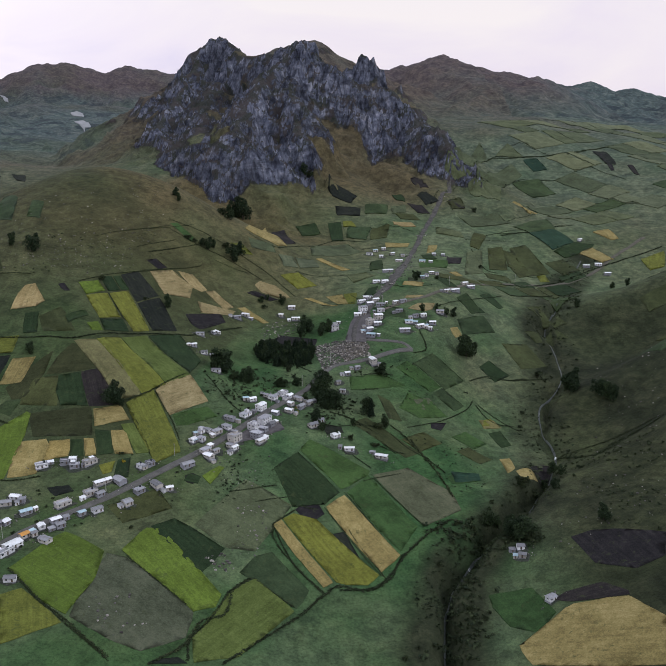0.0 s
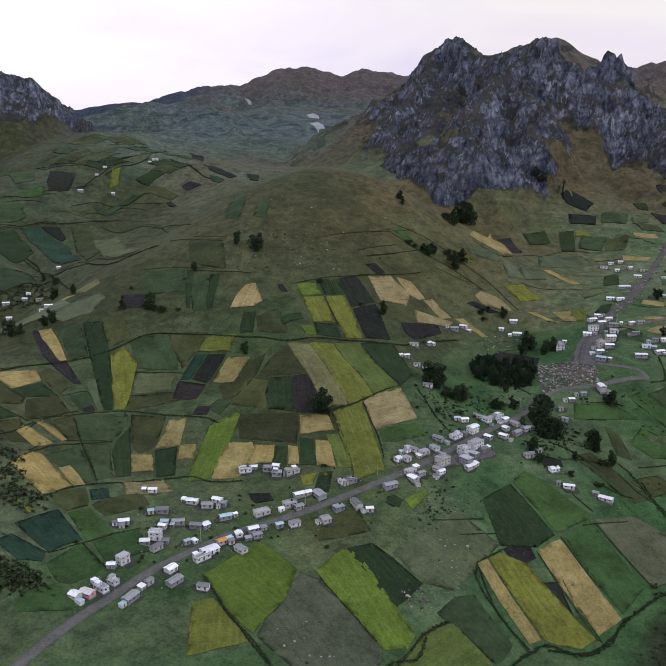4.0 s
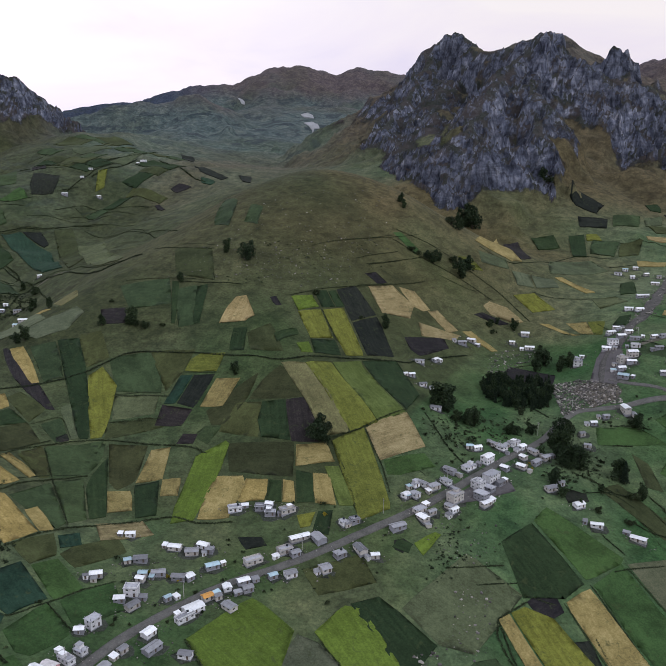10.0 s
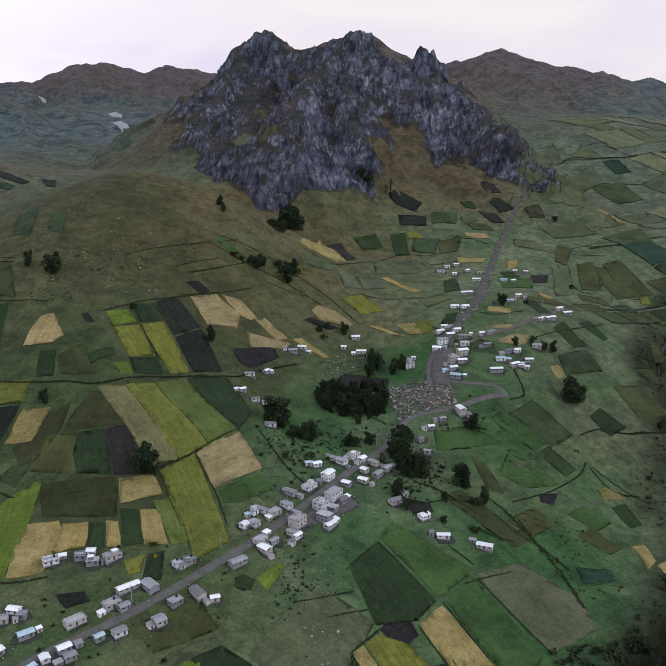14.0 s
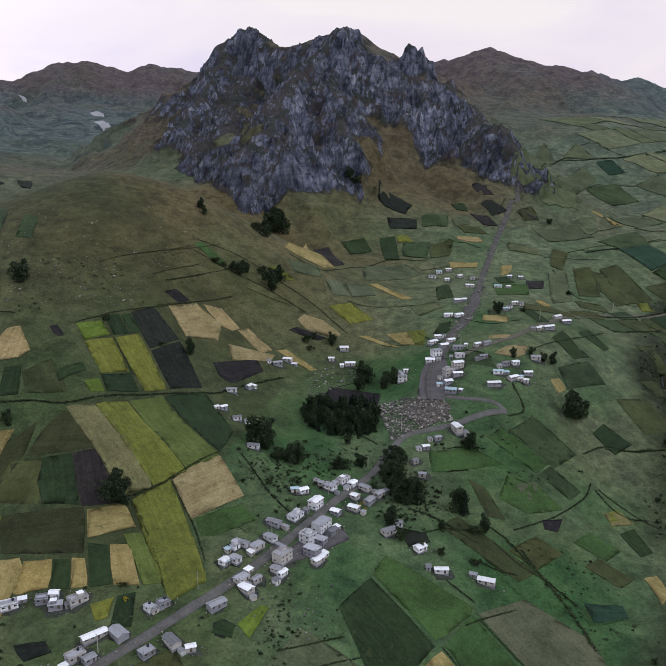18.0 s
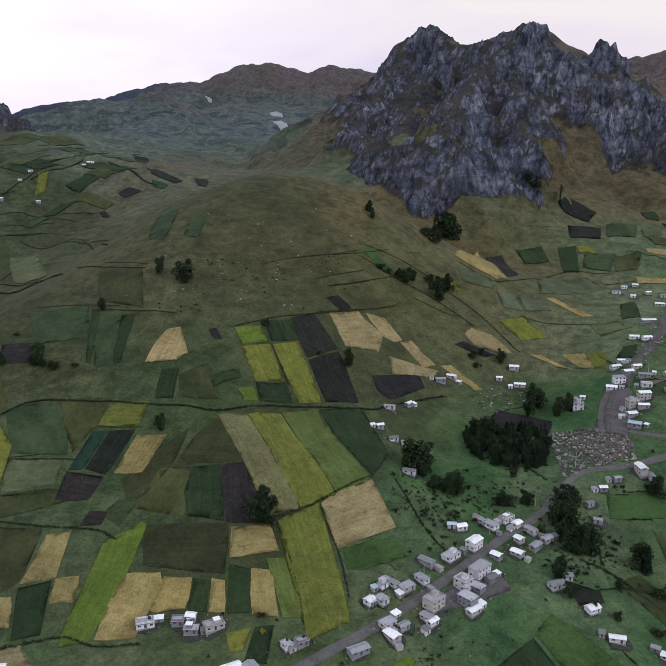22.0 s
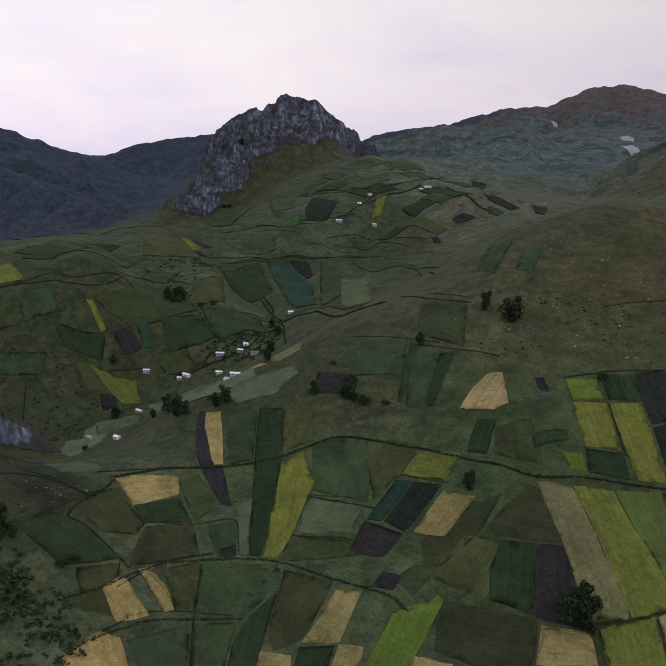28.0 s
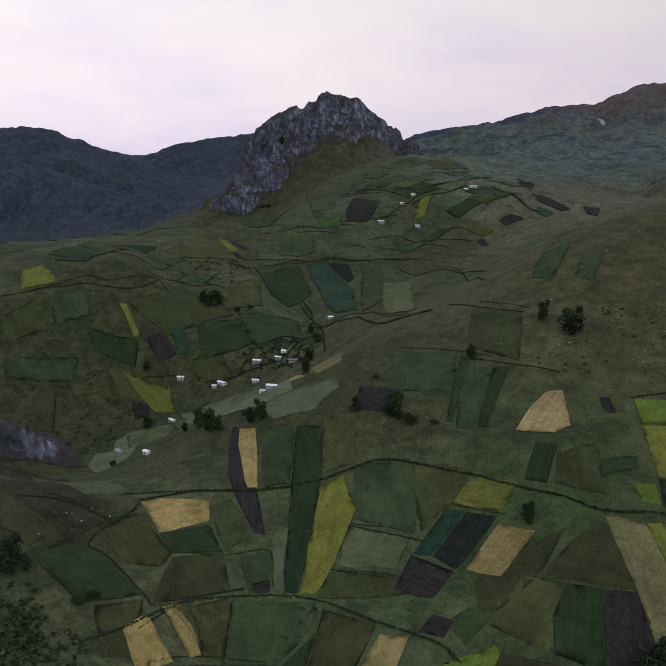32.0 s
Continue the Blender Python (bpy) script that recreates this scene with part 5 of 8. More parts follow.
field("grazed", (-580, 740), (-556, 762), (-418.2, 637.7), (-433.0, 622.8))
field("grazed", (-608, 713), (-580, 735), (-466.6, 639.8), (-588, 705))
field("grazed", (-616, 674), (-608, 710), (-594, 705), (-521.7, 611.8))
field("grazed", (-492.8, 557.2), (-614, 671), (-521.1, 609.6), (-489.4, 558.8))
field("grazed", (-423.7, 678.1), (-415.6, 688.0), (-404.3, 674.3), (-408.6, 664.8))
field("sward", (-360.8, 684.4), (-320.2, 690.8), (-303.7, 659.3), (-335.9, 651.2))
field("sward", (-309.4, 676.1), (-292.1, 684.7), (-276.9, 641.5), (-287.2, 638.0))
field("fallow", (-337.5, 740.0), (-301.3, 734.8), (-280.8, 692.8), (-315.9, 695.4))
field("sward", (-318.4, 780.2), (-349, 882), (-315.9, 836.1), (-300.3, 772.7))
field("sward", (-288.8, 778.1), (-295.3, 815.8), (-280.5, 807.7), (-274.8, 774.5))
field("sward", (-389.6, 600.1), (-374.8, 607.8), (-346.5, 574.2), (-355.5, 564.6))
field("fallow", (-359.6, 619.0), (-346.1, 625.4), (-325.3, 601.4), (-337.2, 588.4))
field("sward", (-325.3, 600.3), (-300.0, 611.2), (-286.1, 600.0), (-274.1, 578.6), (-305.6, 573.1))
field("fallow", (-298.0, 611.4), (-267.0, 619.2), (-266.8, 598.4), (-272.0, 581.3))
field("fallow", (-233.8, 640.0), (-220.4, 651.8), (-201.0, 624.2), (-227.0, 622.9))
field("potato", (-213.9, 640.6), (-200.8, 651.5), (-196.8, 645.2), (-207.9, 632.0))
field("umber", (-378.9, 481.3), (-382.7, 507.0), (-351.3, 500.6), (-347.0, 490.5), (-355.4, 479.6))
field("umber", (-349.8, 499.3), (-338.7, 520.4), (-320.5, 506.3), (-332.0, 474.4))
field("fallow", (-366.6, 537.1), (-363.9, 548.9), (-339.3, 540.9), (-339.0, 521.8))
field("sward", (-332.7, 523.6), (-326.3, 536.4), (-310.7, 519.8), (-314.5, 512.6))
field("grazed", (-332.6, 546.1), (-328.6, 552.5), (-305.6, 524.6), (-309.1, 520.2))
field("grazed", (-304.6, 569.2), (-274.5, 576.7), (-271.8, 559.5), (-295.9, 548.8))
field("fallow", (-298.0, 543.2), (-271.7, 556.1), (-260.1, 551.4), (-291.2, 530.5))
field("fallow", (-322.1, 486.0), (-318.9, 503.7), (-293.7, 477.8), (-298.3, 471.0))
field("potato", (-378.2, 446.9), (-374.0, 471.3), (-337.6, 473.8), (-343.9, 447.0))
field("umber", (-426.1, 464.0), (-384.1, 465.7), (-379.1, 447.5), (-395.6, 446.5))
field("umber", (-340.6, 451.0), (-335.1, 472.2), (-327.6, 460.0), (-311.0, 450.8), (-316.8, 438.3))
field("fallow", (-732, 768), (-717, 851), (-660, 843), (-680, 777))
field("potato", (-725, 723), (-699, 755), (-685, 739), (-707, 712))
field("sward", (-662, 849), (-629, 900), (-589, 866), (-608, 818))
field("potato", (-671, 801), (-653, 836), (-615, 822), (-639, 782))
field("fallow", (-695, 1096), (-673, 1108), (-569, 966), (-567, 927))
field("sward", (-828, 1091), (-791, 1117), (-762, 1085), (-783, 1045))
field("fallow", (-897, 985), (-862, 1015), (-797, 981), (-815, 906))
field("potato", (-763, 969), (-749, 1037), (-680, 983), (-685, 922))
field("fallow", (-692, 712), (-684, 729), (-655, 719), (-665, 704))
field("sward", (-767, 708), (-759, 742), (-734, 728), (-742, 695))
field("fallow", (-777, 662), (-773, 702), (-744, 687), (-752, 646))
field("sward", (-739, 642), (-706, 695), (-692, 676), (-722, 631))
field("fallow", (-649, 771), (-635, 799), (-603, 781), (-627, 764))
field("grazed", (-484.2, 511.5), (-474.2, 526.1), (-419.5, 513.2), (-403.6, 518.2), (-400.4, 511.5), (-411.4, 497.9))
field("potato", (147.8, 816.0), (159.9, 831.6), (171.1, 806.9), (164.7, 797.8))
field("potato", (133.2, 776.3), (142.7, 785.2), (146.8, 777.2), (138.0, 770.7))
field("wheat", (237, 943), (247, 948), (248, 932), (236, 928))
field("fallow", (207, 1000), (222, 997), (230, 943), (213, 931), (206, 963))
field("ploughed", (75.3, 598.8), (88.5, 604.4), (83.2, 591.0), (74.5, 590.2))
field("pasture", (60.1, 630.0), (78.7, 627.4), (90.3, 613.3), (66.7, 600.0), (51.7, 607.0))
field("pasture", (13.0, 640.0), (41.0, 648.4), (59.4, 638.0), (13.6, 619.0))
field("potato", (36.0, 816.2), (45.5, 817.3), (40.7, 795.9), (28.4, 798.0))
field("fallow", (181, 1068), (196, 1054), (178, 1005), (169, 1014))
field("ploughed", (-847, 1278), (-825, 1279), (-802, 1249), (-824, 1245))
field("ploughed", (-592, 1199), (-585, 1203), (-567, 1182), (-570, 1178))
field("ploughed", (-591, 1251), (-585, 1270), (-562, 1266), (-576, 1243))
field("wheat", (-718, 1262), (-707, 1273), (-696, 1236), (-700, 1221))
field("fallow", (-705, 879), (-709, 929), (-659, 881), (-674, 840))
field("ploughed", (111, 1213), (129, 1226), (136, 1197), (118, 1200))
field("tilled", (117, 1168), (131, 1175), (146, 1153), (127, 1143))
field("potato", (84, 1182), (97, 1179), (100, 1157), (87, 1162))
field("ploughed", (102, 1152), (121, 1143), (131, 1119), (114, 1126))
field("tilled", (4, 1102), (36, 1105), (35, 1085), (6, 1082))
field("stubble", (78, 1073), (104, 1086), (108, 1075), (78, 1061))
field("sward", (19, 1055), (48, 1057), (41, 1020), (16, 1024))
field("fallow", (50, 1053), (72, 1055), (67, 1028), (46, 1020))
field("grazed", (79, 1131), (99, 1146), (99, 1121), (79, 1105))
field("sward", (42, 1118), (74, 1135), (71, 1101), (43, 1091))
field("grazed", (133, 1078), (164, 1066), (165, 1042), (131, 1051))
field("fallow", (190, 1008), (208, 1010), (203, 952), (182, 942))
field("fallow", (216, 1005), (238, 1022), (255, 953), (225, 939))
field("grazed", (163, 995), (182, 1003), (169, 924), (146, 902))
field("pasture", (101, 951), (133, 953), (127, 918), (95, 897))
field("grazed", (-25, 976), (17, 1003), (34, 974), (15, 953), (-25, 909))
field("grazed", (14.9, 856.1), (34.7, 865.6), (44.3, 850.9), (21.6, 838.0))
field("potato", (119.9, 790.2), (134.3, 808.6), (143.0, 775.3), (132.0, 764.6))
field("grazed", (165, 1252), (206, 1304), (210, 1262), (171, 1232))
field("grazed", (224, 1304), (293, 1384), (302, 1341), (267, 1308), (211, 1237))
field("grazed", (196, 1214), (260, 1301), (234, 1167), (203, 1191))
field("sward", (282, 1318), (326, 1329), (340, 1273), (303, 1261))
field("grazed", (168, 1114), (225, 1135), (238, 1112), (184, 1092))
field("sward", (238, 1093), (292, 1130), (288, 1067), (257, 1057))
field("grazed", (77.3, 838.1), (91.6, 847.3), (88.2, 812.8), (74.6, 818.0))
field("sward", (50.6, 760.6), (65.9, 750.3), (66.8, 731.5), (45.3, 740.6))
field("sward", (115.0, 746.9), (143.5, 769.6), (152.3, 748.6), (117.3, 724.3))


# ---- smaller plots between them, in loose rows along the slopes ----
PLOT_EDGES = {}
MAPPED = len(FIELD_OUTLINES)


def plots(outline, turn, wide, deep, crops, chance, seed):
    pick = random.Random(seed)
    c, s = math.cos(radians(turn)), math.sin(radians(turn))
    us = [x * c + y * s for x, y in outline]
    vs = [y * c - x * s for x, y in outline]
    v = min(vs)
    while v < max(vs):
        h = deep * pick.uniform(0.6, 1.5)
        u = min(us) + pick.uniform(-wide, 0)
        while u < max(us):
            w = wide * pick.uniform(0.5, 1.7)
            skew = pick.uniform(-0.12, 0.12) * h
            q = [(u + 1, v + 0.5), (u + w - 1, v + 0.5), (u + w - 1 + skew, v + h - 1), (u + 1 + skew, v + h - 1)]
            q = [(a * c - b * s, a * s + b * c) for a, b in q]
            mx, my = sum(p[0] for p in q) / 4, sum(p[1] for p in q) / 4
            spots = [((1 - f) * ((1 - g) * q[0][0] + g * q[1][0]) + f * ((1 - g) * q[3][0] + g * q[2][0]), (1 - f) * ((1 - g) * q[0][1] + g * q[1][1]) + f * ((1 - g) * q[3][1] + g * q[2][1])) for f in (0, 0.33, 0.67, 1) for g in (0, 0.25, 0.5, 0.75, 1)]
            near = [o for o in FIELD_OUTLINES if abs(o[0][0] - mx) + abs(o[0][1] - my) < 260]
            free = inside(mx, my, outline) and not any(inside(px, py, o) for o in near for px, py in spots)
            free = free and not any((Vector((px, py)) - Vector(a).lerp(Vector(b), k / 8)).length < 9 for px, py in spots for a, b in zip(WASH_LINE, WASH_LINE[1:]) for k in range(9)) if abs(mx - 90) < 110 else free
            free = free and not any(inside(px, py, q) for o in near for px, py in o)
            if free and pick.random() < chance:
                field(pick.choice(crops), *q)
            if free and pick.random() < 0.65:
                PLOT_EDGES.setdefault(seed, []).append((q[2], q[3]))
            if free and pick.random() < 0.35:
                PLOT_EDGES.setdefault(seed, []).append((q[1], q[2]))
            u += w
        v += h


# the slope beyond the stream
plots([(200, 1010), (330, 1040), (520, 1250), (620, 1500), (420, 1480), (250, 1380), (190, 1150)], 32, 36, 48, ["grazed", "lea", "lea", "grazed", "lea", "sward"], 0.85, 3)
# the valley head below the crags
plots([(-60, 800), (60, 830), (140, 1080), (150, 1230), (40, 1130), (-70, 1010), (-90, 900)], 20, 34, 30, ["grazed", "lea", "grazed", "fallow", "lea", "potato"], 0.6, 4)
plots([(80, 780), (130, 840), (190, 920), (170, 1010), (110, 980), (80, 870)], 12, 30, 24, ["sward", "fallow", "potato", "potato", "grazed"], 0.7, 5)
# the side valley and its far slope
plots([(-560, 1180), (-640, 1450), (-860, 1560), (-900, 1330), (-850, 1130), (-700, 1120)], -18, 44, 32, ["fallow", "fallow", "sward", "potato"], 0.8, 6)
plots([(-620, 700), (-560, 900), (-640, 1050), (-800, 1050), (-900, 850), (-800, 700)], 25, 40, 34, ["fallow", "sward", "fallow", "potato"], 0.85, 7)
plots([(-860, 1080), (-900, 1230), (-1020, 1180), (-1300, 1080), (-1400, 950), (-1100, 800)], 10, 46, 34, ["fallow", "sward", "fallow", "potato"], 0.7, 8)
# the left flank of the hill and the ground below it
# meadows east of the road
plots([(20, 560), (60, 680), (120, 700), (150, 600), (110, 520), (60, 500)], -40, 30, 24, ["pasture", "sward", "fallow"], 0.7, 11)
# the front of the hill, between the larger fields
plots([(-130, 330), (-60, 330), (60, 440), (110, 520), (20, 560), (-60, 500), (-140, 430)], 35, 26, 24, ["pasture", "sward", "fallow"], 0.6, 16)
plots([(180, 680), (240, 860), (330, 980), (200, 1000), (150, 860), (120, 720)], 30, 28, 26, ["fallow", "sward", "fallow", "potato"], 0.65, 17)
plots([(250, 620), (330, 900), (420, 980), (500, 900), (400, 600)], 20, 40, 32, ["fallow", "fallow", "sward"], 0.5, 18)
plots([(300, 1380), (600, 1500), (700, 1750), (450, 1750), (320, 1600)], 30, 56, 60, ["lea", "grazed", "lea"], 0.6, 19)
# pale bare scars on the distant slope
drape("ground", [(-803, 2602), (-792, 2639), (-765, 2623), (-745, 2536), (-784, 2575)], SNOWY, 25.0, 2.0, "pale bare scar of light scree", "scree", "structure", ragged=5.0)
drape("ground", [(-737, 2415), (-714, 2432), (-668, 2351), (-687, 2342)], SNOWY, 25.0, 2.0, "pale bare scar of light scree", "scree", "structure", ragged=5.0)
drape("ground", [(-704, 2357), (-684, 2347), (-675, 2311)], SNOWY, 25.0, 2.0, "pale bare scar of light scree", "scree", "structure", ragged=5.0)
drape("ground", [(-1220, 3144), (-1186, 3112), (-1170, 3090), (-1197, 3107)], SNOWY, 25.0, 2.0, "pale bare scar of light scree", "scree", "structure", ragged=5.0)


# ---- houses ----
def facade(length, tall, openings, at, turn, depth=0.2):
    """A wall face with real openings: outer face and reveals, at a place and turn."""
    us = sorted({0, length, *[o[0] for o in openings], *[o[1] for o in openings]})
    vs = sorted({0, tall, *[o[2] for o in openings], *[o[3] for o in openings]})
    verts, faces = [], []

    def quad(*p):
        n = len(verts)
        verts.extend(p)
        faces.append((n, n + 1, n + 2, n + 3))

    for a, b in zip(us, us[1:]):
        for c, d in zip(vs, vs[1:]):
            if not any(o[0] <= a and b <= o[1] and o[2] <= c and d <= o[3] for o in openings):
                quad((a, 0, c), (b, 0, c), (b, 0, d), (a, 0, d))
    for a, b, c, d in openings:
        quad((a, 0, c), (a, depth, c), (b, depth, c), (b, 0, c))
        quad((a, 0, d), (b, 0, d), (b, depth, d), (a, depth, d))
        quad((a, 0, c), (a, 0, d), (a, depth, d), (a, depth, c))
        quad((b, 0, c), (b, depth, c), (b, depth, d), (b, 0, d))
    m = Matrix.Translation(at) @ Matrix.Rotation(turn, 4, "Z")
    return [tuple(m @ Vector(p)) for p in verts], faces


def window_part(parent, length, o, at, turn, depth=0.16):
    a, b, c, d = o
    m = Matrix.Translation(at) @ Matrix.Rotation(turn, 4, "Z")

    def put(v):
        return [tuple(m @ Vector(p)) for p in v]

    e = 0.07
    bars = joined(box(a, b, depth - 0.05, depth + 0.03, c, c + e), box(a, b, depth - 0.05, depth + 0.03, d - e, d), box(a, a + e, depth - 0.05, depth + 0.03, c + e, d - e), box(b - e, b, depth - 0.05, depth + 0.03, c + e, d - e), box((a + b) / 2 - 0.03, (a + b) / 2 + 0.03, depth - 0.04, depth + 0.02, c + e, d - e))
    frame_ob = part("window", put(bars[0]), bars[1], FRAME_PAINT, parent)
    v, f = box(a + e, b - e, depth - 0.01, depth + 0.02, c + e, d - e)
    part("pane", put(v), f, DARK_PANE, frame_ob)


def nearest_road(x, y):
    best = None
    for a, b in zip(MAIN_ROAD, MAIN_ROAD[1:]):
        a, b = Vector(a), Vector(b)
        t = max(0, min(1, (Vector((x, y)) - a).dot(b - a) / (b - a).length_squared))
        d = (Vector((x, y)) - a.lerp(b, t)).length
        if best is None or d < best[0]:
            best = (d, math.degrees(math.atan2(b.y - a.y, b.x - a.x)))
    return best


ROOF_WORDS = {"t": "white tin roof", "g": "grey sheet roof", "f": "flat concrete slab roof", "b": "bluish tin roof", "o": "orange sheet roof", "p": "faded tin roof"}
WALL_WORDS = {"white_plaster": "whitewashed", "bare_block": "bare grey block", "cream_plaster": "cream plastered", "pink_plaster": "pink fronted"}


def house(x, y, wide, deep, floors, cover):
    if y > 690 and cover == "g" and dice.random() < 0.5:
        cover = "t"
    wide, deep = wide * 0.84, deep * 0.74
    far, heading = nearest_road(x, y)
    turn = heading + dice.choice((0, 0, 90)) if far < 16 else dice.gauss(14, 14)
    turn += dice.gauss(0, 4)
    m = Matrix.Translation((x, y, 0)) @ Matrix.Rotation(radians(turn), 4, "Z")
    corners = [m @ Vector((sx * wide / 2, sy * deep / 2, 0)) for sx in (-1, 1) for sy in (-1, 1)]
    zs = height(np.array([c.x for c in corners]), np.array([c.y for c in corners]))[0]
    low, high = float(zs.min()), float(zs.max())
    base = low + 0.55 * (high - low) + 0.15
    wall_paint = {"p": WALL_PINK}.get(cover) or dice.choice({"f": (WALL_GREY, WALL_WHITE, WALL_CREAM, WALL_WHITE), "t": (WALL_WHITE, WALL_CREAM, WALL_GREY)}.get(cover, (WALL_GREY, WALL_CREAM, WALL_WHITE)))
    size = "two-storey" if floors > 1 else "small" if wide < 6 else "long single-storey" if wide > 9 else "single-storey"
    home = tagged(new("house"), f"{size} {WALL_WORDS[wall_paint.name]} house with {ROOF_WORDS[cover]}", "house", "village houses")
    home.matrix_world = Matrix.Translation((x, y, base)) @ Matrix.Rotation(radians(turn), 4, "Z")
    w, d, tall = wide / 2, deep / 2, 2.2 * floors
    v, f = box(-w - 0.08, w + 0.08, -d - 0.08, d + 0.08, low - base - 0.5, 0)
    part("foundation", v, f, WALL_GREY, home)
    sides = ((wide, (-w, -d, 0), 0), (deep, (w, -d, 0), math.pi / 2), (wide, (w, d, 0), math.pi), (deep, (-w, d, 0), -math.pi / 2))
    skin, doors, panes = [], [], []
    for k, (length, at, a) in enumerate(sides):
        openings = []
        for level_no in range(floors):
            z = 2.2 * level_no
            n = max(1, int(length / 2.5))
            for i in range(n):
                mid = length * (i + 0.5) / n
                if level_no == 0 and k == 0 and i == n // 2:
                    openings.append((mid - 0.5, mid + 0.5, 0.02, 1.98))
                    doors.append((length, openings[-1], at, a))
                elif k in (0, 2) or dice.random() < 0.6:
                    openings.append((mid - 0.6, mid + 0.6, z + 0.9, z + 1.85))
                    panes.append((length, openings[-1], at, a))
        skin.append(facade(length, tall, openings, at, a))
    v, f = joined(*skin)
    part("wall", v, f, wall_paint, home)
    for length, o, at, a in panes:
        window_part(home, length, o, at, a)
    for length, o, at, a in doors:
        mm = Matrix.Translation(at) @ Matrix.Rotation(a, 4, "Z")
        v, f = box(o[0], o[1], 0.1, 0.16, o[2], o[3])
        part("door", [tuple(mm @ Vector(p)) for p in v], f, DOOR_PAINT, home)
    if cover == "f":
        e = 0.3
        v, f = box(-w - e, w + e, -d - e, d + e, tall, tall + 0.2)
        part("roof", v, f, ROOF["f"], home)
        if dice.random() < 0.55:
            t = tall + 0.2
            v, f = joined(box(-w, w, -d, -d + 0.15, t, t + 0.7), box(-w, w, d - 0.15, d, t, t + 0.7), box(-w, -w + 0.15, -d + 0.15, d - 0.15, t, t + 0.7), box(w - 0.15, w, -d + 0.15, d - 0.15, t, t + 0.7))
            part("parapet", v, f, wall_paint, home)
        for sx in (-1, 1):
            for sy in (-1, 1):
                v, f = box(sx * (w - 0.3) - 0.13, sx * (w - 0.3) + 0.13, sy * (d - 0.3) - 0.13, sy * (d - 0.3) + 0.13, tall + 0.2, tall + dice.uniform(0.9, 1.5))
                part("column", v, f, WALL_GREY, home)
        if dice.random() < (0.55 if floors > 1 else 0.2):
            px, py = dice.uniform(-w * 0.4, w * 0.4), dice.uniform(-d * 0.3, d * 0.3)
            v, f = box(px - 1.3, px + 1.3, py - 1.2, py + 1.2, tall + 0.2, tall + 1.9)
            part("stair_head", v, f, wall_paint, home)
            v, f = box(px - 1.5, px + 1.5, py - 1.4, py + 1.4, tall + 1.9, tall + 2.02)
            part("stair_roof", v, f, ROOF[dice.choice("tff")], home)
        if dice.random() < 0.3:
            tx, ty = w * 0.5, d * 0.45
            ring = [(tx + 0.6 * math.cos(k * math.pi / 5), ty + 0.6 * math.sin(k * math.pi / 5)) for k in range(10)]
            v = [(a, b, tall + 0.2) for a, b in ring] + [(a, b, tall + 1.2) for a, b in ring] + [(tx, ty, tall + 1.4)]
            f = [(k, (k + 1) % 10, 10 + (k + 1) % 10, 10 + k) for k in range(10)] + [(10 + k, 10 + (k + 1) % 10, 20) for k in range(10)]
            part("water_tank", v, f, DARK_PANE, home, "black plastic water tank")
    else:
        e, rise, thick = 0.35, 0.12 * deep + 0.25, 0.09
        a, b = w + e, d + e
        eave = tall + rise * 0.0
        v = [(-a, -b, eave - 0.1), (a, -b, eave - 0.1), (a, 0, tall + rise), (-a, 0, tall + rise), (-a, b, eave - 0.1), (a, b, eave - 0.1)]
        v += [(p[0], p[1], p[2] + thick) for p in v]
        f = [(0, 3, 2, 1), (3, 4, 5, 2), (6, 7, 8, 9), (9, 8, 11, 10), (0, 1, 7, 6), (4, 10, 11, 5), (0, 6, 9, 3), (3, 9, 10, 4), (1, 2, 8, 7), (2, 5, 11, 8)]
        part("roof", v, f, ROOF[cover], home)
        v = [(-w, -d, tall), (-w, d, tall), (-w, 0, tall + rise - 0.02), (w, -d, tall), (w, d, tall), (w, 0, tall + rise - 0.02)]
        part("gable", v[:3], [(0, 2, 1)], wall_paint, home)
        part("gable", v[3:], [(0, 1, 2)], wall_paint, home)
        v, f = box(-a, a, -0.12, 0.12, tall + rise + thick - 0.02, tall + rise + thick + 0.05)
        part("ridge_cap", v, f, ROOF[cover], home)
    yard(x, y, turn, wide, deep)
    if math.hypot(x, y - 100) < 720 and dice.random() < 0.6:
        side = dice.choice((-1, 1))
        q = m @ Vector((side * (w + dice.uniform(1.8, 3.4)), dice.uniform(-d, d), 0))
        shed(q.x, q.y, turn + dice.gauss(0, 6))
    return home


JUNK = []


def yard(x, y, turn, wide, deep):
    """Trodden ground round a house, with bits and pieces lying about."""
    m = Matrix.Translation((x, y, 0)) @ Matrix.Rotation(radians(turn), 4, "Z")
    ring = []
    for k in range(9):
        a = 6.2832 * k / 9
        r = dice.uniform(0.5, 1.15)
        q = m @ Vector((r * (wide / 2 + 3.0) * math.cos(a), r * (deep / 2 + 3.0) * math.sin(a), 0))
        ring.append((q.x, q.y))
    drape("pavement", ring, YARD, 3.5, dice.uniform(0.06, 0.16), "dark trodden earth yard round a house", "yard", "structure", ragged=1.0)
    for k in range(9):
        q = m @ Vector((dice.choice((-1, 1)) * (wide / 2 + dice.uniform(0.6, 6)), dice.uniform(-deep, deep), 0))
        JUNK.append((q.x, q.y, dice.uniform(0.12, 0.5)))


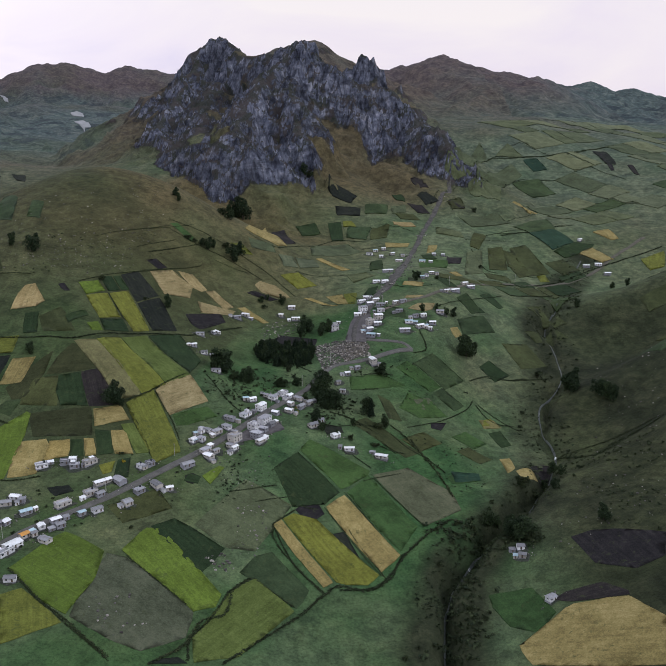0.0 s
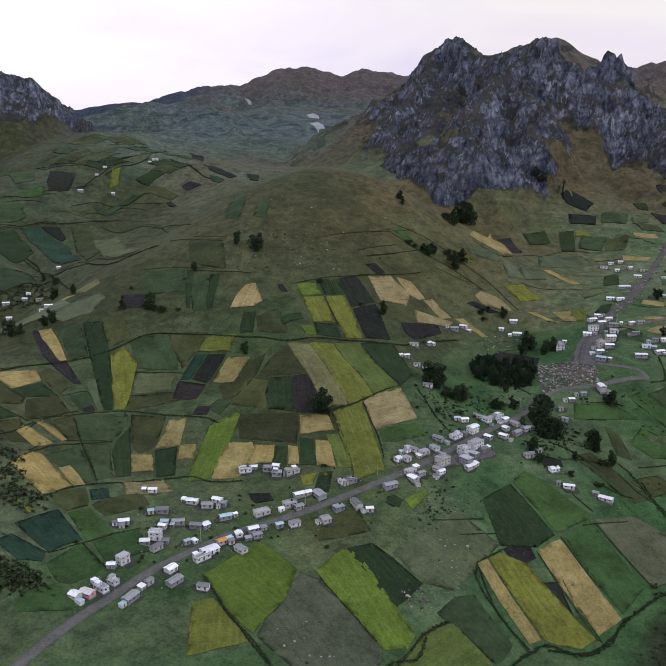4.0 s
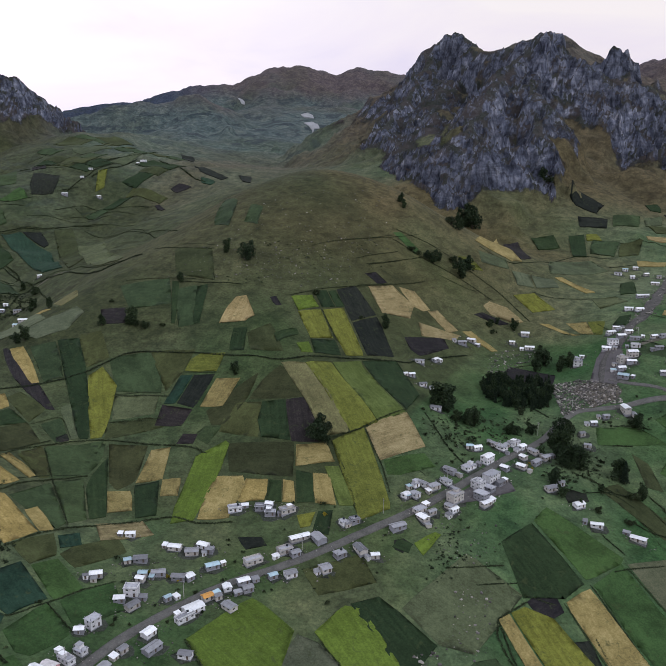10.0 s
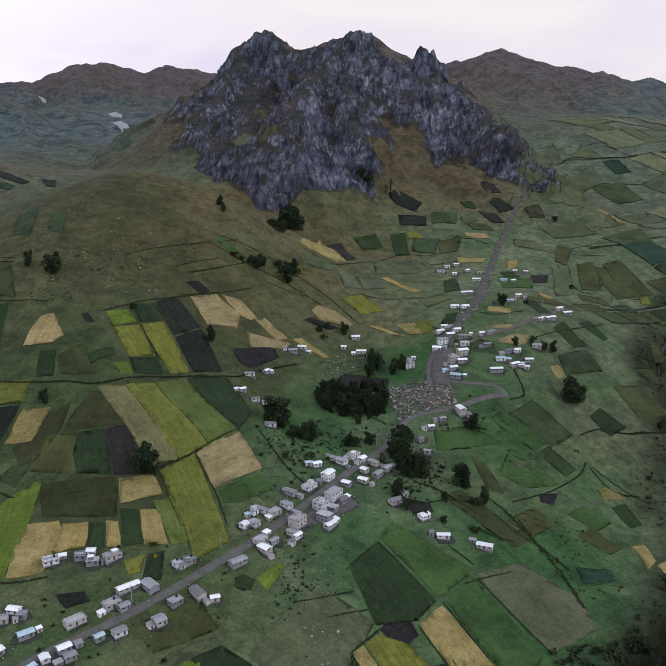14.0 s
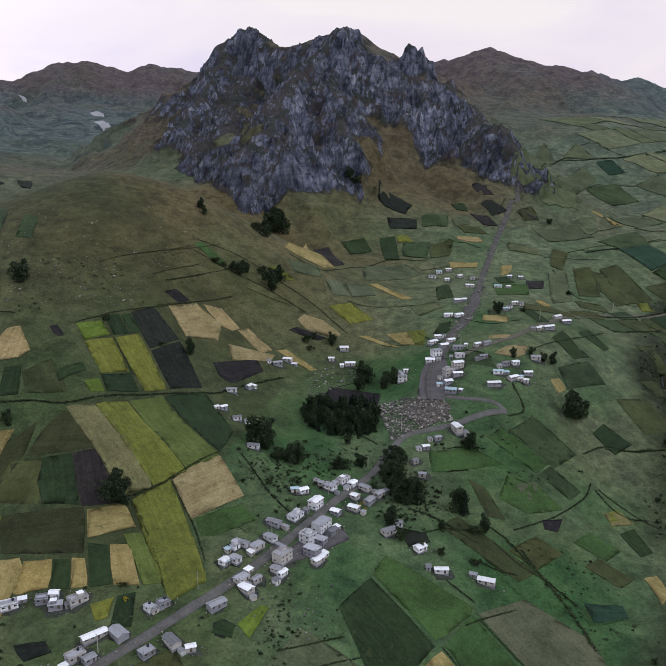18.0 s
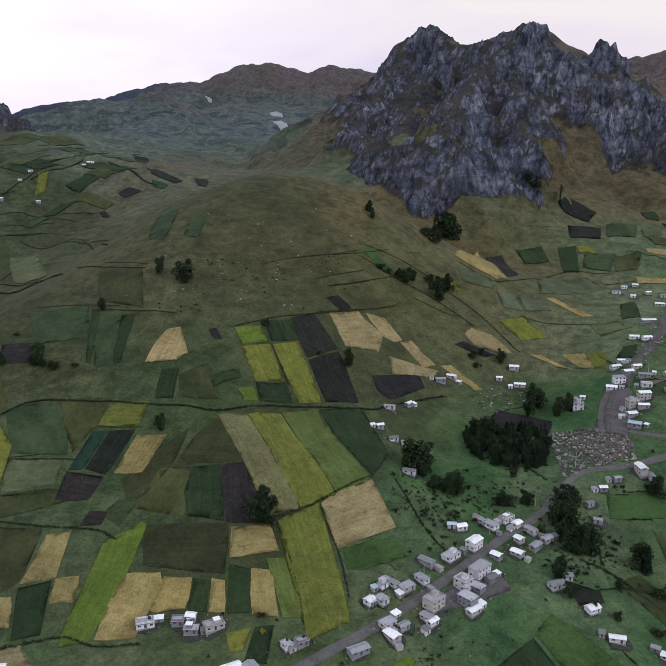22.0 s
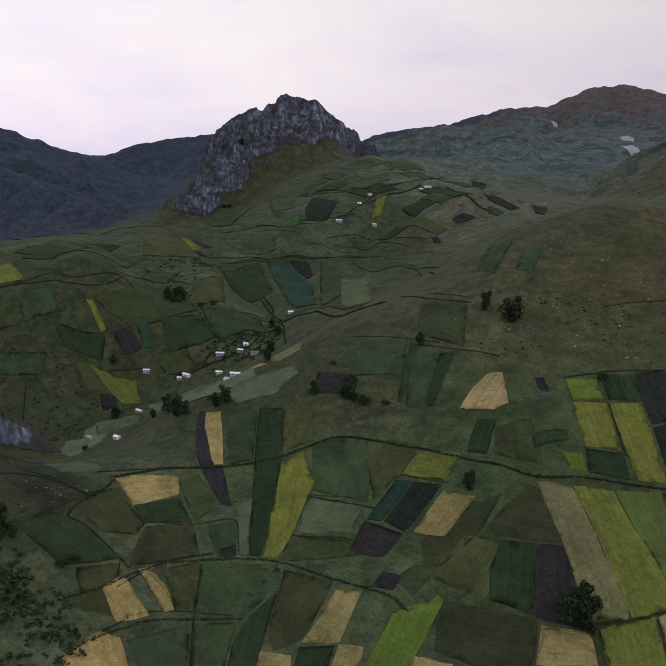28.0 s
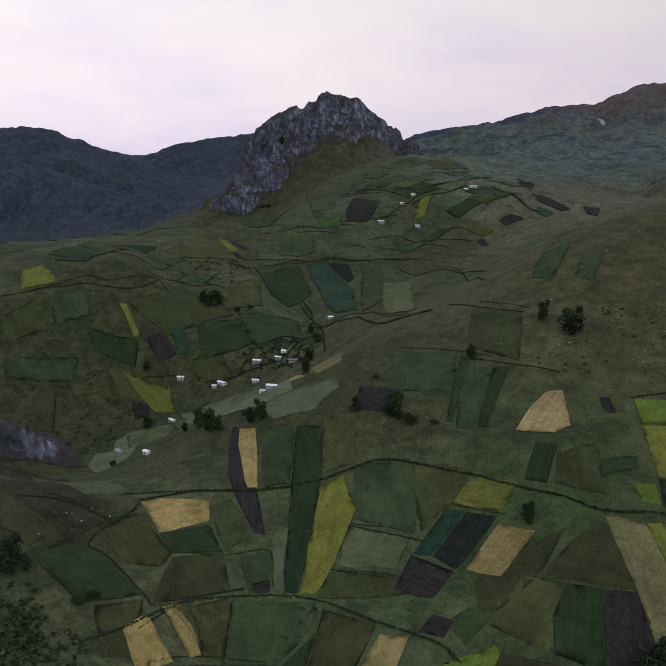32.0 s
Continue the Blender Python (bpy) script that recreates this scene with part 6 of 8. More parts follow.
def shed(x, y, turn):
    """A small lean-to with one sloping sheet for a roof."""
    w, d, low, high = dice.uniform(1.1, 2.0), dice.uniform(1.0, 1.6), dice.uniform(1.6, 1.9), dice.uniform(2.0, 2.3)
    ob = tagged(new("shed"), dice.choice(("small block shed with a rusty sheet roof", "small lean-to shed with a grey sheet roof")), "shed", "village sheds")
    ob.matrix_world = Matrix.Translation((x, y, level(x, y))) @ Matrix.Rotation(radians(turn), 4, "Z")
    v = [(-w, -d, -0.6), (w, -d, -0.6), (w, d, -0.6), (-w, d, -0.6), (-w, -d, low), (w, -d, low), (w, d, high), (-w, d, high)]
    part("wall", v, [(0, 1, 5, 4), (1, 2, 6, 5), (2, 3, 7, 6), (3, 0, 4, 7)], dice.choice((WALL_GREY, WALL_CREAM, WALL_WHITE)), ob)
    e, s = 0.25, (high - low) / (2 * d)
    v = [(-w - e, -d - e, low - s * e), (w + e, -d - e, low - s * e), (w + e, d + e, high + s * e), (-w - e, d + e, high + s * e)]
    v += [(a, b, c + 0.06) for a, b, c in v]
    part("roof", v, [(3, 2, 1, 0), (4, 5, 6, 7), (0, 1, 5, 4), (1, 2, 6, 5), (2, 3, 7, 6), (3, 0, 4, 7)], ROOF[dice.choice("gggtb")], ob)
    v, f = box(-0.4, 0.4, -d - 0.05, -d - 0.01, 0.05, 1.5)
    part("door", v, f, DOOR_PAINT, ob)


house(-192.5, 354.4, 10, 6, 1, "g")
house(-190.3, 368.9, 5, 4, 1, "g")
house(-185.2, 382.9, 7, 6, 1, "t")
house(-179.3, 374.8, 10, 6, 1, "g")
house(-164.5, 376.8, 7, 5, 1, "g")
house(-209.3, 377.5, 7, 6, 2, "f")
house(-212.6, 371.5, 5, 4, 1, "t")
house(-215.1, 342.6, 6, 6, 1, "t")
house(-211.3, 347, 8, 6, 1, "p")
house(-207.9, 353.8, 9, 5, 1, "f")
house(-205.5, 360.9, 6, 5, 1, "f")
house(-226.8, 409.8, 7, 5, 1, "t")
house(-229.9, 405.7, 3, 3, 1, "g")
house(-229, 448.3, 6, 4, 1, "t")
house(-219.4, 427, 4, 4, 1, "b")
house(-214.3, 431.3, 8, 6, 1, "g")
house(-207.5, 420.7, 5, 4, 1, "b")
house(-201, 424.5, 8, 5, 1, "g")
house(-206.6, 416.3, 5, 4, 1, "t")
house(-207.9, 398.3, 6, 5, 1, "t")
house(-205.3, 405.3, 8, 6, 2, "f")
house(-200.6, 396.8, 8, 5, 1, "g")
house(-188.3, 408.4, 4, 3, 1, "b")
house(-202.7, 446.9, 8, 5, 1, "t")
house(-192.7, 446, 8, 6, 1, "g")
house(-189.1, 452.5, 7, 5, 1, "t")
house(-184.5, 449.8, 5, 5, 1, "f")
house(-190.4, 425, 8, 5, 1, "g")
house(-185.8, 427.2, 5, 6, 1, "t")
house(-178.1, 438.4, 8, 5, 1, "b")
house(-159.6, 447.8, 11, 6, 1, "f")
house(-184.9, 486.8, 9, 6, 1, "f")
house(-171.4, 490.4, 6, 5, 1, "f")
house(-166.8, 493.7, 5, 5, 1, "t")
house(-164.1, 487.3, 7, 5, 1, "f")
house(-155.3, 490.9, 10, 6, 1, "f")
house(-141.9, 470.4, 13, 5, 1, "t")
house(-131.9, 472.3, 10, 7, 1, "g")
house(-146.4, 459.5, 9, 6, 1, "f")
house(-140.4, 458.4, 6, 5, 1, "g")
house(-164.7, 425.1, 5, 5, 1, "t")
house(-158.8, 431.7, 7, 5, 1, "t")
house(-154.8, 427.3, 6, 5, 1, "g")
house(-171, 415.7, 6, 5, 1, "o")
house(-166.4, 417.6, 4, 4, 1, "g")
house(-173.9, 405.9, 11, 8, 1, "t")
house(-174.9, 398.6, 11, 5, 1, "f")
house(-158.4, 412.5, 8, 6, 1, "g")
house(-146, 439.3, 5, 4, 1, "b")
house(-138.1, 443.1, 7, 6, 1, "g")
house(-122.5, 451.6, 6, 8, 1, "g")
house(-117.8, 463.4, 7, 6, 1, "f")
house(-108.5, 469.5, 10, 6, 1, "g")
house(-100.1, 467.1, 5, 4, 1, "t")
house(-121.9, 486.5, 4, 6, 1, "f")
house(-116.4, 489.4, 6, 5, 1, "f")
house(-93, 491.5, 10, 6, 1, "g")
house(-93.7, 518.2, 5, 5, 1, "t")
house(-84, 508.4, 8, 6, 1, "f")
house(-81.1, 503, 8, 6, 1, "t")
house(-77.4, 509.4, 6, 4, 1, "g")
house(-88.7, 520.5, 5, 7, 1, "f")
house(-89.8, 529.2, 5, 4, 1, "f")
house(-85.2, 531.6, 5, 4, 1, "g")
house(-79.5, 531.5, 8, 6, 1, "f")
house(-73.6, 538.9, 8, 5, 1, "f")
house(-72.9, 550.8, 9, 5, 1, "g")
house(-62.6, 559.6, 10, 7, 1, "f")
house(-64.6, 582.7, 5, 4, 1, "b")
house(-59.9, 583.4, 6, 5, 1, "t")
house(-52.6, 571.6, 9, 7, 2, "t")
house(-50.3, 593.2, 4, 4, 1, "g")
house(-45.8, 591.5, 9, 6, 1, "f")
house(-38.3, 599.9, 9, 6, 1, "f")
house(-33, 596.9, 6, 5, 1, "t")
house(-41.7, 568, 6, 5, 1, "t")
house(-32, 573.3, 7, 5, 1, "t")
house(-31.5, 584.6, 5, 5, 1, "t")
house(-25.8, 594.1, 8, 5, 1, "g")
house(-23.6, 581.5, 8, 5, 1, "g")
house(-18.1, 589.2, 7, 5, 1, "g")
house(-66.5, 525.7, 10, 8, 2, "f")
house(-68.5, 517.8, 6, 5, 1, "g")
house(-65.8, 516.1, 6, 4, 1, "t")
house(-55.1, 541.6, 8, 8, 2, "f")
house(-48.6, 552.9, 12, 8, 2, "f")
house(-49.1, 542.5, 8, 6, 1, "f")
house(-43.2, 550.4, 7, 5, 1, "g")
house(-52.3, 532.2, 9, 7, 2, "f")
house(-49.4, 528.2, 8, 5, 1, "t")
house(-13.8, 557, 9, 6, 1, "g")
house(-9, 564.7, 6, 5, 1, "g")
house(1.9, 548, 7, 6, 1, "t")
house(11.6, 534.8, 8, 4, 1, "t")
house(4, 626.5, 5, 4, 1, "g")
house(7.8, 613.9, 5, 4, 1, "g")
house(11.8, 642.9, 5, 4, 1, "t")
house(-91.3, 617.8, 8, 5, 1, "g")
house(-113.8, 684.9, 8, 4, 1, "g")
house(-104.1, 700.1, 6, 4, 1, "t")
house(-114.7, 656, 5, 4, 1, "t")
house(-105.2, 648.8, 6, 4, 1, "g")
house(-89.7, 752.1, 8, 5, 1, "g")
house(-82.9, 762.6, 8, 5, 1, "t")
house(-50.5, 780.1, 5, 4, 1, "g")
house(-40.9, 795.9, 8, 6, 1, "t")
house(-36, 774.9, 9, 5, 1, "t")
house(1.9, 736.5, 8, 7, 2, "f")
house(5.2, 749.1, 4, 3, 1, "t")
house(32, 790.4, 6, 4, 1, "g")
house(27.8, 782.8, 9, 5, 1, "t")
house(41, 777.9, 7, 5, 1, "t")
house(35, 771.6, 8, 6, 1, "t")
house(28.3, 759.9, 9, 7, 2, "f")
house(23.4, 752.9, 8, 6, 1, "t")
house(44.7, 763, 9, 5, 1, "g")
house(44.5, 749.8, 8, 5, 1, "f")
house(41.3, 735.3, 9, 7, 2, "t")
house(33.7, 726.9, 8, 7, 2, "f")
house(32.7, 717, 7, 6, 1, "t")
house(40.2, 724.9, 8, 5, 1, "g")
house(33.9, 706.3, 9, 7, 1, "b")
house(58.9, 762.7, 6, 4, 1, "g")
house(65.9, 764, 8, 5, 1, "g")
house(61.1, 745, 7, 4, 1, "g")
house(75.5, 735.3, 6, 4, 1, "g")
house(82.7, 737.2, 6, 5, 1, "t")
house(68.6, 724.8, 8, 5, 1, "b")
house(78.4, 720.1, 9, 5, 1, "t")
house(63.8, 712, 11, 5, 1, "t")
house(90.3, 727.7, 7, 4, 1, "t")
house(87.2, 718.7, 4, 4, 1, "t")
house(99.6, 748.2, 8, 6, 1, "g")
house(136.1, 841, 9, 5, 1, "t")
house(141.2, 831.5, 9, 5, 1, "g")
house(121, 805, 11, 5, 1, "g")
house(111.1, 796.2, 4, 3, 1, "t")
house(119.7, 975.2, 5, 4, 1, "t")
house(130.9, 974.9, 5, 4, 1, "t")
house(101.9, 934.9, 8, 5, 1, "b")
house(111.5, 935.3, 5, 4, 1, "t")
house(96.6, 844, 5, 4, 1, "g")
house(103.6, 859.1, 6, 4, 1, "t")
house(91.6, 835.2, 5, 4, 1, "b")
house(109, 859.4, 5, 4, 1, "g")
house(57.9, 865.3, 13, 5, 1, "g")
house(43.9, 827.8, 8, 5, 1, "g")
house(52.3, 824, 8, 5, 1, "t")
house(42.7, 962.8, 8, 5, 1, "g")
house(50.4, 979.9, 6, 4, 1, "b")
house(60.8, 987.6, 6, 4, 1, "t")
house(55.9, 955.8, 5, 4, 1, "t")
house(70.2, 970.2, 6, 4, 1, "g")
house(75.2, 932.5, 9, 5, 1, "g")
house(82, 965.4, 5, 4, 1, "g")
house(33.4, 662.8, 10, 6, 2, "t")
house(38.7, 659.7, 7, 4, 1, "g")
house(20.1, 653.6, 5, 4, 1, "g")
house(33.9, 533.6, 10, 5, 1, "t")
house(109.7, 435.7, 5, 5, 1, "g")
house(109.2, 427.5, 5, 4, 1, "g")
house(114.7, 385, 6, 5, 1, "g")
house(302.8, 975.7, 9, 5, 1, "t")
house(318.5, 980.9, 9, 5, 1, "t")
house(323.2, 958.8, 9, 5, 1, "t")
house(312.9, 1043, 6, 4, 1, "t")
house(-590.5, 800.8, 9, 5, 1, "t")
house(-571, 808, 7, 4, 1, "t")
house(-549.4, 803.8, 9, 5, 1, "g")
house(-572.4, 817, 5, 4, 1, "t")
house(-573.2, 781.2, 7, 4, 1, "t")
house(-435.6, 656.2, 8, 4, 1, "t")
house(-605.8, 771.2, 10, 5, 1, "t")
house(-609.9, 766.2, 5, 4, 1, "t")
house(-644.1, 756.7, 7, 5, 1, "g")
house(-606.2, 713.4, 8, 4, 1, "t")
house(-484.3, 591.6, 5, 4, 1, "t")
house(-517.4, 594.6, 6, 4, 1, "g")
house(-595.5, 912.1, 6, 4, 1, "t")
house(-735.6, 1192.7, 10, 5, 1, "t")
house(-692, 1215.6, 7, 4, 1, "t")
house(-682.8, 1344.7, 12, 5, 1, "t")
house(-684.8, 1328.9, 6, 4, 1, "t")
house(-732.2, 1263.9, 7, 4, 1, "g")
house(-732, 1237.1, 6, 4, 1, "t")


def utility_pole(x, y, turn):
    z = level(x, y)
    pole = tagged(new("utility_pole"), "slender grey concrete utility pole by the road", "utility pole", "poles along the road")
    pole.matrix_world = Matrix.Translation((x, y, z)) @ Matrix.Rotation(radians(turn), 4, "Z")
    v = [(r * math.cos(k * math.pi / 4), r * math.sin(k * math.pi / 4), h) for h, r in ((-0.5, 0.17), (9, 0.1)) for k in range(8)]
    f = [(k, (k + 1) % 8, 8 + (k + 1) % 8, 8 + k) for k in range(8)] + [tuple(range(8, 16))]
    part("post", v, f, POLE_PAINT, pole)
    v, f = box(-0.9, 0.9, -0.06, 0.06, 8.3, 8.42)
    part("crossarm", v, f, BARK, pole)
    for k in (-0.8, 0, 0.8):
        v, f = box(k - 0.05, k + 0.05, -0.05, 0.05, 8.42, 8.62)
        part("insulator", v, f, FRAME_PAINT, pole)


for px, py in ((-207, 352), (-182, 413), (-138, 463), (-103, 501), (-73, 541), (-46, 585), (-24, 618), (-2, 664), (47, 765), (118, 824), (205, 915)):
    utility_pole(px, py, nearest_road(px, py)[1] + 90)


# ---- plants ----
def leaf_cloud(count, spread, size, rng):
    """Many small bent leaf sprays: points come from spread(), each a folded quad."""
    verts, faces = [], []
    for _ in range(count):
        c, s = spread(), size * rng.uniform(0.6, 1.4)
        a = Vector((rng.gauss(0, 1), rng.gauss(0, 1), rng.gauss(0, 0.7))).normalized()
        b = a.orthogonal().normalized()
        b.rotate(Matrix.Rotation(rng.uniform(0, 6.28), 3, a))
        n = a.cross(b)
        k = len(verts)
        verts += [c - a * s, c + b * s * 0.7 + n * s * 0.25, c + a * s, c - b * s * 0.7 + n * s * 0.25]
        faces += [(k, k + 1, k + 2), (k, k + 2, k + 3)]
    return verts, faces


def tapered(path, r0, r1, sides=6):
    verts, faces = [], []
    n = len(path)
    for i, p in enumerate(path):
        r = r0 + (r1 - r0) * i / (n - 1)
        for k in range(sides):
            verts.append((p[0] + r * math.cos(6.2832 * k / sides), p[1] + r * math.sin(6.2832 * k / sides), p[2]))
    for i in range(n - 1):
        for k in range(sides):
            a, b = i * sides + k, i * sides + (k + 1) % sides
            faces.append((a, b, b + sides, a + sides))
    return verts, faces


def broad_tree(seed):
    rng = random.Random(seed)
    lobes = [(Vector((rng.gauss(0, 1.3), rng.gauss(0, 1.3), h)), (2.3 - abs(h - 4.2) * 0.2) * rng.uniform(0.8, 1.15)) for h in (1.6, 2.2, 2.9, 3.4, 4.0, 4.6, 5.2, 5.8, 6.6, 7.4, 8.3)]
    limbs = [tapered([(0, 0, -0.4), (rng.gauss(0, 0.1), rng.gauss(0, 0.1), 1.6), (0.1, 0.1, 3.4), (0.1, 0, 6.5)], 0.32, 0.09)]
    for c, r in lobes[:5]:
        limbs.append(tapered([(0.05, 0.05, 1.8 + rng.random()), tuple(c * 0.55 + Vector((0, 0, 1.2))), tuple(c)], 0.13, 0.04, 5))

    def spread():
        c, r = rng.choice(lobes)
        d = Vector((rng.gauss(0, 1), rng.gauss(0, 1), rng.gauss(0, 1))).normalized()
        return c + d * r * rng.uniform(0.55, 1.08)

    return joined(*limbs), leaf_cloud(1300, spread, 0.42, rng), LEAF_BROAD, "dark green bushy broadleaf tree"


def pine_tree(seed):
    rng = random.Random(seed)

    def spread():
        h = rng.uniform(0, 1) ** 1.25
        tier = 0.72 + 0.28 * math.cos(h * 44)
        r = 2.5 * (1 - h) ** 0.85 * tier * math.sqrt(rng.uniform(0.12, 1)) + 0.12
        a = rng.uniform(0, 6.2832)
        return Vector((r * math.cos(a), r * math.sin(a), 1.0 + 9.0 * h - 0.25 * r))

    return tapered([(0, 0, -0.4), (0, 0, 4), (0, 0, 9.6)], 0.26, 0.05), leaf_cloud(1000, spread, 0.40, rng), LEAF_PINE, "tall dark conical pine tree"


def shrub_plant(seed):
    rng = random.Random(seed)
    lobes = [(Vector((rng.gauss(0, 2.6), rng.gauss(0, 2.6), rng.uniform(2, 6.5))), rng.uniform(2.0, 3.2)) for _ in range(7)]

    def spread():
        c, r = rng.choice(lobes)
        d = Vector((rng.gauss(0, 1), rng.gauss(0, 1), rng.gauss(0, 1))).normalized()
        q = c + d * r * rng.uniform(0.5, 1.05)
        return Vector((q.x, q.y, max(q.z, 0.2)))

    limbs = [tapered([(0, 0, -0.6), tuple(c * 0.5), tuple(c)], 0.2, 0.06, 5) for c, r in lobes[:4]]
    return joined(*limbs), leaf_cloud(520, spread, 0.75, rng), LEAF_HEDGE, "low dense dark green shrub"


PLANTS = {}


def tree(x, y, tall, form, golden=False):
    variant = (form, golden, dice.randrange({"b": 5, "p": 3, "s": 4}[form]))
    size = tall / 10.0
    m = Matrix.Translation((x, y, level(x, y) - 0.1)) @ Matrix.Rotation(dice.uniform(0, 6.28), 4, "Z")
    girth = dice.uniform(0.8, 1.1)
    m = m @ Matrix.Diagonal((size * girth, size * girth, size, 1))
    if variant not in PLANTS:
        wood, leaves, paint, words = {"b": broad_tree, "p": pine_tree, "s": shrub_plant}[form](variant[2] * 17 + 5)
        name, kind_word = ("shrub", "shrub") if form == "s" else ("tree", "tree")
        if golden:
            paint, words = LEAF_GOLD, "yellow-flowering broom shrub beside a house"
        ob = tagged(new(name), words, kind_word, "shrubs" if form == "s" else "trees")
        part("stem" if form == "s" else "trunk", *wood, BARK, ob)
        part("crown", *leaves, paint, ob)
        ob.matrix_basis = m
        PLANTS[variant] = ob
    else:
        first = PLANTS[variant]
        m = m @ Matrix.Diagonal((1 / first.scale.x, 1 / first.scale.y, 1 / first.scale.z, 1))
        copy_thing(first, m)


tree(-285, 728.6, 12.7, "b")
tree(-264.5, 721.6, 16.8, "b")
tree(-126.6, 832.1, 13.7, "b")
tree(-132.9, 831.8, 8.9, "b")
tree(-122.2, 838.9, 9, "b")
tree(-168.9, 893.8, 10.5, "b")
tree(-164.6, 885.3, 8.6, "b")
tree(-109.8, 848.1, 9.1, "s")
tree(-102.5, 834.4, 17, "b")
tree(-97.1, 848.3, 15.6, "b")
tree(-101.9, 848.7, 9.9, "b")
tree(-324.2, 635, 15, "b")
tree(-313.6, 633.4, 7.4, "s")
tree(-300.8, 636.9, 4, "s")
tree(-145, 707.4, 12.4, "b")
tree(-229.3, 600.7, 7.4, "b")
tree(-88.6, 624.5, 19.5, "b")
tree(-93.4, 625.4, 13.4, "b")
tree(-85.2, 635.9, 13.6, "b")
tree(-65.2, 612.4, 13.1, "b")
tree(-69.8, 613.2, 9, "b")
tree(-76.5, 612.6, 8.4, "b")
tree(-36.7, 646.7, 6.9, "s")
tree(-112.7, 1033.8, 30.4, "b")
tree(-123, 1039, 20.4, "b")
tree(-23.2, 743.8, 14.3, "b")
tree(-27, 756.9, 12.7, "b")
tree(-8.9, 736.8, 10.6, "b")
tree(-11.8, 729.2, 9.9, "b")
tree(-29.2, 734.4, 12.9, "b")
tree(-4.2, 737.1, 12.9, "b")
tree(-70.6, 795, 7.7, "b")
tree(-65.1, 800.8, 6.2, "b")
tree(-50.5, 800.9, 10.1, "b")
tree(-309.9, 689.5, 7.2, "b")
tree(-140.5, 830.1, 5.7, "s")
tree(-146.3, 828.7, 5.6, "s")
tree(-199.6, 701.9, 6.2, "s")
tree(-156.1, 561.7, 12.4, "b")
tree(-159.4, 558.5, 8.4, "s")
tree(-151.6, 560.9, 7.3, "s")
tree(28.8, 584.1, 14.6, "p")
tree(117.4, 698.1, 20.1, "b")
tree(113.5, 699.9, 13.4, "b")
tree(123, 703.2, 13.5, "b")
tree(38, 572.7, 10.6, "b")
tree(34.2, 570.6, 7.2, "s")
tree(-3.4, 588.5, 16, "b")
tree(2.3, 586.2, 14.5, "b")
tree(-7.2, 606.3, 15, "b")
tree(-10.6, 609.9, 11.6, "b")
tree(-5.2, 622.8, 12.9, "b")
tree(-13.1, 563.2, 9.3, "b")
tree(-11.5, 570, 8, "b")
tree(40.8, 646.8, 12, "b")
tree(37.6, 648.8, 7.1, "s")
tree(30, 545.9, 5, "s")
tree(12.5, 548.3, 4.5, "s")
tree(-113.9, 909.3, 17.3, "b")
tree(-121, 1032.5, 13.7, "b")
tree(-122.2, 916.1, 10.3, "s")
tree(83.5, 830.5, 9.3, "b")
tree(88.1, 837.1, 7.3, "b")
tree(105.8, 748.3, 7.7, "b")
tree(112.1, 748.9, 9.7, "b")
tree(97.2, 751.7, 7.1, "b")
tree(107.5, 838.7, 4.4, "s")
tree(82.2, 745.1, 8.3, "b")
tree(84.2, 824.3, 6.4, "b")
tree(-38, 613.6, 7.6, "b")
tree(-27.5, 617.6, 7.6, "b")
tree(-43.4, 612.6, 6.6, "b")
tree(-77.6, 614.2, 6.6, "s")
tree(-65.6, 616.7, 11.2, "b")
tree(-70.5, 617.3, 7.6, "b")
tree(-40.2, 1149.9, 17.5, "b")
tree(-33.7, 1155, 14.5, "s")
tree(169.1, 938.7, 5.1, "s")
tree(-162.8, 699.9, 3.5, "s")
tree(-51.6, 798.8, 7.5, "b")
tree(-67.7, 787.5, 4.7, "s")
tree(216.8, 642.7, 13.5, "b")
tree(220.9, 634, 16.4, "b")
tree(224.1, 628.2, 13.3, "b")
tree(201.8, 663.2, 21.5, "b")
tree(200.1, 670.4, 15.5, "b")
tree(115.2, 444.1, 13.6, "b")
tree(110.2, 449.8, 13.2, "b")
tree(107.4, 460, 11.2, "b")
tree(98.9, 476.2, 11.5, "b")
tree(104.9, 478.6, 8.7, "b")
tree(118.1, 440.5, 8.1, "s")
tree(181.3, 699.4, 6.4, "s")
tree(158.3, 440.1, 11, "b")
tree(249.8, 825.2, 10.3, "b")
tree(327.7, 903.7, 10.3, "b")
tree(313, 909.3, 8.3, "b")
tree(192, 1134, 7.3, "s")
tree(157.3, 547.5, 9.8, "b")
tree(156.9, 524.9, 8.2, "b")
tree(129.5, 519.1, 8, "s")
tree(138.6, 518.9, 8.1, "s")
tree(126.5, 519.2, 6.8, "b")
tree(-432.8, 597.7, 16.3, "b")
tree(-461.2, 616.2, 11.2, "b")
tree(-421.9, 596.2, 10.3, "b")
tree(-371.1, 436.6, 13.4, "b")
tree(-368.1, 431.2, 11.4, "b")
tree(-367, 439.6, 7.6, "b")
tree(-348, 631, 9.7, "b")
tree(-322.1, 633.5, 10.4, "b")
tree(-328.4, 634.6, 7.1, "b")
tree(-312.6, 632.4, 6.5, "b")
tree(-419.7, 671.4, 10.1, "b")
tree(-611, 692.2, 13.4, "b")
tree(-685.4, 835.8, 17.5, "b")
tree(-694.9, 833.2, 13.2, "b")
tree(-685.1, 844.2, 13.2, "b")
tree(-355.2, 659.4, 4.1, "s")
tree(-308.1, 686.9, 5.5, "b")
tree(-230.3, 604.6, 7.4, "b")
tree(-493.9, 573.2, 3.9, "s")
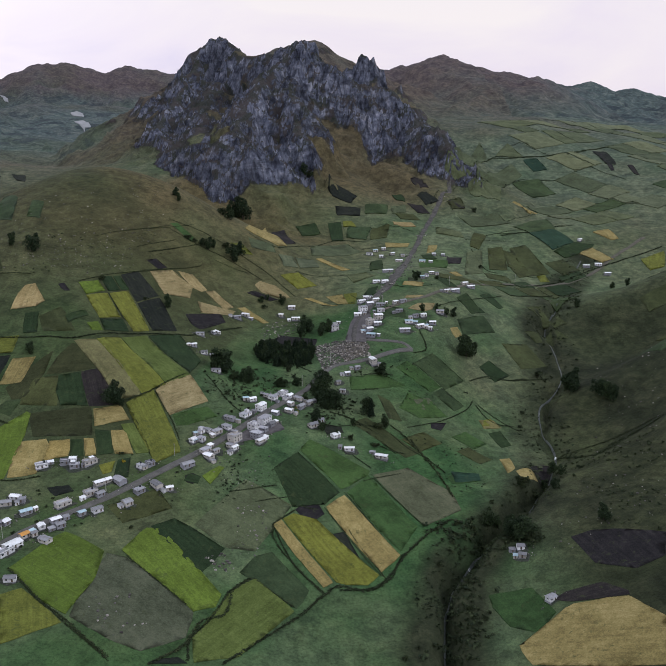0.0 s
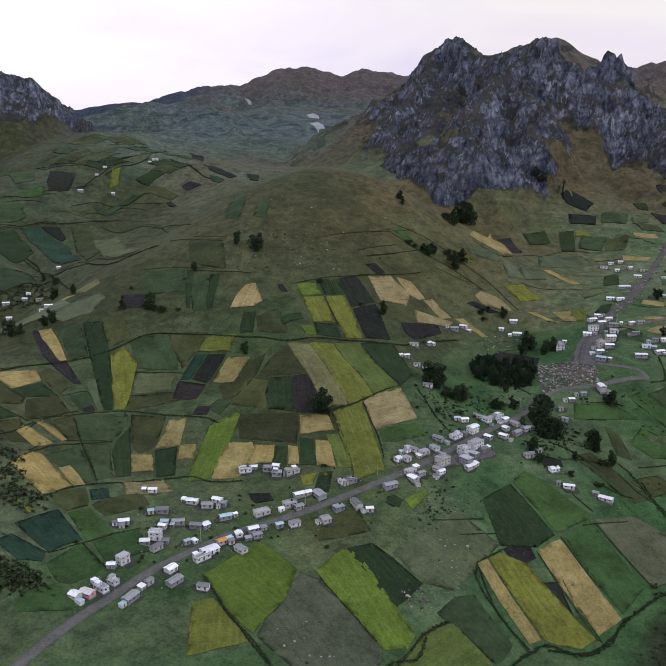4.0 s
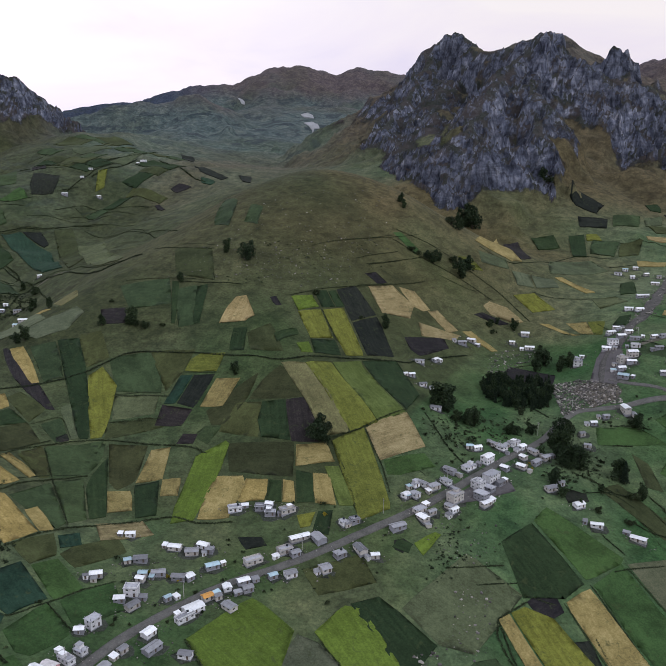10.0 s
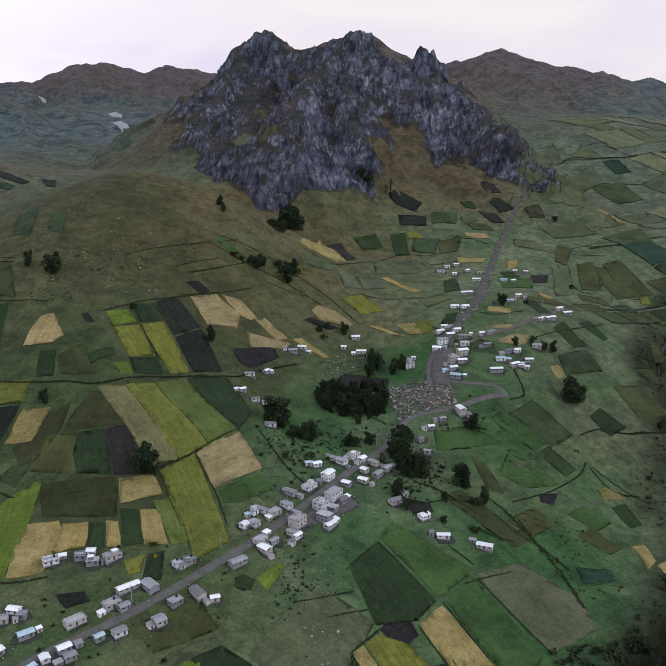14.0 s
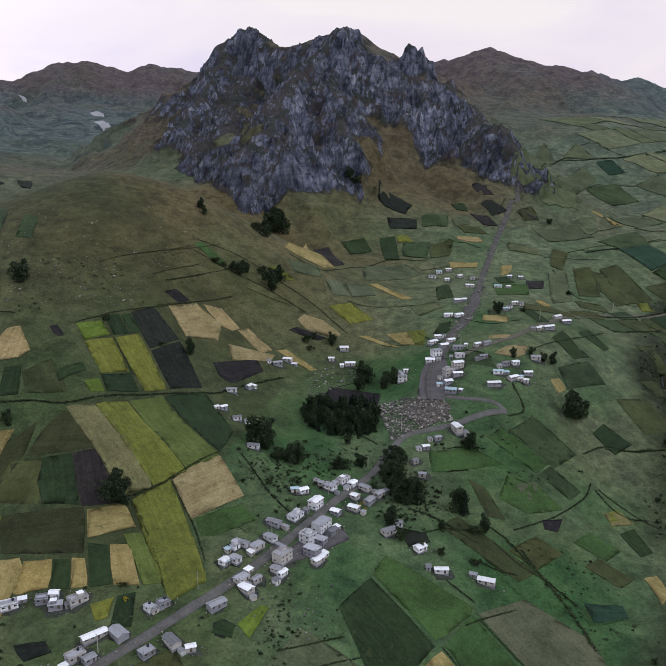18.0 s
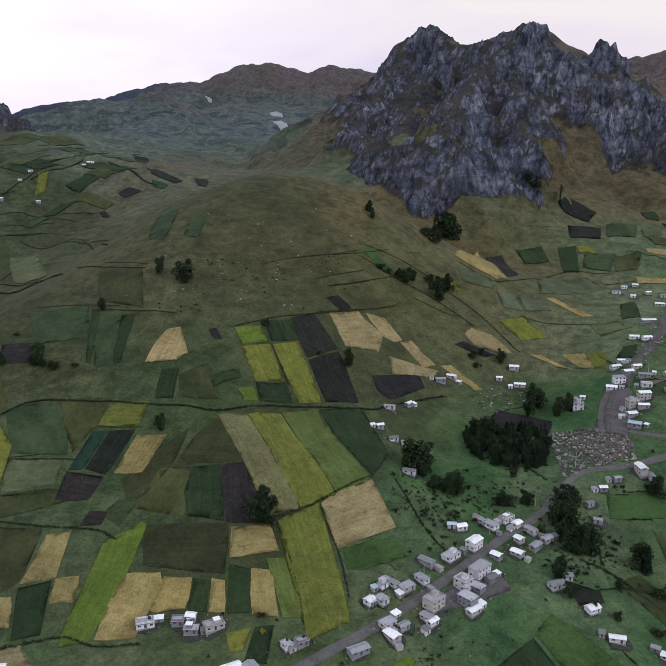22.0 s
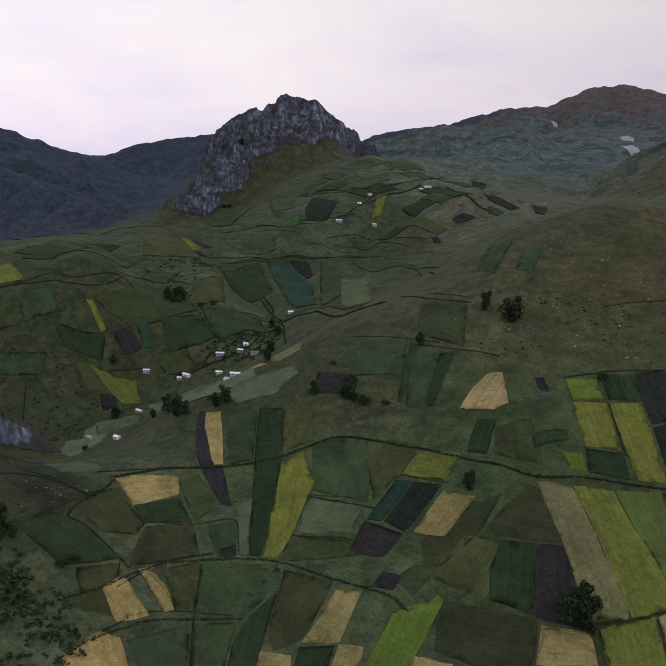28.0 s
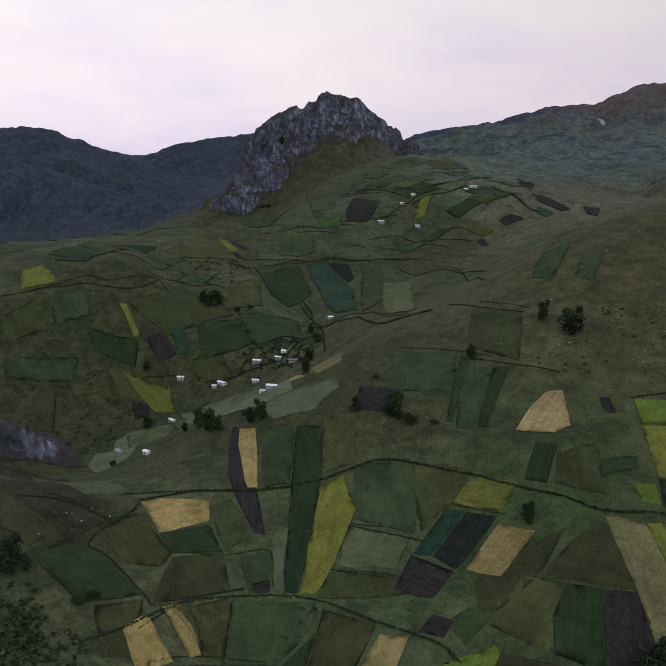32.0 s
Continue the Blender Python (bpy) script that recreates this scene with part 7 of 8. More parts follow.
tree(-343.7, 452.2, 4.5, "s")
tree(-343.3, 447.2, 4.8, "s")
tree(-343.1, 454.7, 3.4, "s")
tree(-675.8, 744.2, 9, "b")
tree(-660, 863.9, 6.2, "s")
tree(-664.3, 850.3, 6.1, "s")
tree(-1132.3, 1378.1, 9.6, "s")
tree(-1122.2, 1384.4, 9.6, "s")
tree(-1161.6, 1461.5, 15.1, "b")

tree(-11.3, 621.0, 12.4, "b")
tree(-15.3, 604.3, 11.1, "b")
tree(-11.0, 595.1, 9.9, "b")
tree(-0.8, 593.6, 12.4, "b")
tree(-5.4, 584.8, 8.8, "b")
tree(-11.9, 570.2, 8.0, "b")
tree(-29.4, 619.2, 8.8, "b")
tree(-40.8, 614.0, 8.7, "b")
tree(-68.0, 618.8, 11.3, "b")
tree(-84.0, 621.1, 9.3, "b")
tree(-6.6, 618.2, 10.3, "b")
tree(3.1, 600.8, 9.0, "b")
tree(-21.3, 594.5, 5.9, "b")
tree(40.6, 650.6, 9.9, "b")
tree(15.0, 568.2, 5.7, "b")
tree(-7.4, 552.7, 8.2, "b")
tree(2.8, 549.3, 5.0, "b")
tree(-401.2, 609.8, 12.3, "b")
tree(-406.2, 605.5, 9.5, "b")
tree(-524.5, 797.2, 11.1, "b")
tree(-526.0, 793.1, 8.7, "b")
tree(-554.8, 843.3, 10.2, "b")
tree(-603.4, 890.8, 10.2, "b")
tree(-477.2, 617.3, 6.9, "b")

tree(26.1, 586.8, 15.2, "b")
tree(219.4, 636.1, 15.3, "b")
tree(226.3, 631.1, 11.4, "b")
tree(203.4, 670.4, 15.9, "b")
tree(119.7, 709.5, 13.7, "b")
tree(-156.1, 553.8, 13.1, "b")
tree(-151.2, 552.1, 11.1, "b")
tree(98.1, 476.0, 8.8, "b")
tree(106.6, 451.0, 12.4, "b")
tree(111.5, 444.5, 11.2, "b")
tree(148.2, 534.5, 7.2, "b")
tree(145.9, 500.9, 8.0, "b")
# the pine plantation beside the road
GROVE = [(-69, 690), (-59, 717), (-40, 730), (-21, 720), (-16, 688), (-19, 661), (-39, 654), (-63, 666)]
planted = 0
while planted < 190:
    gx, gy = dice.uniform(-69, -16), dice.uniform(654, 712)
    if inside(gx, gy, GROVE):
        tree(gx, gy, dice.uniform(6.2, 8.2), "p" if dice.random() < 0.55 else "b")
        planted += 1

# golden broom by the houses
for gx, gy in ((-29, 577), (-27, 580), (-26, 575), (-205, 424), (-196, 424), (-190, 424), (-134, 492)):
    tree(gx, gy, dice.uniform(1.8, 2.6), "s", True)

# shrubs in the gardens, along the road and in the ravine
for k in range(110):
    t = dice.uniform(4, len(MAIN_ROAD) - 5)
    a, b = Vector(MAIN_ROAD[int(t)]), Vector(MAIN_ROAD[int(t) + 1])
    q = a.lerp(b, t % 1) + Vector((dice.choice((-1, 1)) * dice.uniform(6, 55), dice.gauss(0, 10)))
    if not any(inside(q.x, q.y, f) for f in FIELD_OUTLINES[:MAPPED]):
        tree(q.x, q.y, dice.uniform(0.8, 2.6), "s")
for k in range(100):
    t = dice.uniform(0, len(STREAM) - 1.001)
    a, b = Vector(STREAM[int(t)][:2]), Vector(STREAM[int(t) + 1][:2])
    q = a.lerp(b, t % 1) + Vector((dice.choice((-1, 1)) * dice.uniform(3, 22), dice.gauss(0, 5)))
    tree(q.x, q.y, dice.uniform(1.0, 3.4), "s")


# ---- hedgerows, loose stones and tufts: too many to count ----
def lump(rng, rows=5):
    """A knobbly low-poly lump, unit size."""
    bm = bmesh.new()
    bmesh.ops.create_icosphere(bm, subdivisions=1, radius=1.0)
    for v in bm.verts:
        v.co *= rng.uniform(0.72, 1.25)
    bm.verts.ensure_lookup_table()
    got = np.array([v.co[:] for v in bm.verts]), np.array([[v.index for v in f.verts] for f in bm.faces])
    bm.free()
    return got


def sprig(rng):
    v, f = leaf_cloud(16, lambda: Vector((rng.gauss(0, 0.42), rng.gauss(0, 0.42), rng.gauss(0.1, 0.36))), 0.5, rng)
    return np.array([tuple(p) for p in v]), np.array(f)


LUMPS = [lump(random.Random(k)) for k in range(6)]
SPRIGS = [sprig(random.Random(k + 40)) for k in range(8)]


def scattered(name, spots, shapes, material, label, category, kind="stuff"):
    """One mesh of many small pieces: spots are (x, y, z, size, squash)."""
    verts, faces, n = [], [], 0
    for x, y, z, s, q in spots:
        v, f = shapes[dice.randrange(len(shapes))]
        a = dice.uniform(0, 6.28)
        c, d = math.cos(a) * s, math.sin(a) * s
        verts.append(np.stack([x + v[:, 0] * c - v[:, 1] * d, y + v[:, 0] * d + v[:, 1] * c, z + v[:, 2] * s * q], 1))
        faces.append(f + n)
        n += len(v)
    verts, faces = np.concatenate(verts), np.concatenate(faces)
    me = bpy.data.meshes.new(name)
    me.vertices.add(len(verts))
    me.vertices.foreach_set("co", verts.ravel())
    me.loops.add(faces.size)
    me.loops.foreach_set("vertex_index", faces.astype(np.int32).ravel())
    me.polygons.add(len(faces))
    me.polygons.foreach_set("loop_start", (np.arange(len(faces)) * 3).astype(np.int32))
    me.update(calc_edges=True)
    me.materials.append(material)
    return tagged(new(name, me), label, category, kind=kind)


def hedge(thick, *points):
    thick *= 0.6
    away = math.hypot(points[0][0] + 30, points[0][1] - 100)
    grow = 1.0 if away < 800 else 1.5 if away < 1300 else 2.2
    line = smooth_line(points, 0.5 * thick * grow)
    xs = np.array([p.x + dice.gauss(0, 0.3 * thick) for p in line])
    ys = np.array([p.y + dice.gauss(0, 0.3 * thick) for p in line])
    zs = height(xs, ys)[0]
    spots = [(x, y, z + 0.3 * thick, thick * grow * dice.uniform(0.5, 0.95), dice.uniform(0.55, 0.9)) for x, y, z in zip(xs, ys, zs) if dice.random() < 0.9]
    scattered("hedge", spots, SPRIGS, LEAF_HEDGE, "dark overgrown hedgerow bank between fields", "hedge")


hedge(2, (168, 571), (191, 563), (212, 573), (242, 569))
hedge(1.6, (-391, 515), (-380, 541), (-363, 556), (-354, 564), (-337, 581), (-325, 597), (-310, 609), (-271, 615), (-242, 617), (-219, 618), (-199, 616), (-179, 626), (-151, 649), (-124, 672), (-113, 692), (-84, 737))
hedge(1.4, (-302, 413), (-304, 430), (-302, 457), (-293, 474), (-280, 491))
hedge(1.4, (-272, 403), (-264, 429), (-252, 445), (-231, 463), (-217, 473), (-202, 472), (-183, 477))
hedge(1.3, (-327, 425), (-326, 455), (-327, 472), (-324, 493), (-307, 519), (-288, 530), (-262, 534), (-236, 537), (-222, 533))
hedge(0.9, (-316, 503), (-291, 473), (-261, 440))
hedge(1.0, (-306, 569), (-267, 577))
hedge(1.0, (-297, 546), (-272, 554))
hedge(1.3, (-149, 557), (-131, 570), (-108, 599))
hedge(0.9, (-147, 555), (-136, 538), (-124, 514), (-119, 501))
hedge(0.9, (-129, 570), (-113, 543), (-103, 519))
hedge(1.0, (-309, 687), (-275, 690), (-257, 691))
hedge(1.0, (-217, 690), (-201, 708), (-174, 742), (-150, 775))
hedge(0.8, (-339, 750), (-299, 740))
hedge(0.8, (-221, 762), (-189, 800), (-165, 833))
hedge(1.0, (-618, 769), (-598, 783), (-606, 816), (-575, 843))
hedge(1.6, (-265, 349), (-251, 346), (-238, 344), (-228, 342))
hedge(0.9, (-269, 363), (-246, 364), (-236, 379), (-226, 398), (-217, 410))
hedge(0.9, (-235, 381), (-214, 370))
hedge(0.4, (-124, 575), (-97, 551), (-86, 542))
hedge(1.2, (-96, 603), (-78, 577), (-65, 563))
hedge(0.8, (-267, 598), (-241, 602))
hedge(0.8, (-190, 686), (-171, 657))
hedge(1.0, (-159, 377), (-131, 352), (-103, 330))
hedge(1.8, (-85, 332), (-72, 347), (-66, 366), (-55, 375), (-53, 392), (-45, 404))
hedge(1.8, (-52, 340), (-38, 358), (-18, 382), (-5, 401), (4, 410), (20, 410), (33, 421), (40, 436), (56, 456), (74, 473))
hedge(0.9, (-64, 473), (-36, 486))
hedge(0.9, (-48, 468), (-24, 479))
hedge(1.2, (-36, 451), (-23, 467))
hedge(1.2, (-36, 449), (-32, 435), (-5, 402))
hedge(0.7, (-5, 473), (28, 423))
hedge(0.8, (8, 490), (40, 440))
hedge(1.0, (134, 681), (159, 686), (167, 692))
hedge(1.3, (190, 560), (216, 570), (243, 571))
hedge(0.9, (216, 1060), (249, 1062), (286, 1078), (318, 1093))
hedge(0.9, (258, 1403), (359, 1410), (443, 1456), (530, 1497))
hedge(0.8, (324, 1184), (356, 1210), (392, 1209), (437, 1195))
hedge(0.8, (206, 1212), (261, 1305), (309, 1325), (364, 1316))
hedge(0.8, (135, 1154), (161, 1195), (183, 1218))
hedge(0.8, (219, 1105), (259, 1137), (283, 1151))
hedge(1.8, (50, 570), (60, 554), (70, 532), (76, 514), (79, 499))
hedge(1.0, (37, 551), (43, 545), (51, 544))
hedge(1.0, (119, 642), (131, 631), (148, 615))
hedge(1.0, (56, 581), (75, 597), (91, 612), (108, 631), (115, 645))
hedge(1.2, (40, 580), (51, 570))
hedge(0.9, (20, 504), (46, 519))
hedge(0.9, (14, 530), (26, 519))
hedge(0.9, (18, 807), (38, 772))
hedge(0.8, (35, 988), (62, 1000))
hedge(1.4, (77, 718), (81, 692), (69, 683))
hedge(1.2, (25, 645), (36, 648), (49, 649))
hedge(0.9, (-966, 773), (-914, 791))
hedge(1.0, (-800, 677), (-785, 711), (-778, 749), (-760, 770), (-748, 813), (-730, 815), (-717, 809))
hedge(1.0, (-780, 1001), (-723, 1087), (-656, 1130))
hedge(1.1, (-638, 904), (-604, 901), (-581, 882), (-509, 799))
hedge(1.0, (-721, 990), (-638, 933), (-618, 915))
hedge(1.0, (-579, 887), (-560, 916), (-431, 805))
hedge(1.1, (-424, 483), (-404, 488), (-382, 492), (-385, 508))
hedge(1.1, (-382, 492), (-373, 473), (-362, 475), (-330, 473))
hedge(1.0, (-374, 450), (-380, 468))
hedge(0.9, (-327, 445), (-326, 458))
hedge(1.0, (-602, 810), (-602, 788), (-619, 772))
hedge(0.9, (-642, 852), (-627, 873), (-633, 918))
hedge(0.8, (-749, 1116), (-701, 1142), (-634, 1160))
hedge(0.8, (-683, 1124), (-621, 1137), (-550, 1131))
hedge(0.8, (-616, 1103), (-535, 1064), (-369, 810))
hedge(1.0, (-776, 1007), (-749, 1063), (-689, 1110))
hedge(1.0, (-853, 1079), (-813, 1125), (-759, 1165))
hedge(1.0, (-843, 1245), (-773, 1273), (-715, 1354), (-720, 1585))
hedge(1.0, (-736, 1199), (-726, 1259), (-715, 1309), (-704, 1363))
hedge(0.8, (-192, 797), (-164, 831), (-145, 856))
hedge(0.8, (-360, 692), (-327, 692), (-298, 692))
hedge(0.8, (-185, 775), (-157, 815))
hedge(1.0, (-164, 828), (-135, 830), (-101, 833), (-73, 827))
hedge(0.8, (-174, 776), (-154, 804))
hedge(0.8, (-120, 822), (-87, 828))
hedge(1.0, (-92, 897), (-62, 894), (-47, 918), (-6, 1003), (37, 1016))
hedge(0.8, (167, 1036), (226, 1074), (272, 1076))
hedge(0.8, (169, 1004), (175, 941), (189, 934))
hedge(0.8, (205, 963), (226, 938), (249, 947))
hedge(1.3, (-789, 704), (-778, 724), (-764, 748), (-753, 760), (-740, 797), (-759, 862))
hedge(1.2, (-788, 884), (-755, 883), (-716, 881))
hedge(1.3, (-798, 991), (-778, 1030), (-749, 1063), (-707, 1103), (-638, 1133))
hedge(1.4, (-744, 993), (-694, 974), (-654, 950), (-625, 920), (-597, 899))
hedge(1.5, (-595, 898), (-572, 894), (-539, 882), (-405, 769), (-376, 752))
hedge(1.6, (-616, 766), (-591, 790), (-573, 807), (-569, 826), (-593, 889))
hedge(1.2, (-651, 853), (-640, 879), (-641, 935))
hedge(1.0, (-367, 758), (-333, 740), (-299, 735))
hedge(1.4, (-823, 1118), (-785, 1152), (-748, 1191), (-727, 1215))
hedge(1.2, (-812, 1111), (-792, 1132), (-768, 1139))
hedge(1.1, (-654, 1109), (-565, 1077), (-495, 1043))
hedge(1.6, (-855, 1251), (-834, 1270), (-743, 1290), (-716, 1342), (-703, 1371))
hedge(1.6, (-721, 1246), (-702, 1296), (-694, 1343))
hedge(1.6, (-670, 1377), (-592, 1310), (-544, 1278))
hedge(1.2, (-726, 1151), (-696, 1188), (-635, 1190), (-600, 1196))
hedge(1.1, (-705, 1151), (-668, 1179), (-610, 1169))
hedge(1.2, (-673, 738), (-658, 751), (-645, 760))
hedge(1.2, (-531, 539), (-689, 658), (-674, 672))
hedge(1.1, (-713, 717), (-697, 728), (-688, 741))
hedge(1.4, (182, 890), (227, 913), (264, 936), (311, 971), (360, 1000), (413, 1031))
hedge(1.3, (215, 1057), (249, 1065), (279, 1073))
hedge(1.0, (101, 763), (151, 811), (174, 837))
hedge(1.2, (116, 669), (134, 683), (153, 685), (185, 696))
hedge(1.2, (117, 640), (128, 623), (144, 622))
hedge(1.4, (57, 565), (65, 546), (78, 528))
hedge(1.0, (-163, 844), (-137, 852), (-102, 851), (-66, 838), (-38, 815))
hedge(1.0, (-11, 800), (20, 789))
hedge(0.9, (-176, 775), (-156, 802), (-136, 832))
hedge(0.9, (-175, 743), (-151, 774), (-130, 803))
hedge(0.9, (-39, 857), (-14, 855), (22, 860))
hedge(0.9, (52, 819), (75, 801), (100, 812))
hedge(0.9, (13, 1056), (57, 1055), (102, 1060))
hedge(0.9, (43, 565), (53, 553), (64, 545))
hedge(0.9, (4, 562), (19, 569), (34, 562))
hedge(1.6, (193, 1253), (258, 1400), (329, 1402), (397, 1421), (452, 1462), (537, 1495))
hedge(1.0, (194, 1212), (278, 1316), (320, 1325), (365, 1317))
hedge(1.0, (303, 1170), (334, 1221), (411, 1208), (450, 1199))
hedge(1.0, (212, 1067), (250, 1063), (307, 1093))
hedge(0.9, (191, 1040), (222, 1033))
hedge(0.9, (34, 553), (45, 542))
hedge(1.0, (152, 685), (191, 699))
hedge(1.4, (-169, 386), (-157, 375), (-146, 364), (-130, 353), (-117, 342), (-104, 332))
hedge(1.0, (-112, 406), (-90, 388), (-75, 376))
hedge(1.4, (-68, 338), (-69, 353), (-61, 371), (-55, 390), (-45, 404))
hedge(1.0, (-43, 405), (-21, 389))
hedge(1.0, (-36, 451), (-22, 422), (-5, 404))
hedge(1.2, (4, 407), (23, 413), (35, 427), (42, 441))
hedge(0.7, (27, 509), (57, 467))
hedge(0.9, (-25, 471), (-11, 470))
hedge(1.0, (10, 457), (17, 444), (30, 422))
hedge(1.2, (167, 572), (196, 578), (222, 580), (244, 581))
hedge(0.9, (-421, 469), (-412, 482), (-384, 493), (-388, 513))
hedge(0.7, (-374, 447), (-378, 465), (-384, 493))
hedge(1.0, (-400, 512), (-388, 532), (-367, 554))
hedge(1.0, (-323, 459), (-326, 478), (-326, 492), (-318, 512))
hedge(0.8, (-308, 452), (-302, 470), (-284, 490))
hedge(0.8, (-328, 479), (-312, 477), (-300, 472))
hedge(0.9, (-302, 419), (-305, 433), (-307, 452))
hedge(0.7, (-338, 519), (-326, 536), (-310, 522))
hedge(0.7, (-306, 570), (-289, 576))
hedge(0.7, (-294, 547), (-278, 554), (-263, 558))
hedge(1.6, (-2, 581), (9, 578), (22, 570), (33, 572))
hedge(1.1, (31, 549), (38, 546), (50, 544))
hedge(1.2, (23, 622), (36, 627))
hedge(1.4, (-14, 639), (-9, 626), (-2, 609), (0, 596))
hedge(1.0, (75, 724), (85, 716))
hedge(1.0, (37, 759), (54, 757), (67, 746))
hedge(1.1, (-41, 654), (-31, 661), (-18, 647))
hedge(1.0, (-49, 737), (-37, 745), (-22, 748))
for region, lines in PLOT_EDGES.items():
    spots = []
    for a, b in lines:
        line = smooth_line((a, b), 1.3)
        xs = np.array([p.x + dice.gauss(0, 0.35) for p in line])
        ys = np.array([p.y + dice.gauss(0, 0.35) for p in line])
        away = math.hypot(a[0] + 30, a[1] - 100)
        s = 0.5 if away < 800 else 0.75 if away < 1300 else 1.0
        spots += [(x, y, z + 0.2 * s, s * dice.uniform(0.5, 1.2), 0.8) for x, y, z in zip(xs, ys, height(xs, ys)[0]) if not any(inside(x, y, f) for f in FIELD_OUTLINES[:MAPPED])]
    scattered("hedge", spots, SPRIGS, LEAF_HEDGE, "low scrubby banks along plot edges", "hedge")


def stones(count, outline, small=0.3, large=1.1):
    spots = []
    lo_x, hi_x = min(p[0] for p in outline), max(p[0] for p in outline)
    lo_y, hi_y = min(p[1] for p in outline), max(p[1] for p in outline)
    while len(spots) < count:
        x, y = dice.uniform(lo_x, hi_x), dice.uniform(lo_y, hi_y)
        if inside(x, y, outline):
            spots.append((x, y, small + (large - small) * dice.random() ** 3))
    zs = height(np.array([s[0] for s in spots]), np.array([s[1] for s in spots]))[0]
    scattered("loose_stones", [(x, y, z + 0.2 * s, s, 0.7) for (x, y, s), z in zip(spots, zs)], LUMPS, STONE, "scattered pale grey stones and boulders", "stones")


junk_z = height(np.array([j[0] for j in JUNK]), np.array([j[1] for j in JUNK]))[0]
scattered("yard_clutter", [(x, y, z + 0.25, s, 0.8) for (x, y, s), z in zip(JUNK, junk_z)], LUMPS, STONE, "small heaps and odds and ends lying in the yards", "clutter")
stones(420, [(20, 742), (34, 742), (50, 786), (66, 814), (78, 855), (90, 912), (74, 912), (58, 858), (46, 818), (32, 790)], 0.25, 1.1)
stones(220, [(74, 900), (84, 900), (98, 970), (117, 1040), (134, 1097), (160, 1166), (146, 1166), (121, 1097), (104, 1040), (86, 970)], 0.3, 1.2)
stones(2400, [(-18, 703), (3, 709), (30, 696), (32, 675), (8, 666), (-8, 650)], 0.18, 1.15)
stones(70, [(-126, 370), (-106, 379), (-89, 359), (-108, 344)], 0.2, 1.0)
stones(260, [(-267, 726), (-177, 815), (-186, 730), (-275, 689)], 0.25, 0.9)
stones(70, [(-81, 501), (-41, 515), (-42, 485), (-73, 468)], 0.25, 0.8)
stones(260, [(-66, 753), (-45, 778), (-19, 764), (-47, 733), (-67, 719)], 0.3, 1.2)
stones(60, [(-413, 477), (-388, 505), (-363, 464), (-391, 454)], 0.25, 0.7)
stones(100, [(-58, 466), (-37, 467), (-39, 420), (-58, 422)], 0.25, 1.0)
stones(40, [(-72, 415), (-62, 421), (-52, 410), (-63, 403)], 0.4, 1.2)
stones(300, [(120, 420), (200, 420), (300, 700), (250, 760), (190, 560)], 0.25, 0.9)
stones(300, [(-330, 690), (-280, 820), (-190, 900), (-160, 800), (-200, 700)], 0.25, 0.8)


# ---- thickets and scattered tussocks ----
def thicket(count, outline, small, large, label, shapes=SPRIGS, material=LEAF_HEDGE, keep_off=True):
    xs, ys, ss = [], [], []
    lo_x, hi_x = min(p[0] for p in outline), max(p[0] for p in outline)
    lo_y, hi_y = min(p[1] for p in outline), max(p[1] for p in outline)
    tries = 0
    while len(xs) < count and tries < count * 30:
        tries += 1
        x, y = dice.uniform(lo_x, hi_x), dice.uniform(lo_y, hi_y)
        if inside(x, y, outline) and noise.noise((x * 0.03, y * 0.03, 2.0)) > dice.uniform(-0.5, 0.25) and not (keep_off and any(inside(x, y, f) for f in FIELD_OUTLINES[:MAPPED])):
            xs.append(x + dice.gauss(0, 4))
            ys.append(y + dice.gauss(0, 4))
            ss.append(small + (large - small) * dice.random() ** 2)
    zs = height(np.array(xs), np.array(ys))[0]
    scattered("scrub", [(x, y, z + 0.25 * s, s, 0.85) for x, y, z, s in zip(xs, ys, zs, ss)], shapes, material, label, "scrub")


thicket(110, [(-361, 425), (-346, 439), (-319, 426), (-330, 407)], 1.0, 2.6, "dark scrub and bracken scattered over the slope")
thicket(190, [(-328, 427), (-315, 430), (-290, 411), (-266, 396), (-268, 385), (-283, 383), (-295, 385)], 0.8, 2.2, "dark scrub and bracken scattered over the slope")
thicket(190, [(-265, 348), (-251, 346), (-231, 343), (-222, 343), (-230, 336), (-247, 336), (-257, 339)], 0.8, 2.4, "dark scrub and bracken scattered over the slope")
thicket(300, [(57, 466), (70, 449), (69, 417), (49, 394), (41, 356), (72, 353), (80, 411), (100, 468)], 0.8, 2.2, "dark scrub and bracken scattered over the slope")
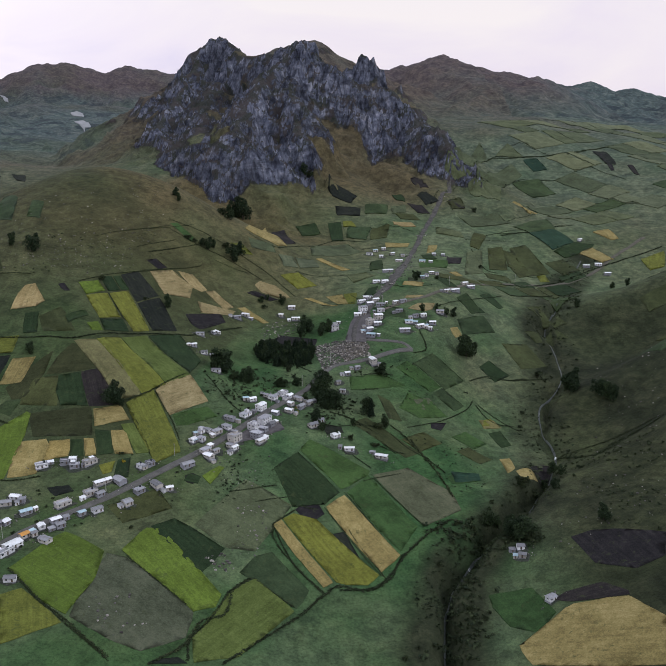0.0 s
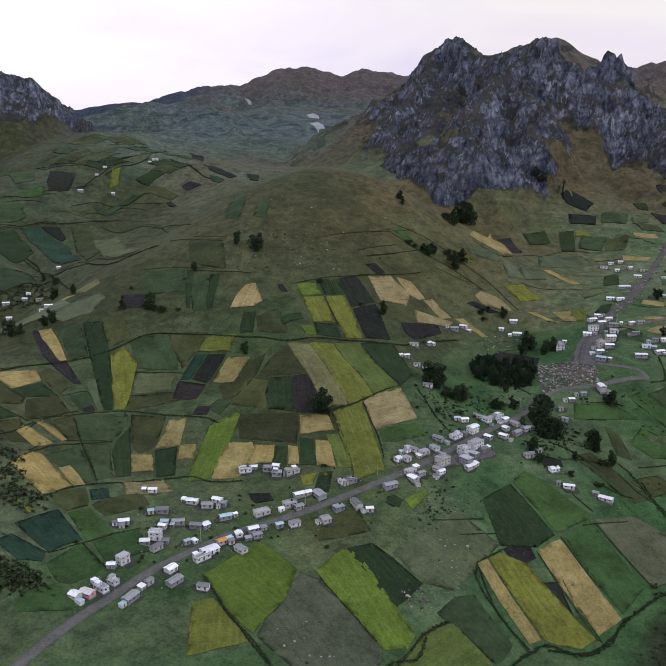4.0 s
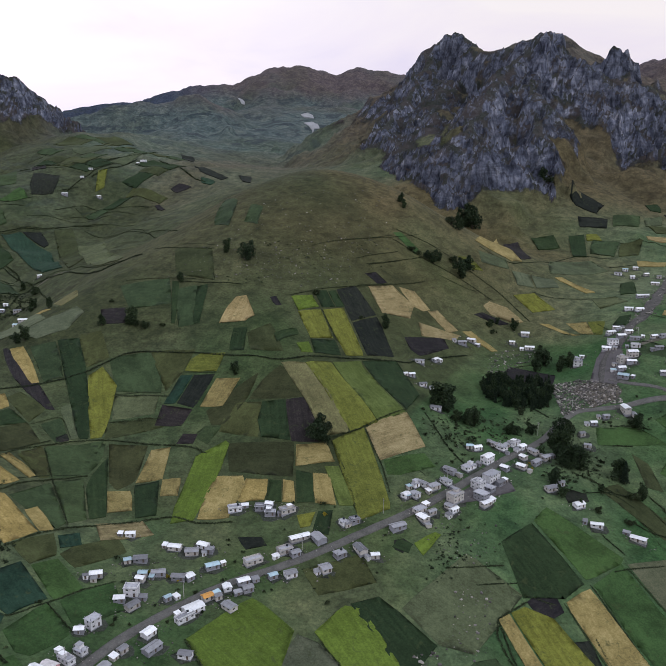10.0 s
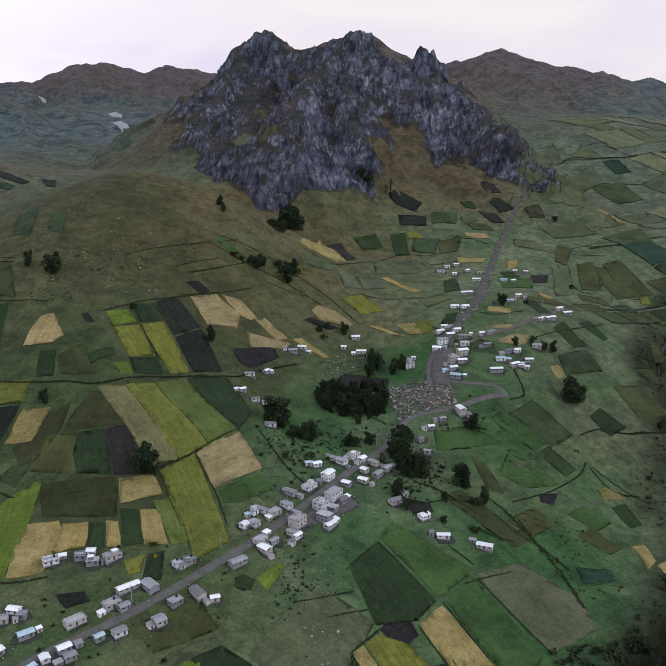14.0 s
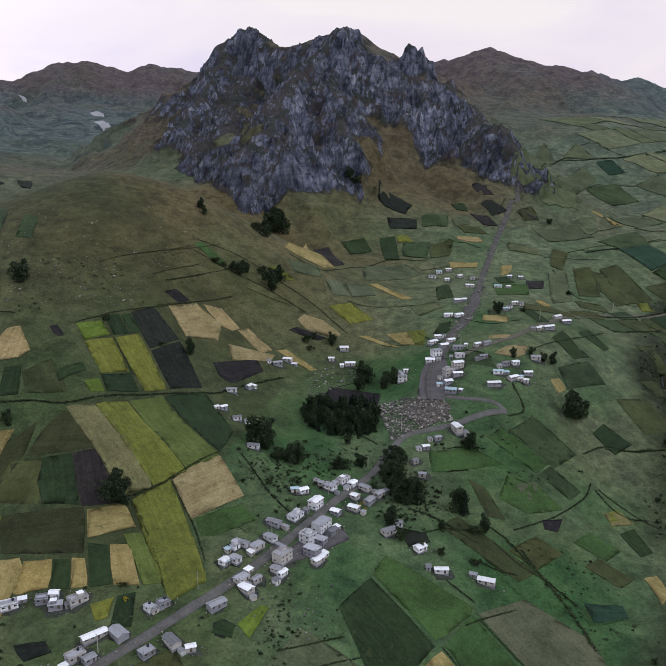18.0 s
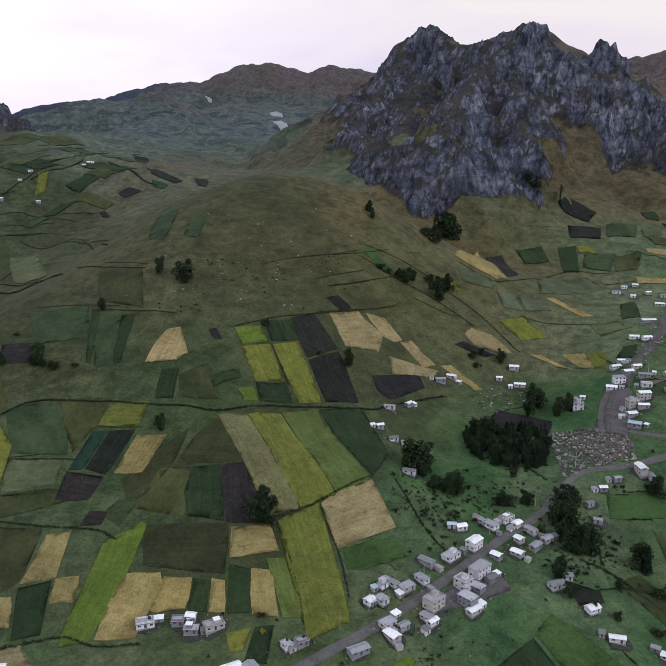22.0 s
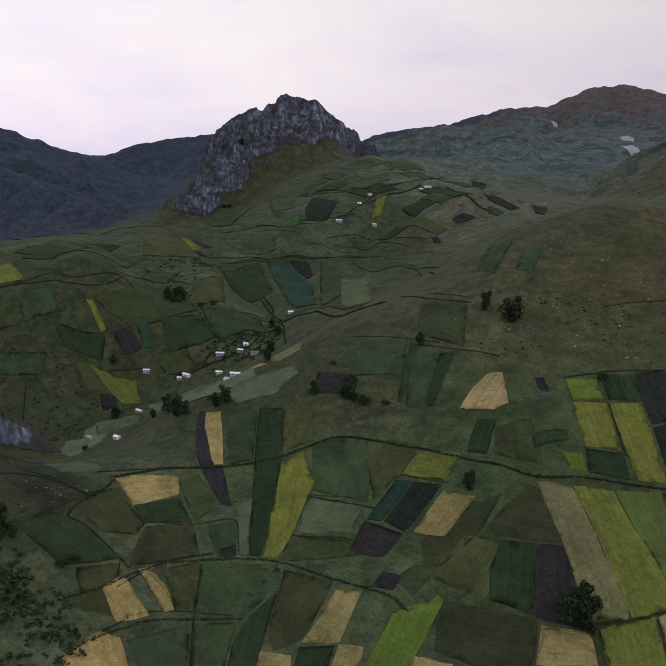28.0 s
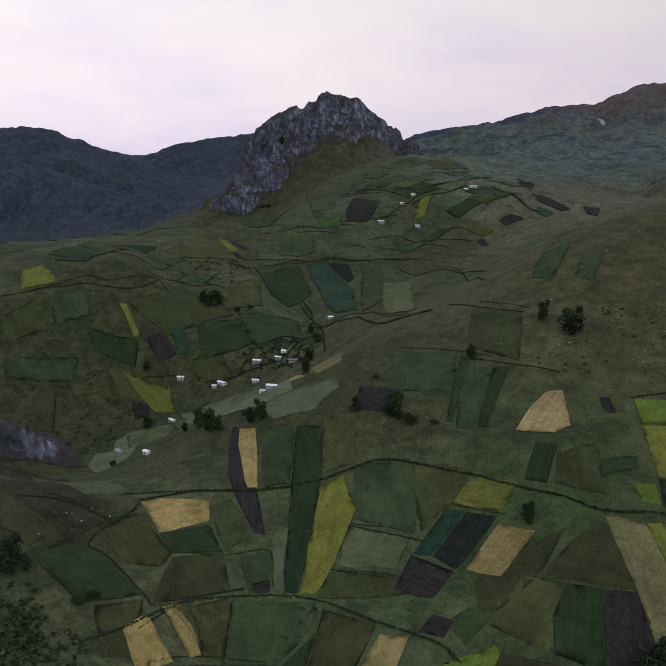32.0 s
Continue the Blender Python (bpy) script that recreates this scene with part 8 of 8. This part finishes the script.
thicket(200, [(81, 472), (118, 458), (126, 439), (104, 438), (83, 462)], 0.8, 2.2, "dark scrub and bracken scattered over the slope")
thicket(120, [(-98, 601), (-76, 607), (-43, 607), (-66, 568), (-87, 587)], 0.6, 1.6, "dark scrub and bracken scattered over the slope")
thicket(160, [(-16, 625), (9, 609), (30, 564), (-5, 554), (-17, 583)], 0.5, 1.6, "dark scrub and bracken scattered over the slope")
thicket(110, [(-59, 630), (-18, 647), (-22, 622), (-54, 602)], 0.4, 1.2, "dark scrub and bracken scattered over the slope")
thicket(170, [(-288, 721), (-164, 829), (-154, 781), (-218, 695), (-277, 694)], 0.4, 1.1, "dark scrub and bracken scattered over the slope")
thicket(220, [(174, 580), (236, 557), (183, 414), (151, 448)], 0.5, 1.4, "dark scrub and bracken scattered over the slope")
thicket(300, [(-774, 669), (-742, 776), (-662, 725), (-529, 538)], 0.5, 1.6, "dark scrub and bracken scattered over the slope")
thicket(260, [(-891, 985), (-791, 1005), (-670, 856), (-718, 826)], 0.6, 1.8, "dark scrub and bracken scattered over the slope")
thicket(300, [(-658, 844), (-593, 897), (-532, 801), (-597, 783)], 0.8, 2.0, "dark scrub and bracken scattered over the slope")
thicket(70, [(50, 574), (99, 572), (108, 519), (76, 505), (56, 551)], 0.4, 1.2, "dark scrub and bracken scattered over the slope")
thicket(60, [(39, 674), (108, 676), (114, 646), (45, 618)], 0.4, 1.2, "dark scrub and bracken scattered over the slope")
thicket(80, [(-63, 515), (-39, 502), (-36, 456), (-60, 439), (-74, 473)], 0.4, 1.0, "dark scrub and bracken scattered over the slope")
# scrub along the ravine
for (ax, ay, az), (bx, by, bz) in zip(STREAM[1:], STREAM[2:]):
    thicket(70, [(ax - 17, ay), (ax - 4, ay), (bx - 4, by), (bx - 17, by)], 0.4, 1.3, "dark scrub on the steep ravine bank")
    thicket(60, [(ax + 4, ay), (ax + 16, ay), (bx + 16, by), (bx + 4, by)], 0.4, 1.3, "dark scrub on the steep ravine bank")
